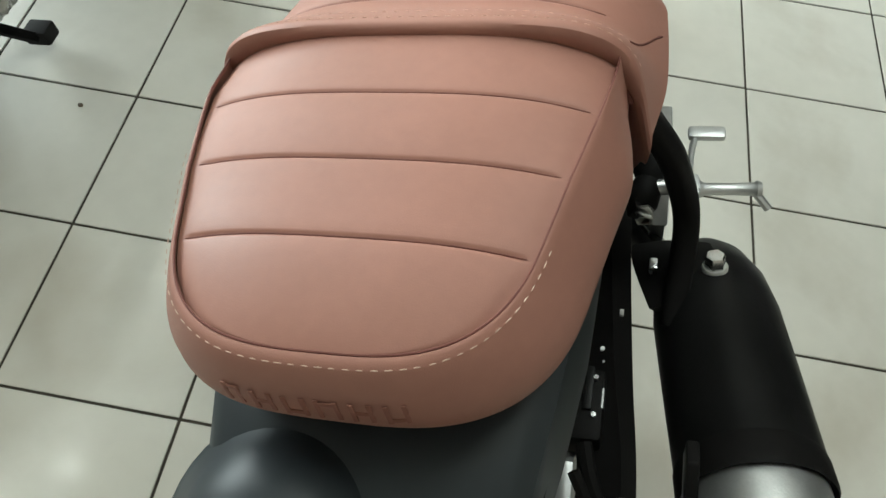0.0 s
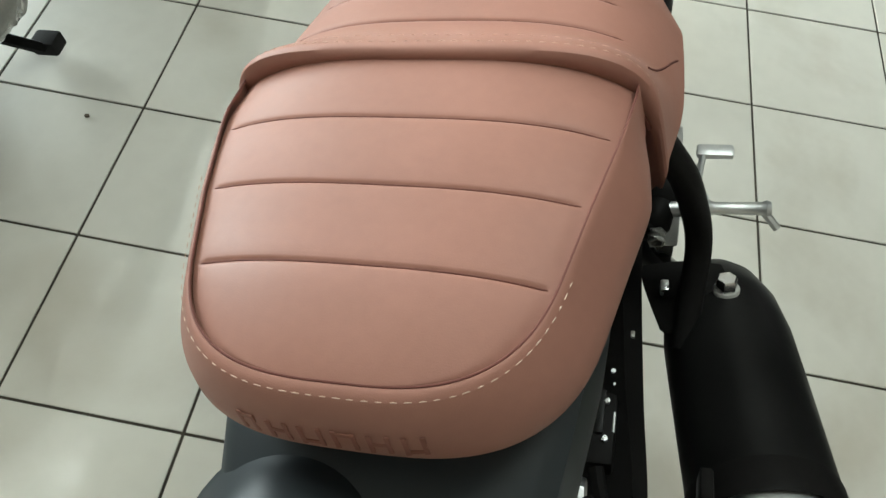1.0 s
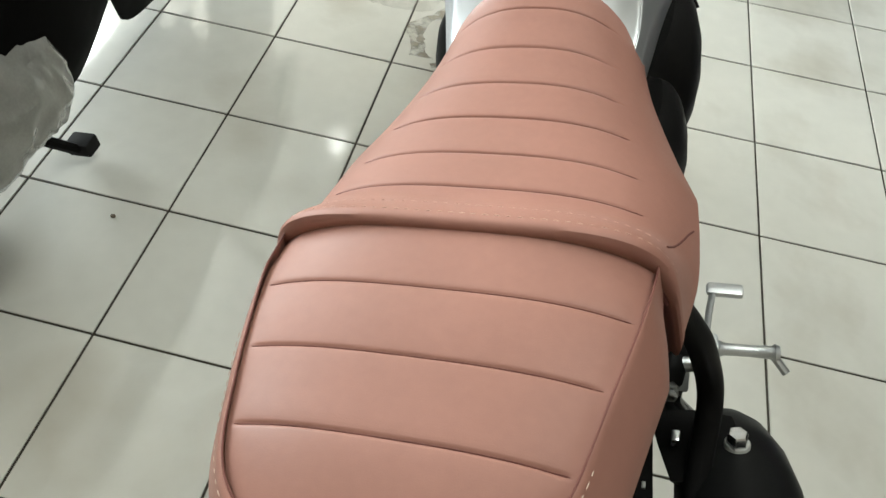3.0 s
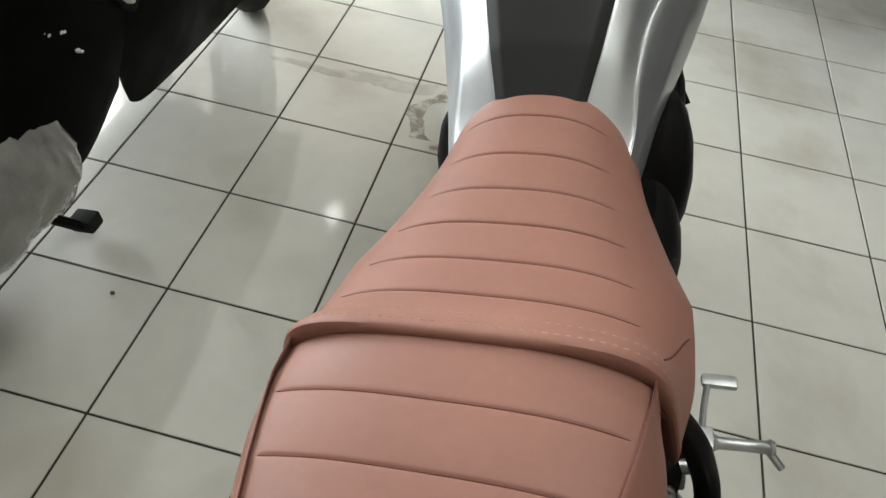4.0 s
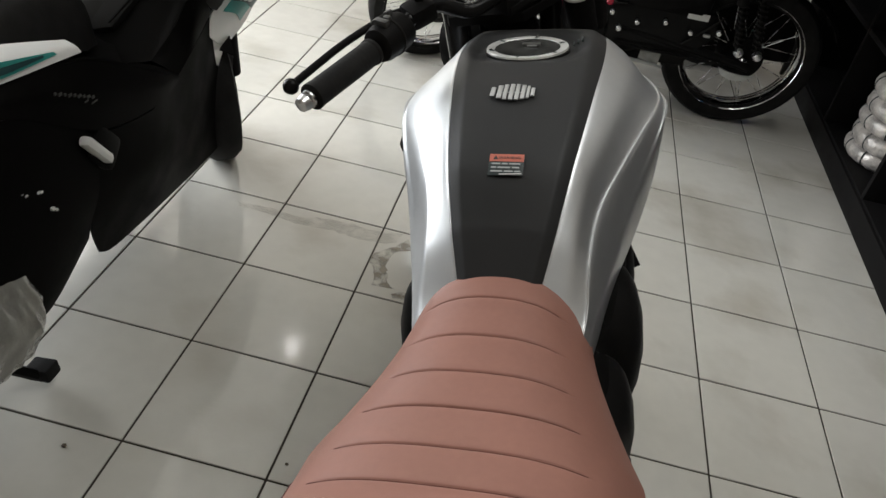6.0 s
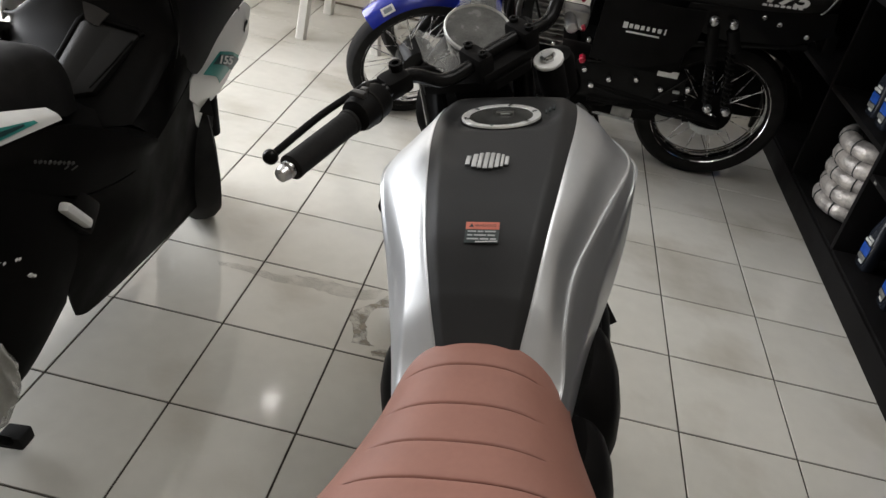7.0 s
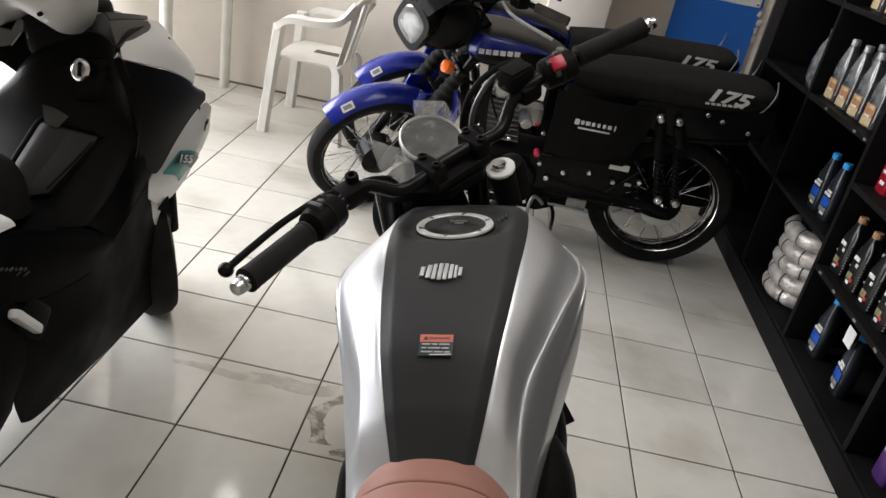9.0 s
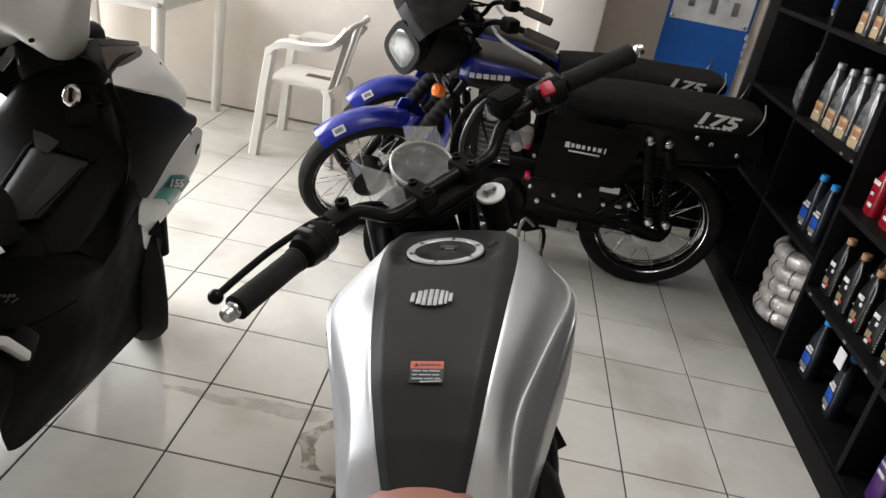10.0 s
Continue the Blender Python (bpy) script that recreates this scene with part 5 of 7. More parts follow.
def flash_row(f, out):
    return [tuple(a.lerp(b, f) + Vector((out, 0, -out * 0.4))) for a, b in zip(*FLASH)]


both("number_flash", [flash_row(f, 0.0012) for f in (0.0, 0.6, 1.2)], TEAL, "", 0.002, 3)
both("number_band", [flash_row(f, 0.0062) for f in (0.12, 0.37, 0.62)], DARKTEAL, "", 0.002, 3)
band_mid = Vector(flash_row(0.37, 0.0092)[0]).lerp(Vector(flash_row(0.37, 0.0092)[1]), 0.66)
across = (FLASH[0][1] - FLASH[0][0] + FLASH[1][1] - FLASH[1][0]).normalized()
upward = (FLASH[0][1] - FLASH[1][1]).normalized()
upward = (upward - across * upward.dot(across)).normalized()
NUMBER = Matrix.Translation(band_mid - across * 0.006) @ Matrix((across, upward, across.cross(upward))).transposed().to_4x4()
words("155", 0.030, PALE, NUMBER, scooter, "number_lettering", 0.0006, 0.15, 2.0, 0.0008)
part("panel_hole", lathe([(0.014, 0), (0.014, 0.004), (0.011, 0.004), (0.010, -0.002)], axis((0.213, 0.792, 0.558), (0.30, 0.812, 0.525)) @ Matrix.Diagonal((1.3, 1.3, 1, 1)), 18), GLOSS, scooter)
part("fender_hook", prism([(0.50, 0.420), (0.545, 0.405), (0.585, 0.372), (0.598, 0.352), (0.580, 0.350), (0.590, 0.338), (0.570, 0.322), (0.53, 0.318)], 0.148, 0.172, 0.004), BLACK, scooter, "black moulded edge behind the front wheel")
for k, w in enumerate((0.006, 0.009, 0.005, 0.009, 0.007, 0.010, 0.006, 0.009, 0.008)):
    part("emblem_bar", box((0.2766, -0.246 + 0.0112 * k, 0.621 - 0.0056 * k), (0.002, w, 0.0050), 0.0005), FAINT, scooter)
for k, w in enumerate((0.012, 0.018)):
    part("emblem_line", box((0.2768, -0.176 + 0.020 * k, 0.577 - 0.010 * k), (0.002, w, 0.0022), 0.0004), FAINT, scooter)
# muffler wrapped in bubble film, stand
wr = []
for y, x, z, a, b in ((-0.90, 0.170, 0.40, 0.04, 0.06), (-0.84, 0.175, 0.385, 0.08, 0.11), (-0.62, 0.182, 0.338, 0.090, 0.132), (-0.50, 0.186, 0.322, 0.090, 0.126), (-0.435, 0.186, 0.316, 0.086, 0.118), (-0.400, 0.184, 0.312, 0.074, 0.100), (-0.378, 0.180, 0.308, 0.042, 0.058)):
    wr.append([(x + a * math.cos(t), y, z + b * math.sin(t)) for t in (2 * math.pi * k / 48 for k in range(48))])
wr = [list(c) for c in zip(*(spline(c, 9) for c in zip(*wr)))]
for ring in wr:
    for k, q in enumerate(ring):
        t = 2 * math.pi * k / 48
        fold = 0.016 * noise.noise((q.y * 9, math.cos(t) * 1.5, math.sin(t) * 1.5)) - 0.014 * abs(noise.noise((q.y * 22, math.cos(t) * 3, math.sin(t) * 3 + 5))) + 0.006 * noise.noise((q.y * 60, math.cos(t) * 8, math.sin(t) * 8))
        ring[k] = q + Vector((math.cos(t), 0.3 * math.sin(3 * t), math.sin(t))) * fold
part("wrapped_muffler", loft(wr), WRAP, scooter, "muffler wrapped in cloudy bubble film")
part("stand_leg", tube([(0.06, -0.46, 0.24), (0.075, -0.40, 0.12), (0.098, -0.335, 0.03)], 0.012, 8), BLACK, scooter)
part("stand_rubber", box((0.0975, -0.315, 0.026), (0.052, 0.042, 0.032), 0.006), RUBBER, scooter, "black rubber foot of the stand")

SMOKE = mat("smoked_screen", (0.010, 0.0095, 0.009), 0.14, 0, 0.5, 12, spec=0.035, rough_vary=0.06)
COVERGREY = mat("dark_grey_cover", (0.030, 0.029, 0.028), 0.4, 0, 0.2, 14, spec=0.2)
BROWNG = mat("worn_rubber", (0.05, 0.042, 0.036), 0.7, 0, 0.25, 20, spec=0.2)


# ---- the two blue and black street motorcycles by the wall ----
def street_bike(m, label):
    t = thing("motorcycle", m, label, "motorcycle", "street motorcycles")
    SB = Matrix.Translation((0, 0.255, 0.805)) @ Matrix.Rotation(radians(27), 4, "X") @ Matrix.Rotation(radians(32), 4, "Z")

    def p(name, bm, material, text="", parent=None, steer=False):
        if steer:
            bm.transform(SB)
        return part(name, bm, material, parent or t, text)

    def spoked(name, R, w, m):
        bm = tyre(R, w)
        bm.transform(m)
        wh = p(name, bm, RUBBER, "black tyre on a spoked chrome wheel")
        x90 = m @ Matrix.Rotation(radians(90), 4, "Y")
        ri = R - w * 0.78
        p("rim", lathe([(ri - 0.004, -w * 0.28), (ri + 0.011, -w * 0.44), (ri + 0.014, -w * 0.40), (ri - 0.002, 0), (ri + 0.014, w * 0.40), (ri + 0.011, w * 0.44), (ri - 0.004, w * 0.28), (ri - 0.010, 0)], x90, 48, None, True), CHROME, "", wh)
        p("hub", lathe([(0.02, -0.065), (0.055, -0.055), (0.062, -0.03), (0.062, 0.03), (0.055, 0.055), (0.02, 0.065)], x90, 24), BLACK, "", wh)
        base = None
        for k in range(28):
            a = 2 * math.pi * k / 28
            s = -1 if k % 2 else 1
            lean = (1 if (k // 2) % 2 else -1) * 0.42
            if base is None:
                sp = rod((0.040, 0.0, 0.055), (0.008, -math.sin(0.42) * 0.06, ri - 0.006), 0.0016, 5)
                base = p("spoke", sp, STEEL, "", wh)
                base.matrix_basis = m
            else:
                o = new("spoke", base.data)
                o.parent = wh
                o.matrix_basis = m @ Matrix.Rotation(a, 4, "X") @ Matrix.Rotation(lean, 4, "Z") @ (Matrix.Rotation(math.pi, 4, "Z") if s < 0 else Matrix())
        return wh

    spoked("front_wheel", 0.287, 0.078, SB @ Matrix.Translation((0, 0.04, -0.61)))
    rear = spoked("rear_wheel", 0.298, 0.100, Matrix.Translation((0, -0.64, 0.298)))
    p("drum", lathe([(0.07, -0.060), (0.084, -0.055), (0.088, 0.05), (0.07, 0.06)], Matrix.Translation((0, -0.64, 0.298)) @ Matrix.Rotation(radians(90), 4, "Y"), 24), BLACK, "", rear)
    p("front_drum", lathe([(0.05, -0.07), (0.075, -0.06), (0.08, 0.02), (0.06, 0.04)], SB @ Matrix.Translation((0, 0.04, -0.61)) @ Matrix.Rotation(radians(90), 4, "Y"), 24), GLOSS)
    # front mudguard, fork
    mg = [[(x, 0.04 + (0.335 - 9 * x * x) * math.sin(radians(a)), -0.61 + (0.335 - 9 * x * x) * math.cos(radians(a))) for x in (-0.065, -0.055, -0.03, 0, 0.03, 0.055, 0.065)] for a in range(-95, 74, 8)]
    guard = p("front_mudguard", panel(mg, 0.004), BLUE, "glossy blue front mudguard", steer=True)
    gs = SB @ Matrix.Translation((-0.045, 0.04 + 0.318 * math.sin(radians(57)), -0.61 + 0.318 * math.cos(radians(57)))) @ Matrix.Rotation(radians(-57), 4, "X") @ Matrix.Rotation(radians(-38), 4, "Y")
    p("sticker", box((0, 0, 0.0035), (0.030, 0.050, 0.002), 0, gs), PALE, "small white sticker on the mudguard", guard)
    p("sticker_print", box((0, 0, 0.005), (0.016, 0.034, 0.0012), 0, gs), mat("sticker_grey", (0.20, 0.22, 0.24), 0.5), "", guard)
    for sgn in (-1, 1):
        p("mudguard_side", prism([(0.0, -0.38), (0.075, -0.33), (0.085, -0.26), (0.03, -0.24), (-0.06, -0.28), (-0.05, -0.36)], sgn * 0.058, sgn * 0.066, 0.003), BLUE, "", guard, True)
        p("fork_leg", rod((sgn * 0.085, 0.04, -0.62), (sgn * 0.085, 0.02, -0.30), 0.024, 14, 0.003), GLOSS, steer=True)
        p("fork_gaiter", lathe([(0.026 + (0.006 if k % 2 else 0), 0.0165 * k) for k in range(13)], axis((sgn * 0.085, 0.02, -0.31), (sgn * 0.085, 0.0, -0.05)), 16), RUBBER, "ribbed rubber fork gaiter", steer=True)
        p("fork_tube", rod((sgn * 0.085, 0.0, -0.12), (sgn * 0.085, 0.0, 0.03), 0.019), GLOSS, steer=True)
        st = p("indicator_stalk", rod((sgn * 0.09, 0.10, -0.075), (sgn * 0.15, 0.12, -0.075), 0.008, 8), GLOSS, steer=True)
        p("indicator", lathe([(0.010, 0), (0.022, 0.007), (0.026, 0.022), (0.023, 0.038), (0.012, 0.045), (0, 0.047)], axis((sgn * 0.150, 0.11, -0.075), (sgn * 0.165, 0.31, -0.075)), 18), ORANGE, "orange turn signal", steer=True)
        BM = Matrix.Translation((0, 0.235, 0.940)) @ Matrix.Rotation(radians(32), 4, "Z")
        bar = [BM @ v for v in spline([(0, 0.02, -0.02), (sgn * 0.06, 0.02, 0.0), (sgn * 0.14, 0.03, 0.07), (sgn * 0.22, 0.0, 0.09), (sgn * 0.36, -0.12, 0.065)], 5)]
        p("handlebar", tube(bar, 0.011, 10), GLOSS)
        p("grip", rod(BM @ Vector((sgn * 0.27, -0.042, 0.083)), BM @ Vector((sgn * 0.365, -0.124, 0.064)), 0.017, 14, 0.003), BROWNG, "worn brown-grey rubber grip")
        p("lever", tube([BM @ v for v in spline([(sgn * 0.20, 0.05, 0.075), (sgn * 0.27, 0.03, 0.045), (sgn * 0.37, -0.07, 0.005)], 4)], 0.006, 8), ALU)
        p("switch_box", box((sgn * 0.225, -0.005, 0.09), (0.06, 0.05, 0.05), 0.012, BM), BLACK)
        # shock, swingarm, rails
        for dy in ((0, -0.069) if sgn < 0 else (0,)):
            sh = p("shock_rod", rod((sgn * 0.145, dy - 0.499, 0.70), (sgn * 0.145, dy - 0.588, 0.365), 0.010), GLOSS)
            p("shock_cover", rod((sgn * 0.145, dy - 0.503, 0.68), (sgn * 0.145, dy - 0.54, 0.54 if dy == 0 else 0.60), 0.022, 16, 0.004), BLACK, "", sh)
            p("shock_spring", tube([(sgn * 0.145 + 0.018 * math.cos(k * 0.9), dy - 0.525 - 0.062 * k / 84 + 0.018 * math.sin(k * 0.9), 0.61 - 0.235 * k / 84) for k in range(85)], 0.003, 6), GREYP, "", sh)
            for y, z in ((-0.494, 0.704), (-0.588, 0.372)):
                p("shock_nut", lathe([(0.018, 0), (0.018, 0.010), (0.012, 0.020), (0.0, 0.022)], axis((sgn * 0.160, dy + y, z), (sgn * 0.2, dy + y, z)), 14), STEEL, "dome nut", sh)
        p("swingarm", tube([(sgn * 0.11, -0.15, 0.36), (sgn * 0.115, -0.66, 0.298)], 0.018, 10), BLACK)
        p("side_cover", panel([[(sgn * 0.165, -0.10, 0.74), (sgn * 0.172, -0.28, 0.73), (sgn * 0.160, -0.46, 0.73)], [(sgn * 0.180, -0.10, 0.63), (sgn * 0.190, -0.28, 0.62), (sgn * 0.172, -0.46, 0.63)], [(sgn * 0.160, -0.10, 0.48), (sgn * 0.165, -0.28, 0.48), (sgn * 0.150, -0.42, 0.52)]], 0.008, k=4, out=(sgn, 0, 0)), BLACK, "black side cover with a white maker's mark")
        for k, w in enumerate((0.020, 0.015, 0.020, 0.014, 0.012, 0.013, 0.016, 0.006)):
            y = -0.222 - 0.0205 * k
            p("maker_bar", box((sgn * 0.1935, y + 0.03, 0.640), (0.003, w * 0.86, 0.022 if k in (0, 7) else 0.015), 0.001), PALE)
        p("maker_line", box((sgn * 0.193, -0.26, 0.617), (0.003, 0.12, 0.006), 0.001), PALE)
        p("knob", rod((sgn * 0.13, -0.055, 0.58), (sgn * 0.150, -0.055, 0.58), 0.009, 10, 0.003), RED)
        p("red_cap", rod((sgn * 0.13, -0.08, 0.465), (sgn * 0.170, -0.08, 0.465), 0.013, 10, 0.004), RED)
        p("grab_rail", tube(spline([(sgn * 0.12, -0.835, 0.778), (sgn * 0.145, -0.850, 0.80), (sgn * 0.144, -0.872, 0.86), (sgn * 0.12, -0.868, 0.905)], 6), 0.003, 8), FIN)
        p("frame_tube", tube(spline([(sgn * 0.03, 0.27, 0.74), (sgn * 0.08, 0.18, 0.40), (sgn * 0.09, 0.0, 0.25), (sgn * 0.10, -0.25, 0.30), (sgn * 0.11, -0.35, 0.55), (sgn * 0.12, -0.85, 0.66)], 5), 0.016, 10), GLOSS)
        p("footpeg", rod((sgn * 0.13, -0.06, 0.31), (sgn * 0.24, -0.06, 0.31), 0.013, 10), RUBBER)
        if sgn < 0:
            words("175", 0.066, PALE, Matrix.Translation((sgn * 0.1535, -0.704, 0.822)) @ (Matrix.Rotation(radians(-90 if sgn < 0 else 90), 4, "Z") @ Matrix.Rotation(radians(90), 4, "X")), t, "number_lettering", 0.0008, 0.22, 1.62, 0.0020)
            for k in range(7):
                p("number_bar", box((sgn * 0.1535, -0.640 - 0.0205 * k, 0.790 + 0.0015 * k), (0.0016, 0.015, 0.008), 0), PALE)
        p("tail_side", prism([(-0.40, 0.745), (-0.38, 0.66), (-0.56, 0.63), (-0.80, 0.66), (-0.92, 0.72), (-0.90, 0.80), (-0.60, 0.76)], sgn * 0.125, sgn * 0.138, 0.005), GLOSS, "gloss black tail panel under the seat")
        for y, z in ((-0.664, 0.740), (-0.723, 0.725), (-0.83, 0.70)):
            p("tail_bolt", rod((sgn * 0.136, y, z), (sgn * 0.143, y, z), 0.009, 8, 0.003), STEEL)
    # headlamp, visor
    hm = axis((-0.03, 0.245, 0.005), (-0.12, 0.445, -0.105)) @ Matrix.Rotation(radians(-14), 4, "Z") @ Matrix.Diagonal((0.72, 1.0, 1, 1))
    hl = p("headlamp", loft([[hm @ Vector((w * math.copysign(abs(math.cos(a)) ** 0.6, math.cos(a)), h * math.copysign(abs(math.sin(a)) ** 0.6, math.sin(a)), z)) for a in (2 * math.pi * k / 28 for k in range(28))] for z, w, h in ((-0.06, 0.06, 0.05), (0.0, 0.10, 0.085), (0.06, 0.112, 0.097), (0.075, 0.108, 0.094))]), GLOSS, "gloss black rectangular headlamp", steer=True)
    p("headlamp_lens", loft([[hm @ Vector((w * math.copysign(abs(math.cos(a)) ** 0.6, math.cos(a)), h * math.copysign(abs(math.sin(a)) ** 0.6, math.sin(a)), z)) for a in (2 * math.pi * k / 28 for k in range(28))] for z, w, h in ((0.070, 0.090, 0.076), (0.079, 0.070, 0.058), (0.083, 0.02, 0.02))]), LENS, "clear headlamp lens", hl, True)
    vis = [[(x * w, 0.320 - 1.2 * (x * w) ** 2 - d, z) for x in (-1, -0.5, 0, 0.5, 1)] for w, d, z in ((0.145, -0.03, 0.055), (0.155, -0.015, 0.12), (0.145, 0.04, 0.19), (0.10, 0.085, 0.26))]
    p("visor", panel(vis, 0.003, k=3), SMOKE, "smoked flyscreen over the headlamp", steer=True)
    p("cowl", loft([[(w * math.copysign(abs(math.cos(a)) ** 0.6, math.cos(a)), y, zc + h * math.copysign(abs(math.sin(a)) ** 0.6, math.sin(a))) for a in (2 * math.pi * k / 24 for k in range(24))] for y, w, zc, h in ((0.06, 0.09, 0.05, 0.05), (0.12, 0.125, 0.05, 0.105), (0.20, 0.130, 0.045, 0.125), (0.25, 0.115, 0.03, 0.11))]), GLOSS, "gloss black headlamp cowl", steer=True)
    for sgn in (-1, 1):
        p("clock", lathe([(0.03, -0.04), (0.042, -0.02), (0.042, 0.006), (0.036, 0.008), (0, 0.006)], SB @ Matrix.Translation((sgn * 0.05, 0.06, 0.12)) @ Matrix.Rotation(radians(20), 4, "X"), 20), GLOSS)
    p("lower_crown", box((0, 0.01, -0.10), (0.22, 0.06, 0.03), 0.01), GLOSS, steer=True)
    # tank, seat, engine
    TK = [(-0.16, 0.07, 0.800, 0.73), (-0.10, 0.105, 0.830, 0.735), (0.00, 0.128, 0.866, 0.74), (0.08, 0.141, 0.881, 0.745), (0.16, 0.145, 0.886, 0.75), (0.22, 0.139, 0.884, 0.755), (0.255, 0.11, 0.870, 0.77)]

    def tank_side(y, z, grow=0.0):
        hw, zt, zb = lerp(TK, y)
        return (hw + grow) * max(0.0, 1 - abs((z - (zt + zb) / 2) / ((zt - zb) / 2)) ** 4) ** 0.25

    tk = []
    for y in np.linspace(-0.16, 0.255, 25):
        hw, zt, zb = lerp(TK, y)
        tk.append([(hw * math.copysign(abs(math.cos(a)) ** 0.5, math.cos(a)), y, (zt + zb) / 2 + (zt - zb) / 2 * math.copysign(abs(math.sin(a)) ** 0.5, math.sin(a))) for a in (2 * math.pi * k / 40 for k in range(40))])
    tank = p("tank", loft(tk), BLUE, "glossy blue fuel tank")
    top = [[(x * 0.97, y, z + 0.0035) for x, y, z in ring[4:17]] for ring in tk[1:24]]
    p("tank_cover", panel(top, 0.004, out=(0, 0, 1)), COVERGREY, "dark grey tank top cover", tank)
    for sgn in (-1, 1):
        skirt = []
        for y in np.linspace(-0.14, 0.245, 16):
            zb, line = lerp(TK, y)[2] + 0.006, float(np.interp(y, [0.04, 0.245], [0.838, 0.790]))
            line = min(line, lerp(TK, y)[1] - 0.012)
            skirt.append([(sgn * tank_side(y, zb + (line - zb) * f, 0.003), y, zb + (line - zb) * f) for f in (0, 0.25, 0.5, 0.75, 1)])
        p("tank_skirt", panel(skirt, 0.003, out=(sgn, 0, 0)), GLOSS, "black skirt along the tank", tank)
        for k in range(6):
            y = 0.208 - 0.026 * k
            p("tank_mark", box((sgn * (tank_side(y, 0.82) + 0.004), y, 0.816 + 0.0025 * k), (0.005, 0.020, 0.018), 0.001), PALE, "", tank)
    st = []
    for y, hw, zt, zb in ((-0.16, 0.10, 0.815, 0.73), (-0.26, 0.125, 0.825, 0.725), (-0.42, 0.14, 0.840, 0.73), (-0.60, 0.148, 0.842, 0.745), (-0.78, 0.145, 0.846, 0.765), (-0.86, 0.13, 0.850, 0.785), (-0.905, 0.10, 0.845, 0.80)):
        st.append([(hw * math.copysign(abs(math.cos(a)) ** 0.5, math.cos(a)), y, (zt + zb) / 2 + (zt - zb) / 2 * math.copysign(abs(math.sin(a)) ** 0.5, math.sin(a))) for a in (2 * math.pi * k / 24 for k in range(24))])
    st = [list(c) for c in zip(*(spline(c, 4) for c in zip(*st)))]
    p("seat", loft(st), RUBBER, "long black bench seat")
    p("crankcase", box((0, 0.03, 0.33), (0.24, 0.38, 0.20), 0.05, seg=3), BLACK)
    p("engine_cover", lathe([(0.02, 0.05), (0.07, 0.045), (0.085, 0.02), (0.088, 0.0)], axis((-0.11, -0.02, 0.34), (-0.2, -0.02, 0.34)), 24), GLOSS)
    for k in range(9):
        p("cooling_fin", box((0, 0.06 + 0.004 * k, 0.46 + 0.022 * k), (0.150 - 0.022 * (k % 3 == 2), 0.128, 0.005), 0.002), FIN)
    p("cylinder", box((0, 0.075, 0.555), (0.10, 0.095, 0.22), 0.02, None), FIN, "bare alloy cylinder")
    p("rocker_cap", lathe([(0.030, 0), (0.030, 0.010), (0.024, 0.016), (0.0, 0.017)], axis((-0.062, 0.10, 0.655), (-0.2, 0.10, 0.655)), 18), ALU, "round alloy cap on the cylinder head")
    for dy, dz in ((0.05, 0.03), (-0.05, 0.03), (0.05, -0.16), (-0.05, -0.16)):
        p("head_nut", rod((-0.05, 0.085 + dy, 0.63 + dz), (-0.082, 0.085 + dy, 0.63 + dz), 0.008, 6, 0.001), STEEL)
    p("engine_stay", prism([(0.135, 0.72), (0.165, 0.72), (0.175, 0.60), (0.150, 0.45), (0.130, 0.45), (0.140, 0.60)], -0.078, -0.090, 0.003), GLOSS, "black engine mount plate")
    p("head_cover", box((-0.02, 0.075, 0.690), (0.14, 0.12, 0.05), 0.014), ALU, "bare alloy cylinder head cover")
    p("carburettor", box((0, -0.02, 0.56), (0.08, 0.12, 0.08), 0.02), ALU)
    p("chain_case", prism([(-0.06, 0.44), (-0.40, 0.49), (-0.48, 0.47), (-0.50, 0.40), (-0.45, 0.33), (-0.30, 0.30), (-0.08, 0.30)], -0.105, -0.125, 0.006), GLOSS)
    p("chain_tag", box((-0.1275, -0.411, 0.460), (0.003, 0.078, 0.026), 0.001), PALE, "small white sticker")
    p("rear_mudguard", panel([[(x, -0.64 - 0.345 * math.sin(radians(a)), 0.30 + 0.345 * math.cos(radians(a)) - 6 * x * x) for x in (-0.075, -0.04, 0, 0.04, 0.075)] for a in range(-30, 62, 9)], 0.004), BLACK)
    p("rear_lamp", box((0, -0.955, 0.66), (0.12, 0.05, 0.07), 0.014), GLOSS)
    p("battery_cover", box((0, -0.30, 0.56), (0.26, 0.30, 0.24), 0.03), BLACK)
    p("exhaust", tube(spline([(0.10, 0.20, 0.42), (0.13, 0.26, 0.28), (0.14, 0.10, 0.20), (0.15, -0.25, 0.22), (0.16, -0.80, 0.28)], 5), [0.02] * 14 + [0.035] * 7, 12), CHROME)
    p("side_stand", tube([(-0.10, -0.02, 0.25), (-0.19, -0.06, 0.12), (-0.262, -0.10, -0.030)], 0.011, 8), BLACK)
    for y, z, r in ((0.10, 0.30, 0.012), (0.05, 0.26, 0.009), (-0.08, 0.24, 0.009), (-0.14, 0.36, 0.011), (0.12, 0.40, 0.009), (0.16, 0.34, 0.008), (-0.30, 0.42, 0.008), (-0.22, 0.53, 0.007), (0.22, 0.62, 0.010), (0.17, 0.70, 0.009)):
        p("cover_bolt", rod((-0.10, y, z), (-0.146, y, z), r, 8, 0.002), STEEL)
    p("brake_rod", rod((-0.14, -0.14, 0.30), (-0.14, -0.56, 0.30), 0.0045, 8), BLACK)
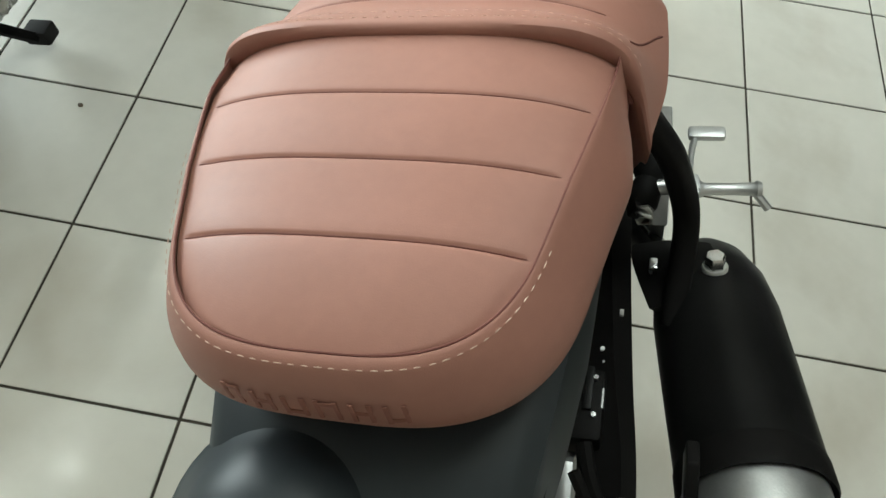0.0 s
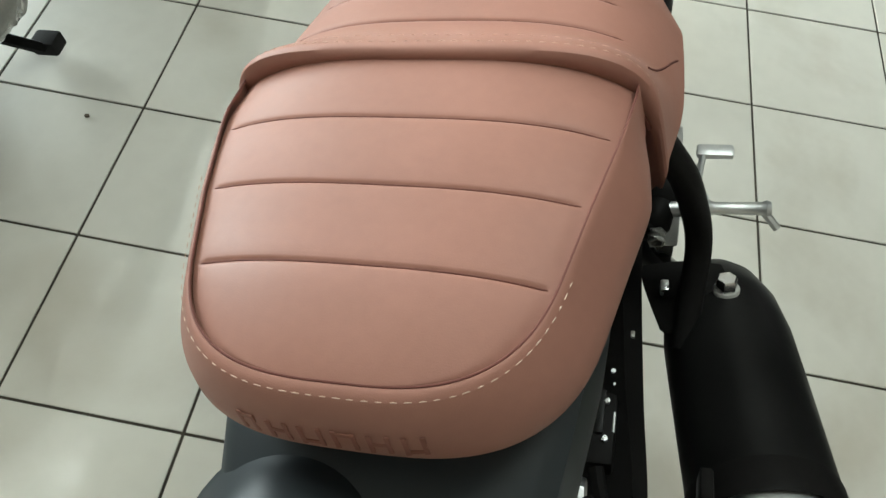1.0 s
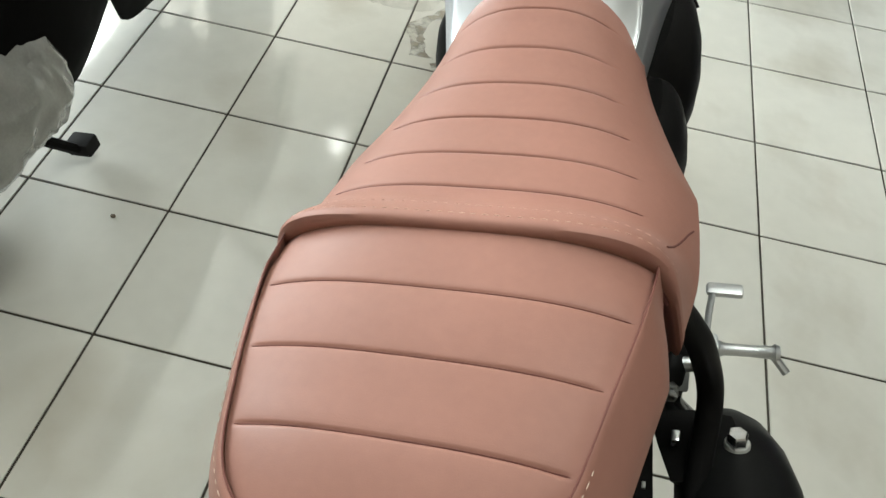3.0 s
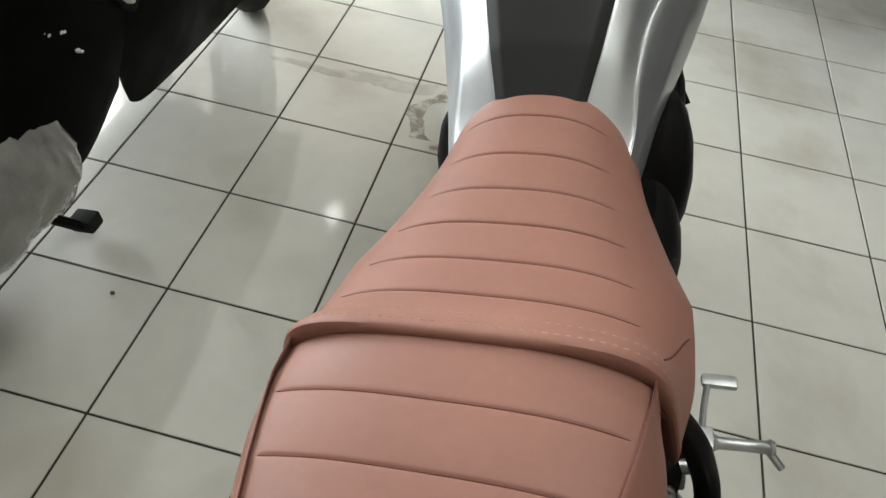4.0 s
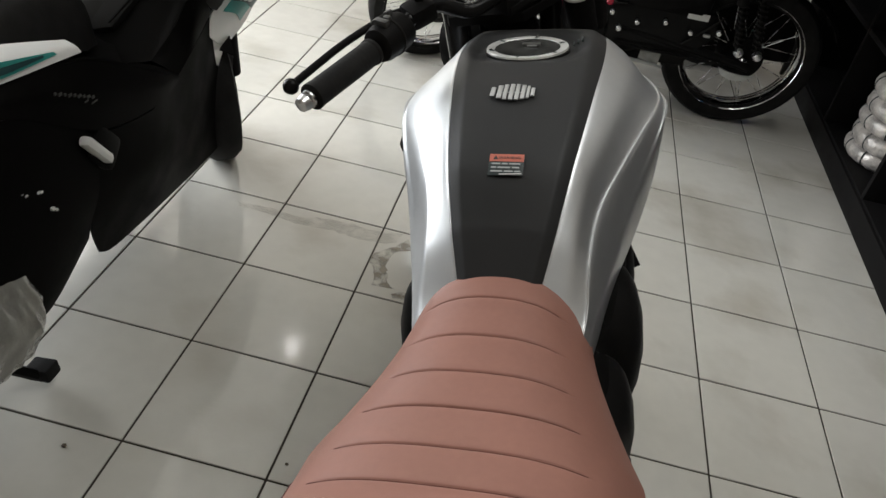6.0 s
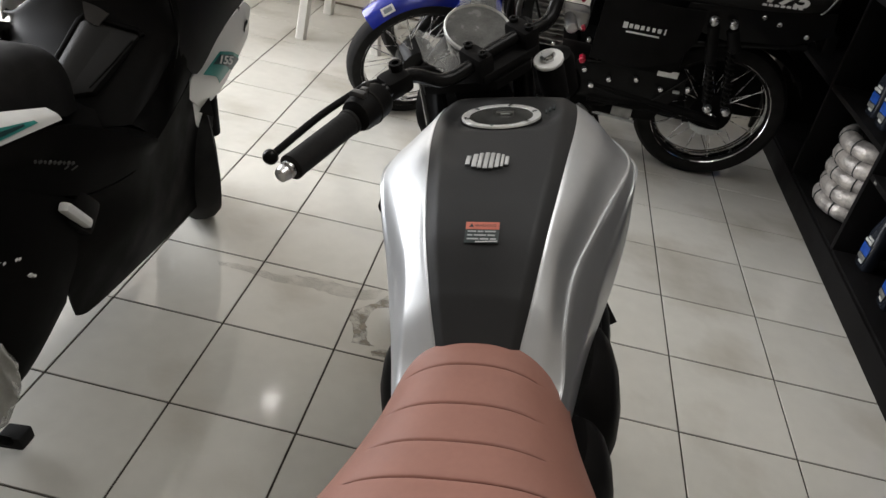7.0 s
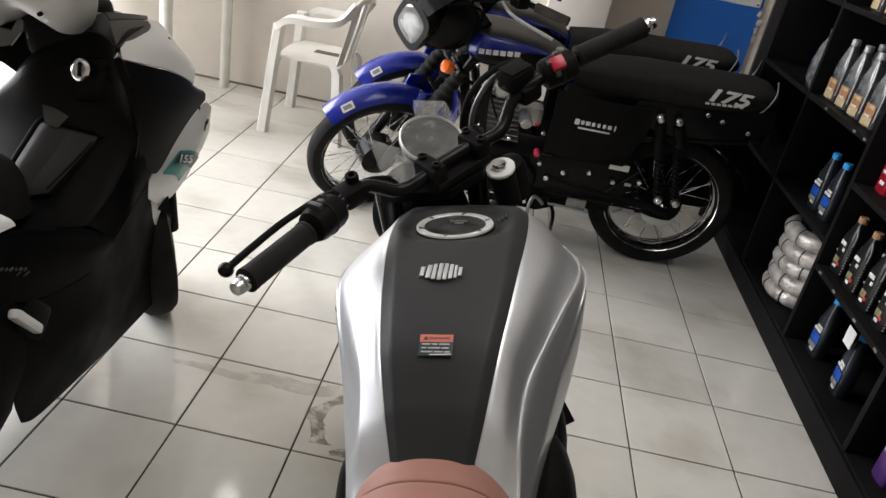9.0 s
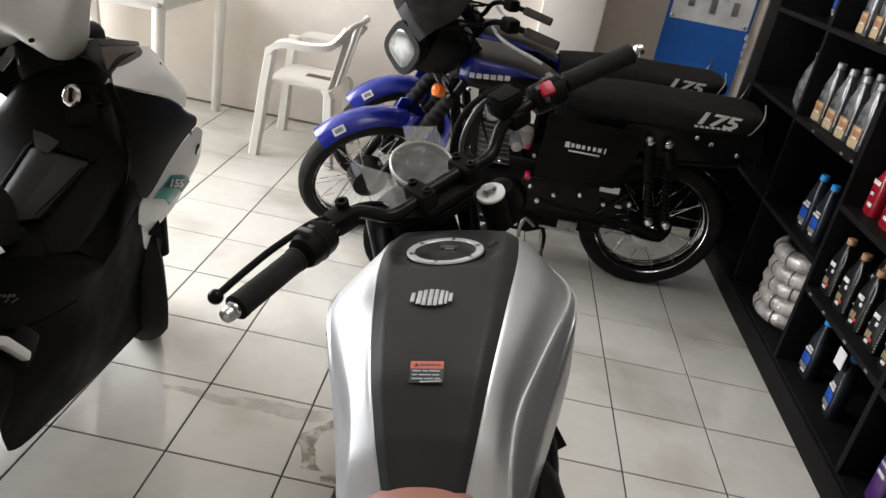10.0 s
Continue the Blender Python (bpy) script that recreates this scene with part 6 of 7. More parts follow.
    p("gear_lever", tube(spline([(-0.15, 0.02, 0.26), (-0.17, 0.10, 0.27), (-0.18, 0.18, 0.25), (-0.23, 0.19, 0.25)], 4), 0.007, 8), CHROME)
    p("shock_stay", tube(spline([(-0.132, -0.385, 0.345), (-0.134, -0.45, 0.415), (-0.130, -0.504, 0.476)], 4), 0.0035, 8), GREYP)
    p("stay_clip", box((-0.134, -0.462, 0.398), (0.010, 0.026, 0.012), 0.003), ALU)
    p("brake_pedal_rod", rod((-0.135, -0.176, 0.250), (-0.135, -0.345, 0.240), 0.006, 8, 0.001), ALU, "bare metal brake rod")
    p("rod_shield", box((-0.128, -0.287, 0.266), (0.008, 0.080, 0.048), 0.004), FIN, "dull grey metal shield")
    p("centre_stand", tube(spline([(-0.13, -0.17, 0.27), (-0.135, -0.208, 0.206), (-0.135, -0.214, 0.120), (-0.125, -0.23, 0.075)], 4), 0.008, 8), BLACK, "folded black centre stand")
    p("stand_spring", tube([(-0.145 + 0.006 * math.cos(k * 1.1), -0.185 - 0.03 * k / 60 + 0.006 * math.sin(k * 1.1), 0.235 - 0.11 * k / 60) for k in range(61)], 0.0016, 5), FIN)
    p("pedal_arm", tube(spline([(-0.14, -0.155, 0.245), (-0.15, -0.115, 0.275), (-0.155, -0.100, 0.235), (-0.15, -0.104, 0.190)], 4), 0.008, 8), FIN)
    p("lower_guard", prism([(0.16, 0.20), (-0.14, 0.19), (-0.22, 0.235), (-0.42, 0.245), (-0.44, 0.31), (0.10, 0.32)], -0.085, -0.105, 0.006), BLACK, "black lower engine guard")
    p("chain_guard", prism([(-0.64 + 0.215 * math.cos(radians(a)), 0.298 + 0.215 * math.sin(radians(a))) for a in range(-14, 200, 12)], 0.068, 0.080, 0.003), BLACK, "black chain guard beside the wheel")
    p("brake_plate", prism([(-0.545, 0.292), (-0.565, 0.262), (-0.605, 0.246), (-0.655, 0.252), (-0.690, 0.282), (-0.640, 0.272), (-0.590, 0.276)], -0.136, -0.142, 0.002), ALU, "bare metal brake plate by the axle")
    p("axle_nut", lathe([(0.020, 0), (0.020, 0.012), (0.012, 0.020), (0.0, 0.021)], axis((-0.075, -0.64, 0.298), (-0.15, -0.64, 0.298)), 12), CHROME)
    p("torque_arm", box((-0.10, -0.58, 0.275), (0.008, 0.10, 0.016), 0.003), BLACK)
    p("spark_lead", tube(spline([(-0.05, 0.16, 0.68), (-0.11, 0.13, 0.62), (-0.09, 0.10, 0.55)], 5), 0.005, 8), BLACK)
    p("inlet", rod((-0.02, 0.0, 0.57), (-0.10, -0.02, 0.55), 0.024, 14, 0.004), ALU)
    for k in range(5):
        p("small_bolt", rod((-0.13, -0.10 - 0.10 * k, 0.42 - 0.02 * (k % 2)), (-0.152, -0.10 - 0.10 * k, 0.42 - 0.02 * (k % 2)), 0.009, 8, 0.002), STEEL)
    for k, pts in enumerate((((-0.16, 0.22, 1.00), (-0.12, 0.34, 0.94), (-0.10, 0.30, 0.72), (-0.06, 0.12, 0.62)), ((-0.18, 0.20, 1.01), (-0.15, 0.36, 0.98), (-0.08, 0.34, 0.77), (-0.05, 0.20, 0.64)))):
        p("control_cable", tube(spline(pts, 6), 0.005, 8), BLACK)
    return t


near_bike = street_bike(pose(0.73, 2.495, 0, 0, -6.5, 92.3), "black and blue street motorcycle with spoked wheels on its stand")
far_bike = copy_thing(near_bike, pose(0.72, 3.09, 0, 0, -6.5, 92.3))
far_bike["label"] = "black and blue street motorcycle parked by the wall behind its twin"

# ---- black shelf along the wall ----
shelf = thing("shelf_unit", pose(1.80, 0, 0), "black wooden shop shelves full of oil and polish bottles", "shelf")
S_Y = [0.04, 0.65, 1.28, 1.895, 2.52, 3.16]
part("end_board", box((0.175, 3.205, 1.0), (0.42, 0.024, 2.0), 0.003), mat("charcoal_board", (0.030, 0.028, 0.026), 0.6, 0, 0.2, 5, 0.1, 150), shelf, "dull charcoal end board")
part("plinth", box((0.20, 1.60, 0.045), (0.42, 3.16, 0.09), 0.004), SHELFM, shelf)
part("back_board", box((0.395, 1.60, 1.05), (0.012, 3.12, 2.0)), SHELFM, shelf)
for y in S_Y:
    part("divider", box((0.19, y, 1.06), (0.38, 0.024, 1.94), 0.002), SHELFM, shelf)
LEVELS = {0: (0.10, 0.40, 0.70, 1.18, 1.55), 1: (0.10, 0.40, 0.70, 1.18, 1.55), 2: (0.10, 0.40, 0.70, 1.18, 1.55), 3: (0.10, 0.485, 0.84, 1.18, 1.55), 4: (0.10, 0.485, 0.84, 1.18, 1.55)}
for k in range(5):
    for z in LEVELS[k]:
        part("shelf_board", box((0.19, (S_Y[k] + S_Y[k + 1]) / 2, z - 0.010), (0.38, S_Y[k + 1] - S_Y[k] - 0.026, 0.020), 0.002), SHELFM, shelf)

PATCHES = {n: mat("print_" + n, c, 0.4, 0, 0.3, 60) for n, c in dict(white=(0.55, 0.55, 0.52), blue=(0.012, 0.07, 0.36), grey=(0.16, 0.16, 0.15), amber=(0.30, 0.15, 0.07), cream=(0.42, 0.33, 0.19), olive=(0.20, 0.17, 0.09), red=(0.45, 0.02, 0.03)).items()}
BOTTLES = {  # body, cap, label words, prints: across, height, width, tall, colour
    "blue": (mat("dark_bottle", (0.018, 0.021, 0.028), 0.25), mat("sky_cap", (0.02, 0.28, 0.66), 0.35), "dark oil bottle with a blue cap and blue label",
             ((0, 0.30, 1.4, 0.16, "blue"), (0.1, 0.43, 1.2, 0.05, "white"), (-0.1, 0.49, 0.9, 0.04, "white"), (0, 0.17, 1.3, 0.08, "grey"), (-0.2, 0.11, 0.7, 0.04, "white"))),
    "clear": (mat("milky_bottle", (0.10, 0.105, 0.11), 0.15, 0, 0.8, 30, coat=0.6), mat("silver_cap", (0.42, 0.42, 0.42), 0.3, 0.4), "pale bottle with an amber and cream label",
              ((0, 0.24, 1.5, 0.20, "amber"), (0, 0.30, 1.1, 0.05, "cream"), (0, 0.09, 1.5, 0.13, "cream"), (0.1, 0.17, 0.9, 0.03, "white"))),
    "oil": (mat("black_bottle", (0.010, 0.010, 0.010), 0.3, spec=0.3), mat("copper_cap", (0.40, 0.23, 0.13), 0.4), "black engine oil bottle with a copper cap",
            ((0.15, 0.52, 0.8, 0.07, "white"), (-0.2, 0.42, 0.35, 0.06, "white"), (0.2, 0.22, 0.7, 0.11, "olive"), (-0.25, 0.17, 0.4, 0.05, "red"), (0.1, 0.12, 0.5, 0.05, "white"), (0.6, 0.36, 0.2, 0.03, "grey"))),
    "red": (mat("red_bottle", (0.24, 0.006, 0.016), 0.3), mat("dark_cap", (0.03, 0.03, 0.03), 0.4), "red plastic polish bottle with dark cap",
            ((0, 0.62, 1.2, 0.08, "white"), (0.1, 0.40, 0.5, 0.06, "white"), (-0.2, 0.20, 0.8, 0.07, "white"))),
    "purple": (mat("purple_bottle", (0.07, 0.025, 0.13), 0.3), mat("black_cap", (0.02, 0.02, 0.02), 0.4), "purple plastic bottle with black cap",
               ((0, 0.42, 1.0, 0.05, "white"), (0.1, 0.55, 0.8, 0.04, "white"))),
}
made = {}


def bottle(kind, x, y, z, h=0.235, turn=0.0):
    m = pose(x, y, z, 0, 0, turn)
    key = (kind, h)
    if key in made:
        return copy_thing(made[key], m)
    body, cap, text, prints = BOTTLES[kind]
    t = thing("bottle", m, text, "bottle", kind + " bottles")
    w, d = 0.038, 0.026

    def ring(sx, sy, q, oy=0.0):
        return [(sx * math.copysign(abs(math.cos(a)) ** 0.55, math.cos(a)), oy + sy * math.copysign(abs(math.sin(a)) ** 0.55, math.sin(a)), q) for a in (2 * math.pi * k / 20 for k in range(20))]

    part("bottle_body", loft([ring(d * 0.9, w * 0.93, 0), ring(d, w, 0.006), ring(d, w, h * 0.54), ring(d * 0.95, w * 0.88, h * 0.63), ring(d * 0.75, w * 0.60, h * 0.76), ring(0.0145, 0.016, h * 0.87), ring(0.013, 0.013, h * 0.91)]), body, t)
    part("bottle_cap", lathe([(0.0145, h * 0.90), (0.0155, h * 0.905), (0.0155, h * 0.99), (0.013, h)], None, 16), cap, t)
    if kind == "clear":
        part("grip_seam", tube(spline([(-d * 0.7, -w * 0.86, h * 0.10), (-d * 0.7, -w * 0.90, h * 0.50), (-d * 0.5, -w * 0.62, h * 0.72), (-0.010, -0.012, h * 0.86)], 5), 0.0035, 6), cap, t)
    if kind == "oil":
        for k in range(11):
            part("level_mark", box((-d * 0.8, -w * 0.97, h * (0.06 + 0.048 * k)), (0.006, 0.006, 0.005), 0.001), PATCHES["grey"], t)
        part("strap", tube(spline([(-d * 0.8, -w * 0.99, h * 0.56), (-d * 0.6, -w * 0.8, h * 0.70), (-0.012, -0.012, h * 0.84)], 4), 0.003, 6), PATCHES["grey"], t)
    for k, (a, q, pw, ph, colour) in enumerate(prints):
        part("label_print", box((-d - 0.0004 * k, a * w, h * q), (0.003, w * pw, h * ph), 0.0008), PATCHES[colour], t)
    made[key] = t
    return t


for k in range(4):
    bottle("clear", 1.865, 2.435 - 0.122 * k, 0.841, 0.228, 8)
    bottle("clear", 1.965, 2.44 - 0.12 * k, 0.841, 0.228, -4)
for k in range(2):
    bottle("blue", 1.865, 2.10 + 0.11 * k, 0.486, 0.215, 5)
bottle("blue", 1.96, 2.10, 0.486, 0.215, -6)
for k in range(5):
    bottle("oil", 1.86, 1.835 - 0.118 * k, 0.401, 0.206, 6)
for k in range(3):
    bottle("oil", 1.97, 1.78 - 0.12 * k, 0.401, 0.206, -5)
bottle("blue", 1.885, 1.80, 0.101, 0.225, 4)
bottle("blue", 1.885, 1.575, 0.101, 0.225, -5)
for k in range(3):
    bottle("red", 1.875, 1.82 - 0.12 * k, 0.701, 0.17)
for k in range(5):
    bottle("clear", 1.87, 2.36 - 0.12 * k, 1.181, 0.228)
    bottle("blue", 1.95, 2.86 - 0.11 * k, 1.181, 0.215)
    bottle("purple", 1.87, 1.17 - 0.10 * k, 0.101, 0.225)
    bottle("oil", 1.87, 1.17 - 0.115 * k, 0.401, 0.206)
tag = tagged(part("paper_tag", box((1.846, 1.585, 0.300), (0.003, 0.055, 0.06), 0.001, None), PALE), "small white paper tag on a bottle", "tag")
# price bits along the board edges
for y, z in ((2.30, 0.834), (2.02, 0.834), (1.93, 0.834), (1.70, 0.394), (1.52, 0.394), (1.36, 0.394), (1.83, 0.394)):
    tagged(part("price_scrap", box((1.7985, y, z - 0.004), (0.002, 0.020, 0.008), 0.0004), PATCHES["grey"]), "torn scrap of a price label on the shelf edge", "label", "price scraps")
# inner tubes wrapped in silver film
tubes_m = Matrix.Translation((1.972, 2.215, 0.10))
for k in range(5):
    bmk = bmesh.new()
    R, r = 0.132 + 0.008 * (k % 2), 0.036
    ringset = []
    for a in range(80):
        ta = 2 * math.pi * a / 80
        rr = r * (0.95 + 0.06 * abs(math.sin(ta * 5 + k)) ** 0.5 + 0.09 * noise.noise((ta * 8, k, 0)))
        ringset.append([((R + rr * math.cos(b)) * math.cos(ta), (R + rr * math.cos(b)) * math.sin(ta), rr * math.sin(b)) for b in (2 * math.pi * q / 14 for q in range(14))])
    loft(ringset, True, False, True, bmk)
    ob = part("inner_tube", bmk, FOIL)
    ob.matrix_world = tubes_m @ Matrix.Translation((0.008 * (k % 2), 0.012 * ((k + 1) % 2), 0.037 + 0.059 * k))
    for q in range(10):
        ta = (math.pi * (q + 0.0) - k) / 5
        band = tube([((R + r * 0.97 * math.cos(b)) * math.cos(ta), (R + r * 0.97 * math.cos(b)) * math.sin(ta), r * 0.97 * math.sin(b)) for b in (2 * math.pi * j / 16 for j in range(16))], 0.0025, 6, True)
        part("tape_band", band, LABELDARK, ob)
    tagged(ob, "inner tube wrapped in wrinkled silver film, in a stack", "tube", "stack of wrapped tubes")
# plastic bag hanging in the shelf
bag = []
for z, a, b in ((0.0, 0.03, 0.02), (0.03, 0.06, 0.035), (0.10, 0.062, 0.035), (0.16, 0.045, 0.025), (0.20, 0.015, 0.01), (0.23, 0.022, 0.014)):
    bag.append([(b * math.cos(t), a * math.sin(t) * (1 + 0.12 * math.sin(5 * t)), z) for t in (2 * math.pi * k / 20 for k in range(20))])
bg_ob = part("plastic_bag", loft(bag), BOTTLES["clear"][0])
bg_ob.matrix_world = Matrix.Translation((1.842, 2.615, 0.841))
tagged(bg_ob, "small knotted clear plastic bag on the shelf", "bag")

# ---- board on the wall ----
board = thing("notice_board", pose(1.69, WALL_Y + 0.112, 0), "blue notice board with a pale printed sheet", "board")
part("board_panel", box((0, 0, 0.98), (0.46, 0.014, 0.86), 0.003), POSTERB, board)
part("printed_sheet", box((0, -0.010, 1.19), (0.43, 0.004, 0.42), 0.001), PAPER, board)
for k in range(5):
    part("sheet_mark", box((-0.12 + 0.06 * k, -0.0135, 1.08 + 0.05 * (k % 2)), (0.035, 0.002, 0.05 + 0.02 * (k % 3)), 0.0005), WHITE if k % 2 else ALU, board)
for k, (x, z, w) in enumerate(((0.225, 0.95, 0.018), (0.235, 0.905, 0.024), (0.232, 0.862, 0.018), (0.240, 0.815, 0.026))):
    part("torn_tape", box((0, 0, 0), (w, 0.003, 0.030), 0.001, pose(x, -0.009, z, 0, 20 - 15 * k, 8 * k)), PALE, board)
for sx in (-1, 1):
    part("board_screw", lathe([(0.009, 0), (0.009, 0.004), (0.005, 0.007), (0, 0.007)], axis((sx * 0.20, -0.012, 0.995), (sx * 0.20, -0.05, 0.995)), 12), CHROME, board)


# ---- white resin chairs and table ----
def resin_chair(m, label):
    c = thing("resin_chair", m, label, "chair", "white resin chairs")
    seat = [[(x, y, 0.42 + 0.012 * math.cos(x * 9) - 0.02 * (y < -0.15) + 0.012 * (abs(x) > 0.2)) for x in np.linspace(-0.23, 0.23, 9)] for y in np.linspace(0.22, -0.21, 8)]
    part("seat", panel(seat, 0.010), CHAIRM, c)
    part("seat_slot", prism([(0.02, 0.4415), (0.02, 0.4435), (-0.165, 0.4435), (-0.165, 0.4415)], -0.035, 0.035, 0.0), mat("brown_slot", (0.10, 0.075, 0.05), 0.7), c)
    back = [[(x * w, -0.20 - d - 0.05 * (1 - (x / 1.0) ** 2) * 0.8, z) for x in np.linspace(-1, 1, 9)] for w, d, z in ((0.205, 0.0, 0.43), (0.215, 0.03, 0.54), (0.23, 0.065, 0.66), (0.225, 0.085, 0.74), (0.19, 0.095, 0.785))]
    for k in range(4):
        col = [[row[2 * k], row[2 * k + 1], row[min(2 * k + 2, 8)]] if k else [row[0], row[1], row[2]] for row in back]
        part("back_slat", panel([[Vector(a) * 0.5 + Vector(b) * 0.5 if q else Vector(a) * 0.88 + Vector(b) * 0.12 for q, (a, b) in enumerate(((r[0], r[1]), (r[0], r[2]), (r[1], r[2])))] for r in col], 0.008), CHAIRM, c)
    part("back_rail", tube(spline([(-0.225, -0.25, 0.70), (-0.20, -0.305, 0.775), (-0.10, -0.345, 0.795), (0, -0.35, 0.80), (0.10, -0.345, 0.795), (0.20, -0.305, 0.775), (0.225, -0.25, 0.70)], 5), 0.017, 10), CHAIRM, c)
    for s in (-1, 1):
        part("armrest", panel([[(s * 0.215, 0.21, 0.575), (s * 0.235, 0.12, 0.635), (s * 0.235, -0.05, 0.64), (s * 0.220, -0.20, 0.665), (s * 0.185, -0.29, 0.76)], [(s * 0.270, 0.22, 0.57), (s * 0.295, 0.12, 0.628), (s * 0.295, -0.05, 0.633), (s * 0.270, -0.22, 0.66), (s * 0.225, -0.31, 0.75)]], 0.034, k=4), CHAIRM, c)
        for y0, y1 in ((0.205, 0.255), (-0.20, -0.285)):
            leg = [[(s * (0.215 + a * t_ + 0.045 * f), y0 + (y1 - y0) * f + b, z) for a, b in ((-0.034, -0.014), (-0.030, 0.036), (0.0, 0.050), (0.028, 0.034), (0.032, -0.014), (0.0, -0.034))] for f, z, t_ in ((0.0, 0.60 if y0 > 0 else 0.43, 0.9), (0.35, 0.40, 1.0), (0.7, 0.18, 0.8), (1.0, 0.0, 0.62))]
            part("leg", loft(leg), CHAIRM, c)
    part("apron", panel([[(-0.22, 0.215, 0.425), (0, 0.232, 0.428), (0.22, 0.215, 0.425)], [(-0.215, 0.222, 0.375), (0, 0.240, 0.390), (0.215, 0.222, 0.375)]], 0.008, k=3), CHAIRM, c)
    return c


chair = resin_chair(pose(-0.335, 3.33, 0, 0, 0, 90) @ Matrix.Diagonal((0.92, 0.72, 0.91, 1)), "white resin armchair standing before the cream wall")
copy_thing(chair, pose(-1.72, 3.35, 0, 0, 0, -70))
table = thing("resin_table", pose(-1.335, 3.28, 0), "white resin table against the cream wall", "table")
part("tabletop", box((0, 0, 0.715), (0.86, 0.86, 0.022), 0.010), CHAIRM, table)
for s in (-1, 1):
    part("apron", box((s * 0.40, 0, 0.685), (0.014, 0.78, 0.045), 0.004), CHAIRM, table)
    part("apron", box((0, s * 0.40, 0.685), (0.78, 0.014, 0.045), 0.004), CHAIRM, table)
    for q in (-1, 1):
        part("leg", lathe([(0.024, 0.0), (0.026, 0.01), (0.030, 0.68)], Matrix.Translation((s * 0.385, q * 0.385, 0.0)), 14), CHAIRM, table)

# ---- dirt on the tiles ----
def stain_material(name, colour, level, scale):
    m = mat(name, colour, 0.45, 0, 0.3, 40)
    n, l = m.node_tree.nodes, m.node_tree.links
    co, big = n.new("ShaderNodeTexCoord"), n.new("ShaderNodeTexNoise")
    big.inputs["Scale"].default_value, big.inputs["Detail"].default_value, big.inputs["Roughness"].default_value = scale, 6, 0.65
    l.new(co.outputs["Object"], big.inputs["Vector"])
    rng = n.new("ShaderNodeMapRange")
    rng.inputs[1].default_value, rng.inputs[2].default_value, rng.inputs[4].default_value = 0.34, 0.56, level
    l.new(big.outputs[0], rng.inputs[0])
    l.new(rng.outputs[0], n["Principled BSDF"].inputs["Alpha"])
    return m


STAINM = mat("brown_crumb", (0.10, 0.075, 0.05), 0.6)
STAIN = stain_material("dried_spill", (0.34, 0.29, 0.22), 0.55, 30)
SMEAR = stain_material("faint_smear", (0.36, 0.31, 0.24), 0.22, 14)
SPILLS = [
    ([(0.380, 1.175), (0.352, 1.125), (0.318, 1.086), (0.296, 1.050), (0.316, 1.013), (0.330, 0.983), (0.337, 0.940)], [(0.400, 1.125), (0.362, 1.100), (0.352, 1.066), (0.351, 1.025), (0.366, 0.992), (0.370, 0.966), (0.398, 0.944)], STAIN),
    ([(0.392, 0.924), (0.420, 0.940), (0.470, 0.942)], [(0.400, 0.908), (0.425, 0.912), (0.470, 0.910)], STAIN),
    ([(-0.124, 1.150), (-0.030, 1.160), (0.060, 1.152), (0.124, 1.172), (0.194, 1.180), (0.280, 1.172), (0.360, 1.190)], [(-0.110, 1.132), (-0.030, 1.130), (0.060, 1.118), (0.136, 1.122), (0.208, 1.120), (0.290, 1.118), (0.350, 1.140)], SMEAR)]
for k, (edge_a, edge_b, m) in enumerate(SPILLS):
    la, lb = [spline([(x, y, 0.0034 + 0.0002 * k) for x, y in e], 8) for e in (edge_a, edge_b)]
    rows = []
    for i, (p, q) in enumerate(zip(la, lb)):
        ragged = [0.16 * noise.noise((p.x * 60, p.y * 60, f * 9 + k)) for f in (0, 1)]
        rows.append([p.lerp(q, f) for f in (ragged[0], 0.25, 0.5, 0.75, 1 + ragged[1])])
    bm = bmesh.new()
    grid = [[bm.verts.new(v) for v in row] for row in rows]
    for ra, rb in zip(grid, grid[1:]):
        for i in range(4):
            bm.faces.new((ra[i], ra[i + 1], rb[i + 1], rb[i]))
    bmesh.ops.recalc_face_normals(bm, faces=bm.faces[:])
    tagged(part("floor_stain", bm, m, smooth=False), "dried brown spill on the glossy tiles", "stain", "floor stains")
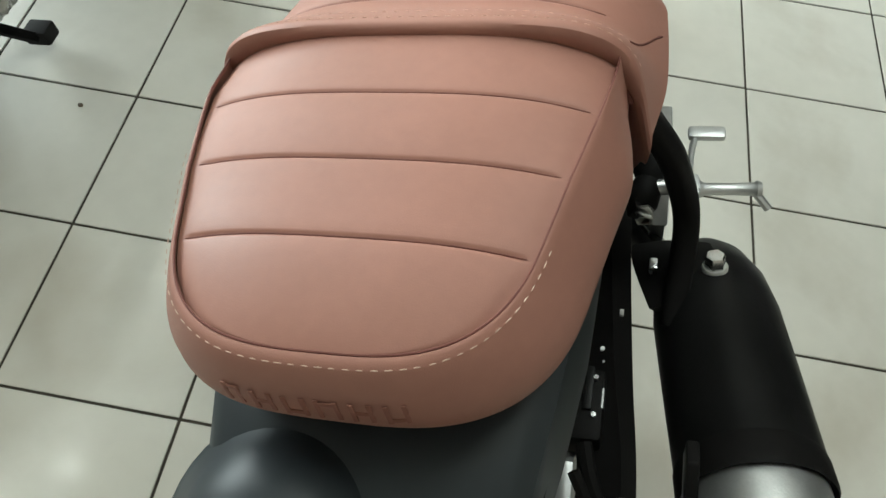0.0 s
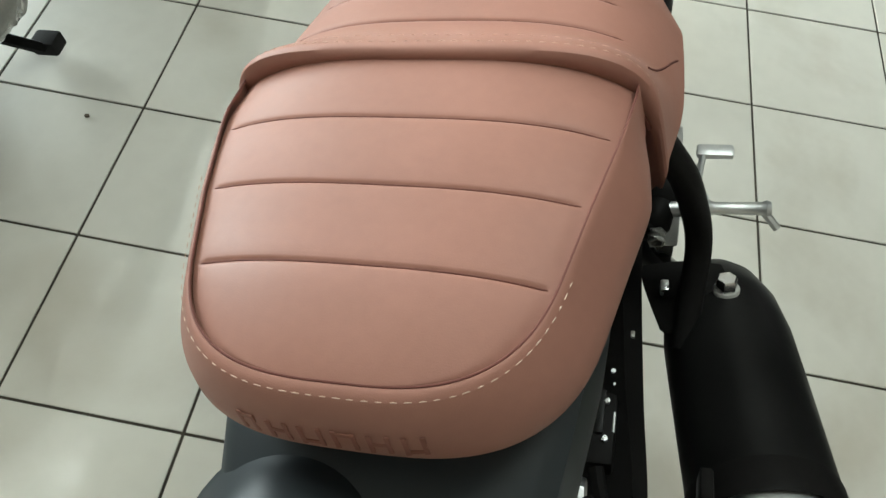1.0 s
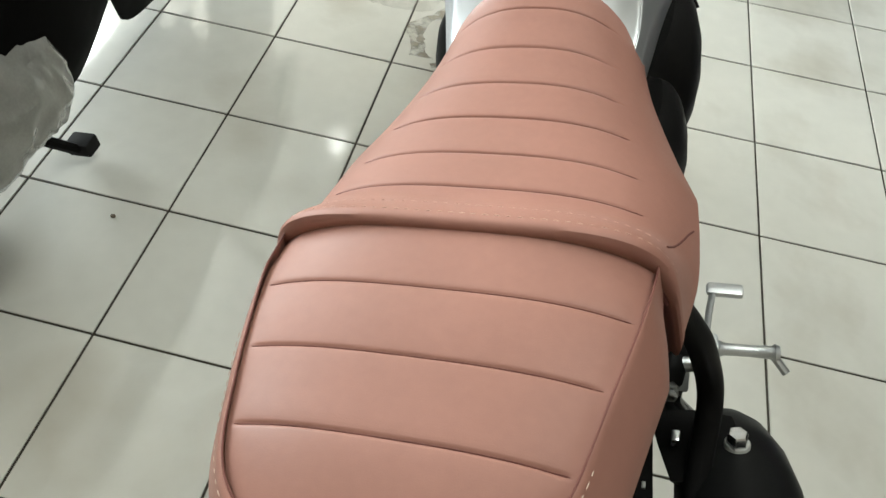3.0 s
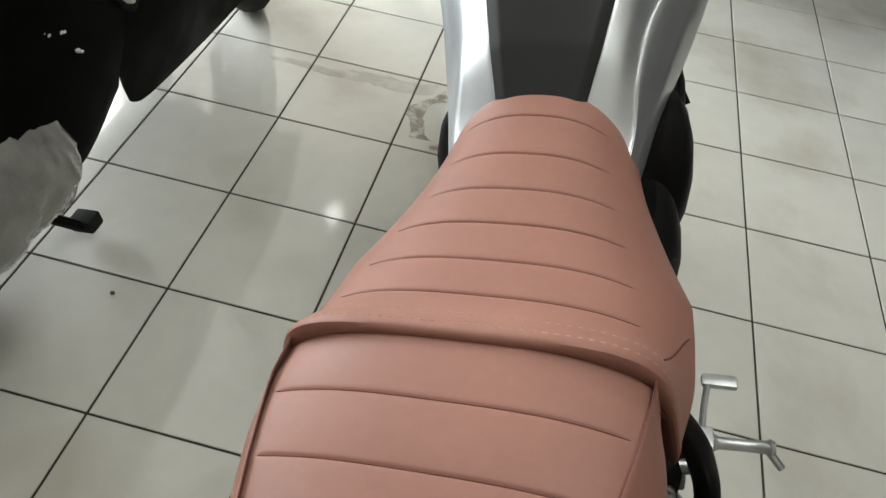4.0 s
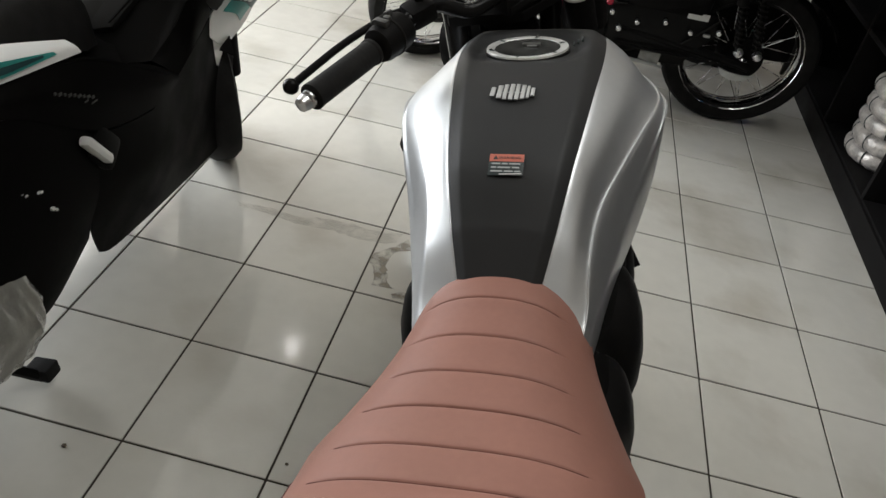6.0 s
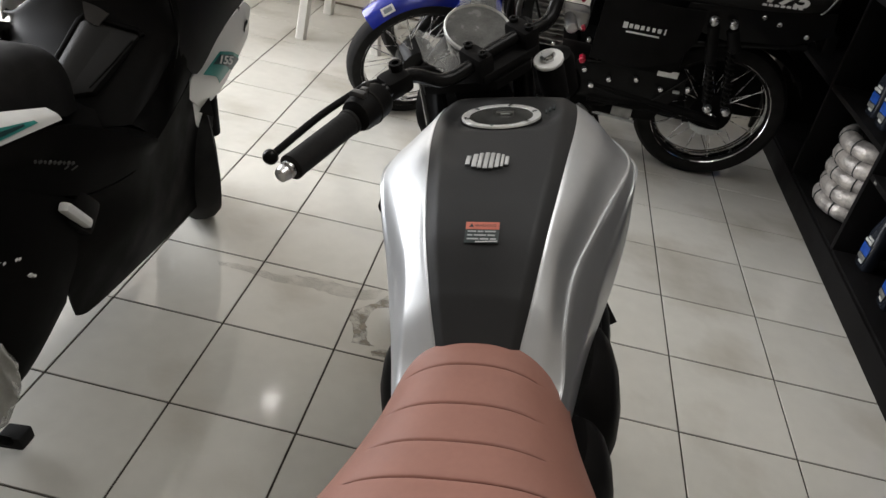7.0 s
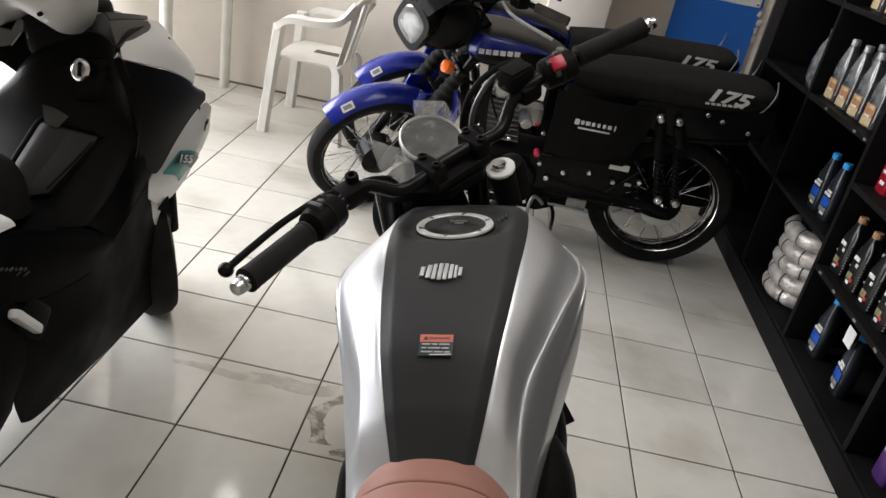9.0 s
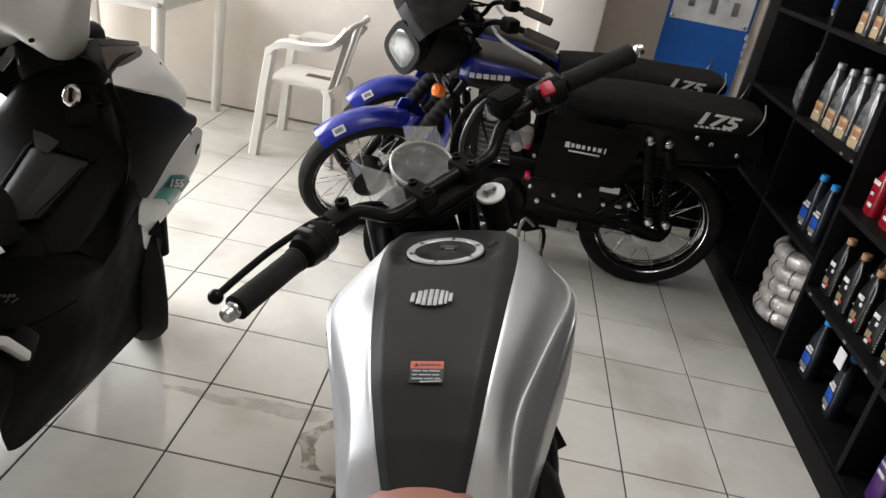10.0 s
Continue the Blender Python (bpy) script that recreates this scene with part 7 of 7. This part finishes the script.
for cx, cy, r in ((-0.093, 0.254, 0.006), (0.326, 0.344, 0.0045)):
    crumb = bmesh.new()
    bmesh.ops.create_icosphere(crumb, subdivisions=1, radius=r, matrix=Matrix.Translation((cx, cy, 0.005)) @ Matrix.Diagonal((1, 0.8, 0.6, 1)))
    tagged(part("crumb", crumb, STAINM), "small dark crumb lying on a floor tile", "crumb", "crumbs on the floor")

# ---- floor tiles, one by one ----
def tile_material():
    m = mat("glazed_white_tile", (0.66, 0.645, 0.585), 0.10, 0, 0.08, 1.5, 0.04, 40, stain=((0.37, 0.33, 0.255), 0.6, 2.6), rough_vary=0.05, spec=0.75)
    n, l = m.node_tree.nodes, m.node_tree.links
    info, hsv = n.new("ShaderNodeObjectInfo"), n.new("ShaderNodeHueSaturation")
    vr = n.new("ShaderNodeMapRange")
    vr.inputs[3].default_value, vr.inputs[4].default_value = 0.95, 1.04
    l.new(info.outputs["Random"], vr.inputs[0])
    l.new(vr.outputs[0], hsv.inputs["Value"])
    geo = n.new("ShaderNodeNewGeometry")
    for link in list(l):
        if link.from_node.bl_idname == "ShaderNodeTexCoord":
            l.new(geo.outputs["Position"], link.to_socket)
    b = n["Principled BSDF"]
    l.new(b.inputs["Base Color"].links[0].from_socket, hsv.inputs["Color"])
    l.new(hsv.outputs[0], b.inputs["Base Color"])
    return m


TILE = tile_material()
TS = 0.30
bmt = box((0, 0, -0.003), (TS - 0.0048, TS - 0.0048, 0.010), 0.0010, seg=1)
tile_mesh = bpy.data.meshes.new("tile")
bmt.to_mesh(tile_mesh)
bmt.free()
tile_mesh.materials.append(TILE)
rest = bmesh.new()
for i in range(-11, 8):
    for j in range(-9, 13):
        c = ((i + 0.5) * TS, (j + 0.5) * TS, 0.0)
        if c[0] < -3.05 or c[0] > 2.3:
            continue
        if -7 <= i <= 5 and -6 <= j:
            ob = new("tile", tile_mesh)
            ob.location = (c[0], c[1], random.uniform(-0.0004, 0.0))
            ob.parent = floor
        else:
            box((c[0], c[1], -0.003), (TS - 0.0042, TS - 0.0042, 0.010), bm=rest)
tagged(part("far_tiles", rest, TILE, floor, smooth=False), kind="stuff")
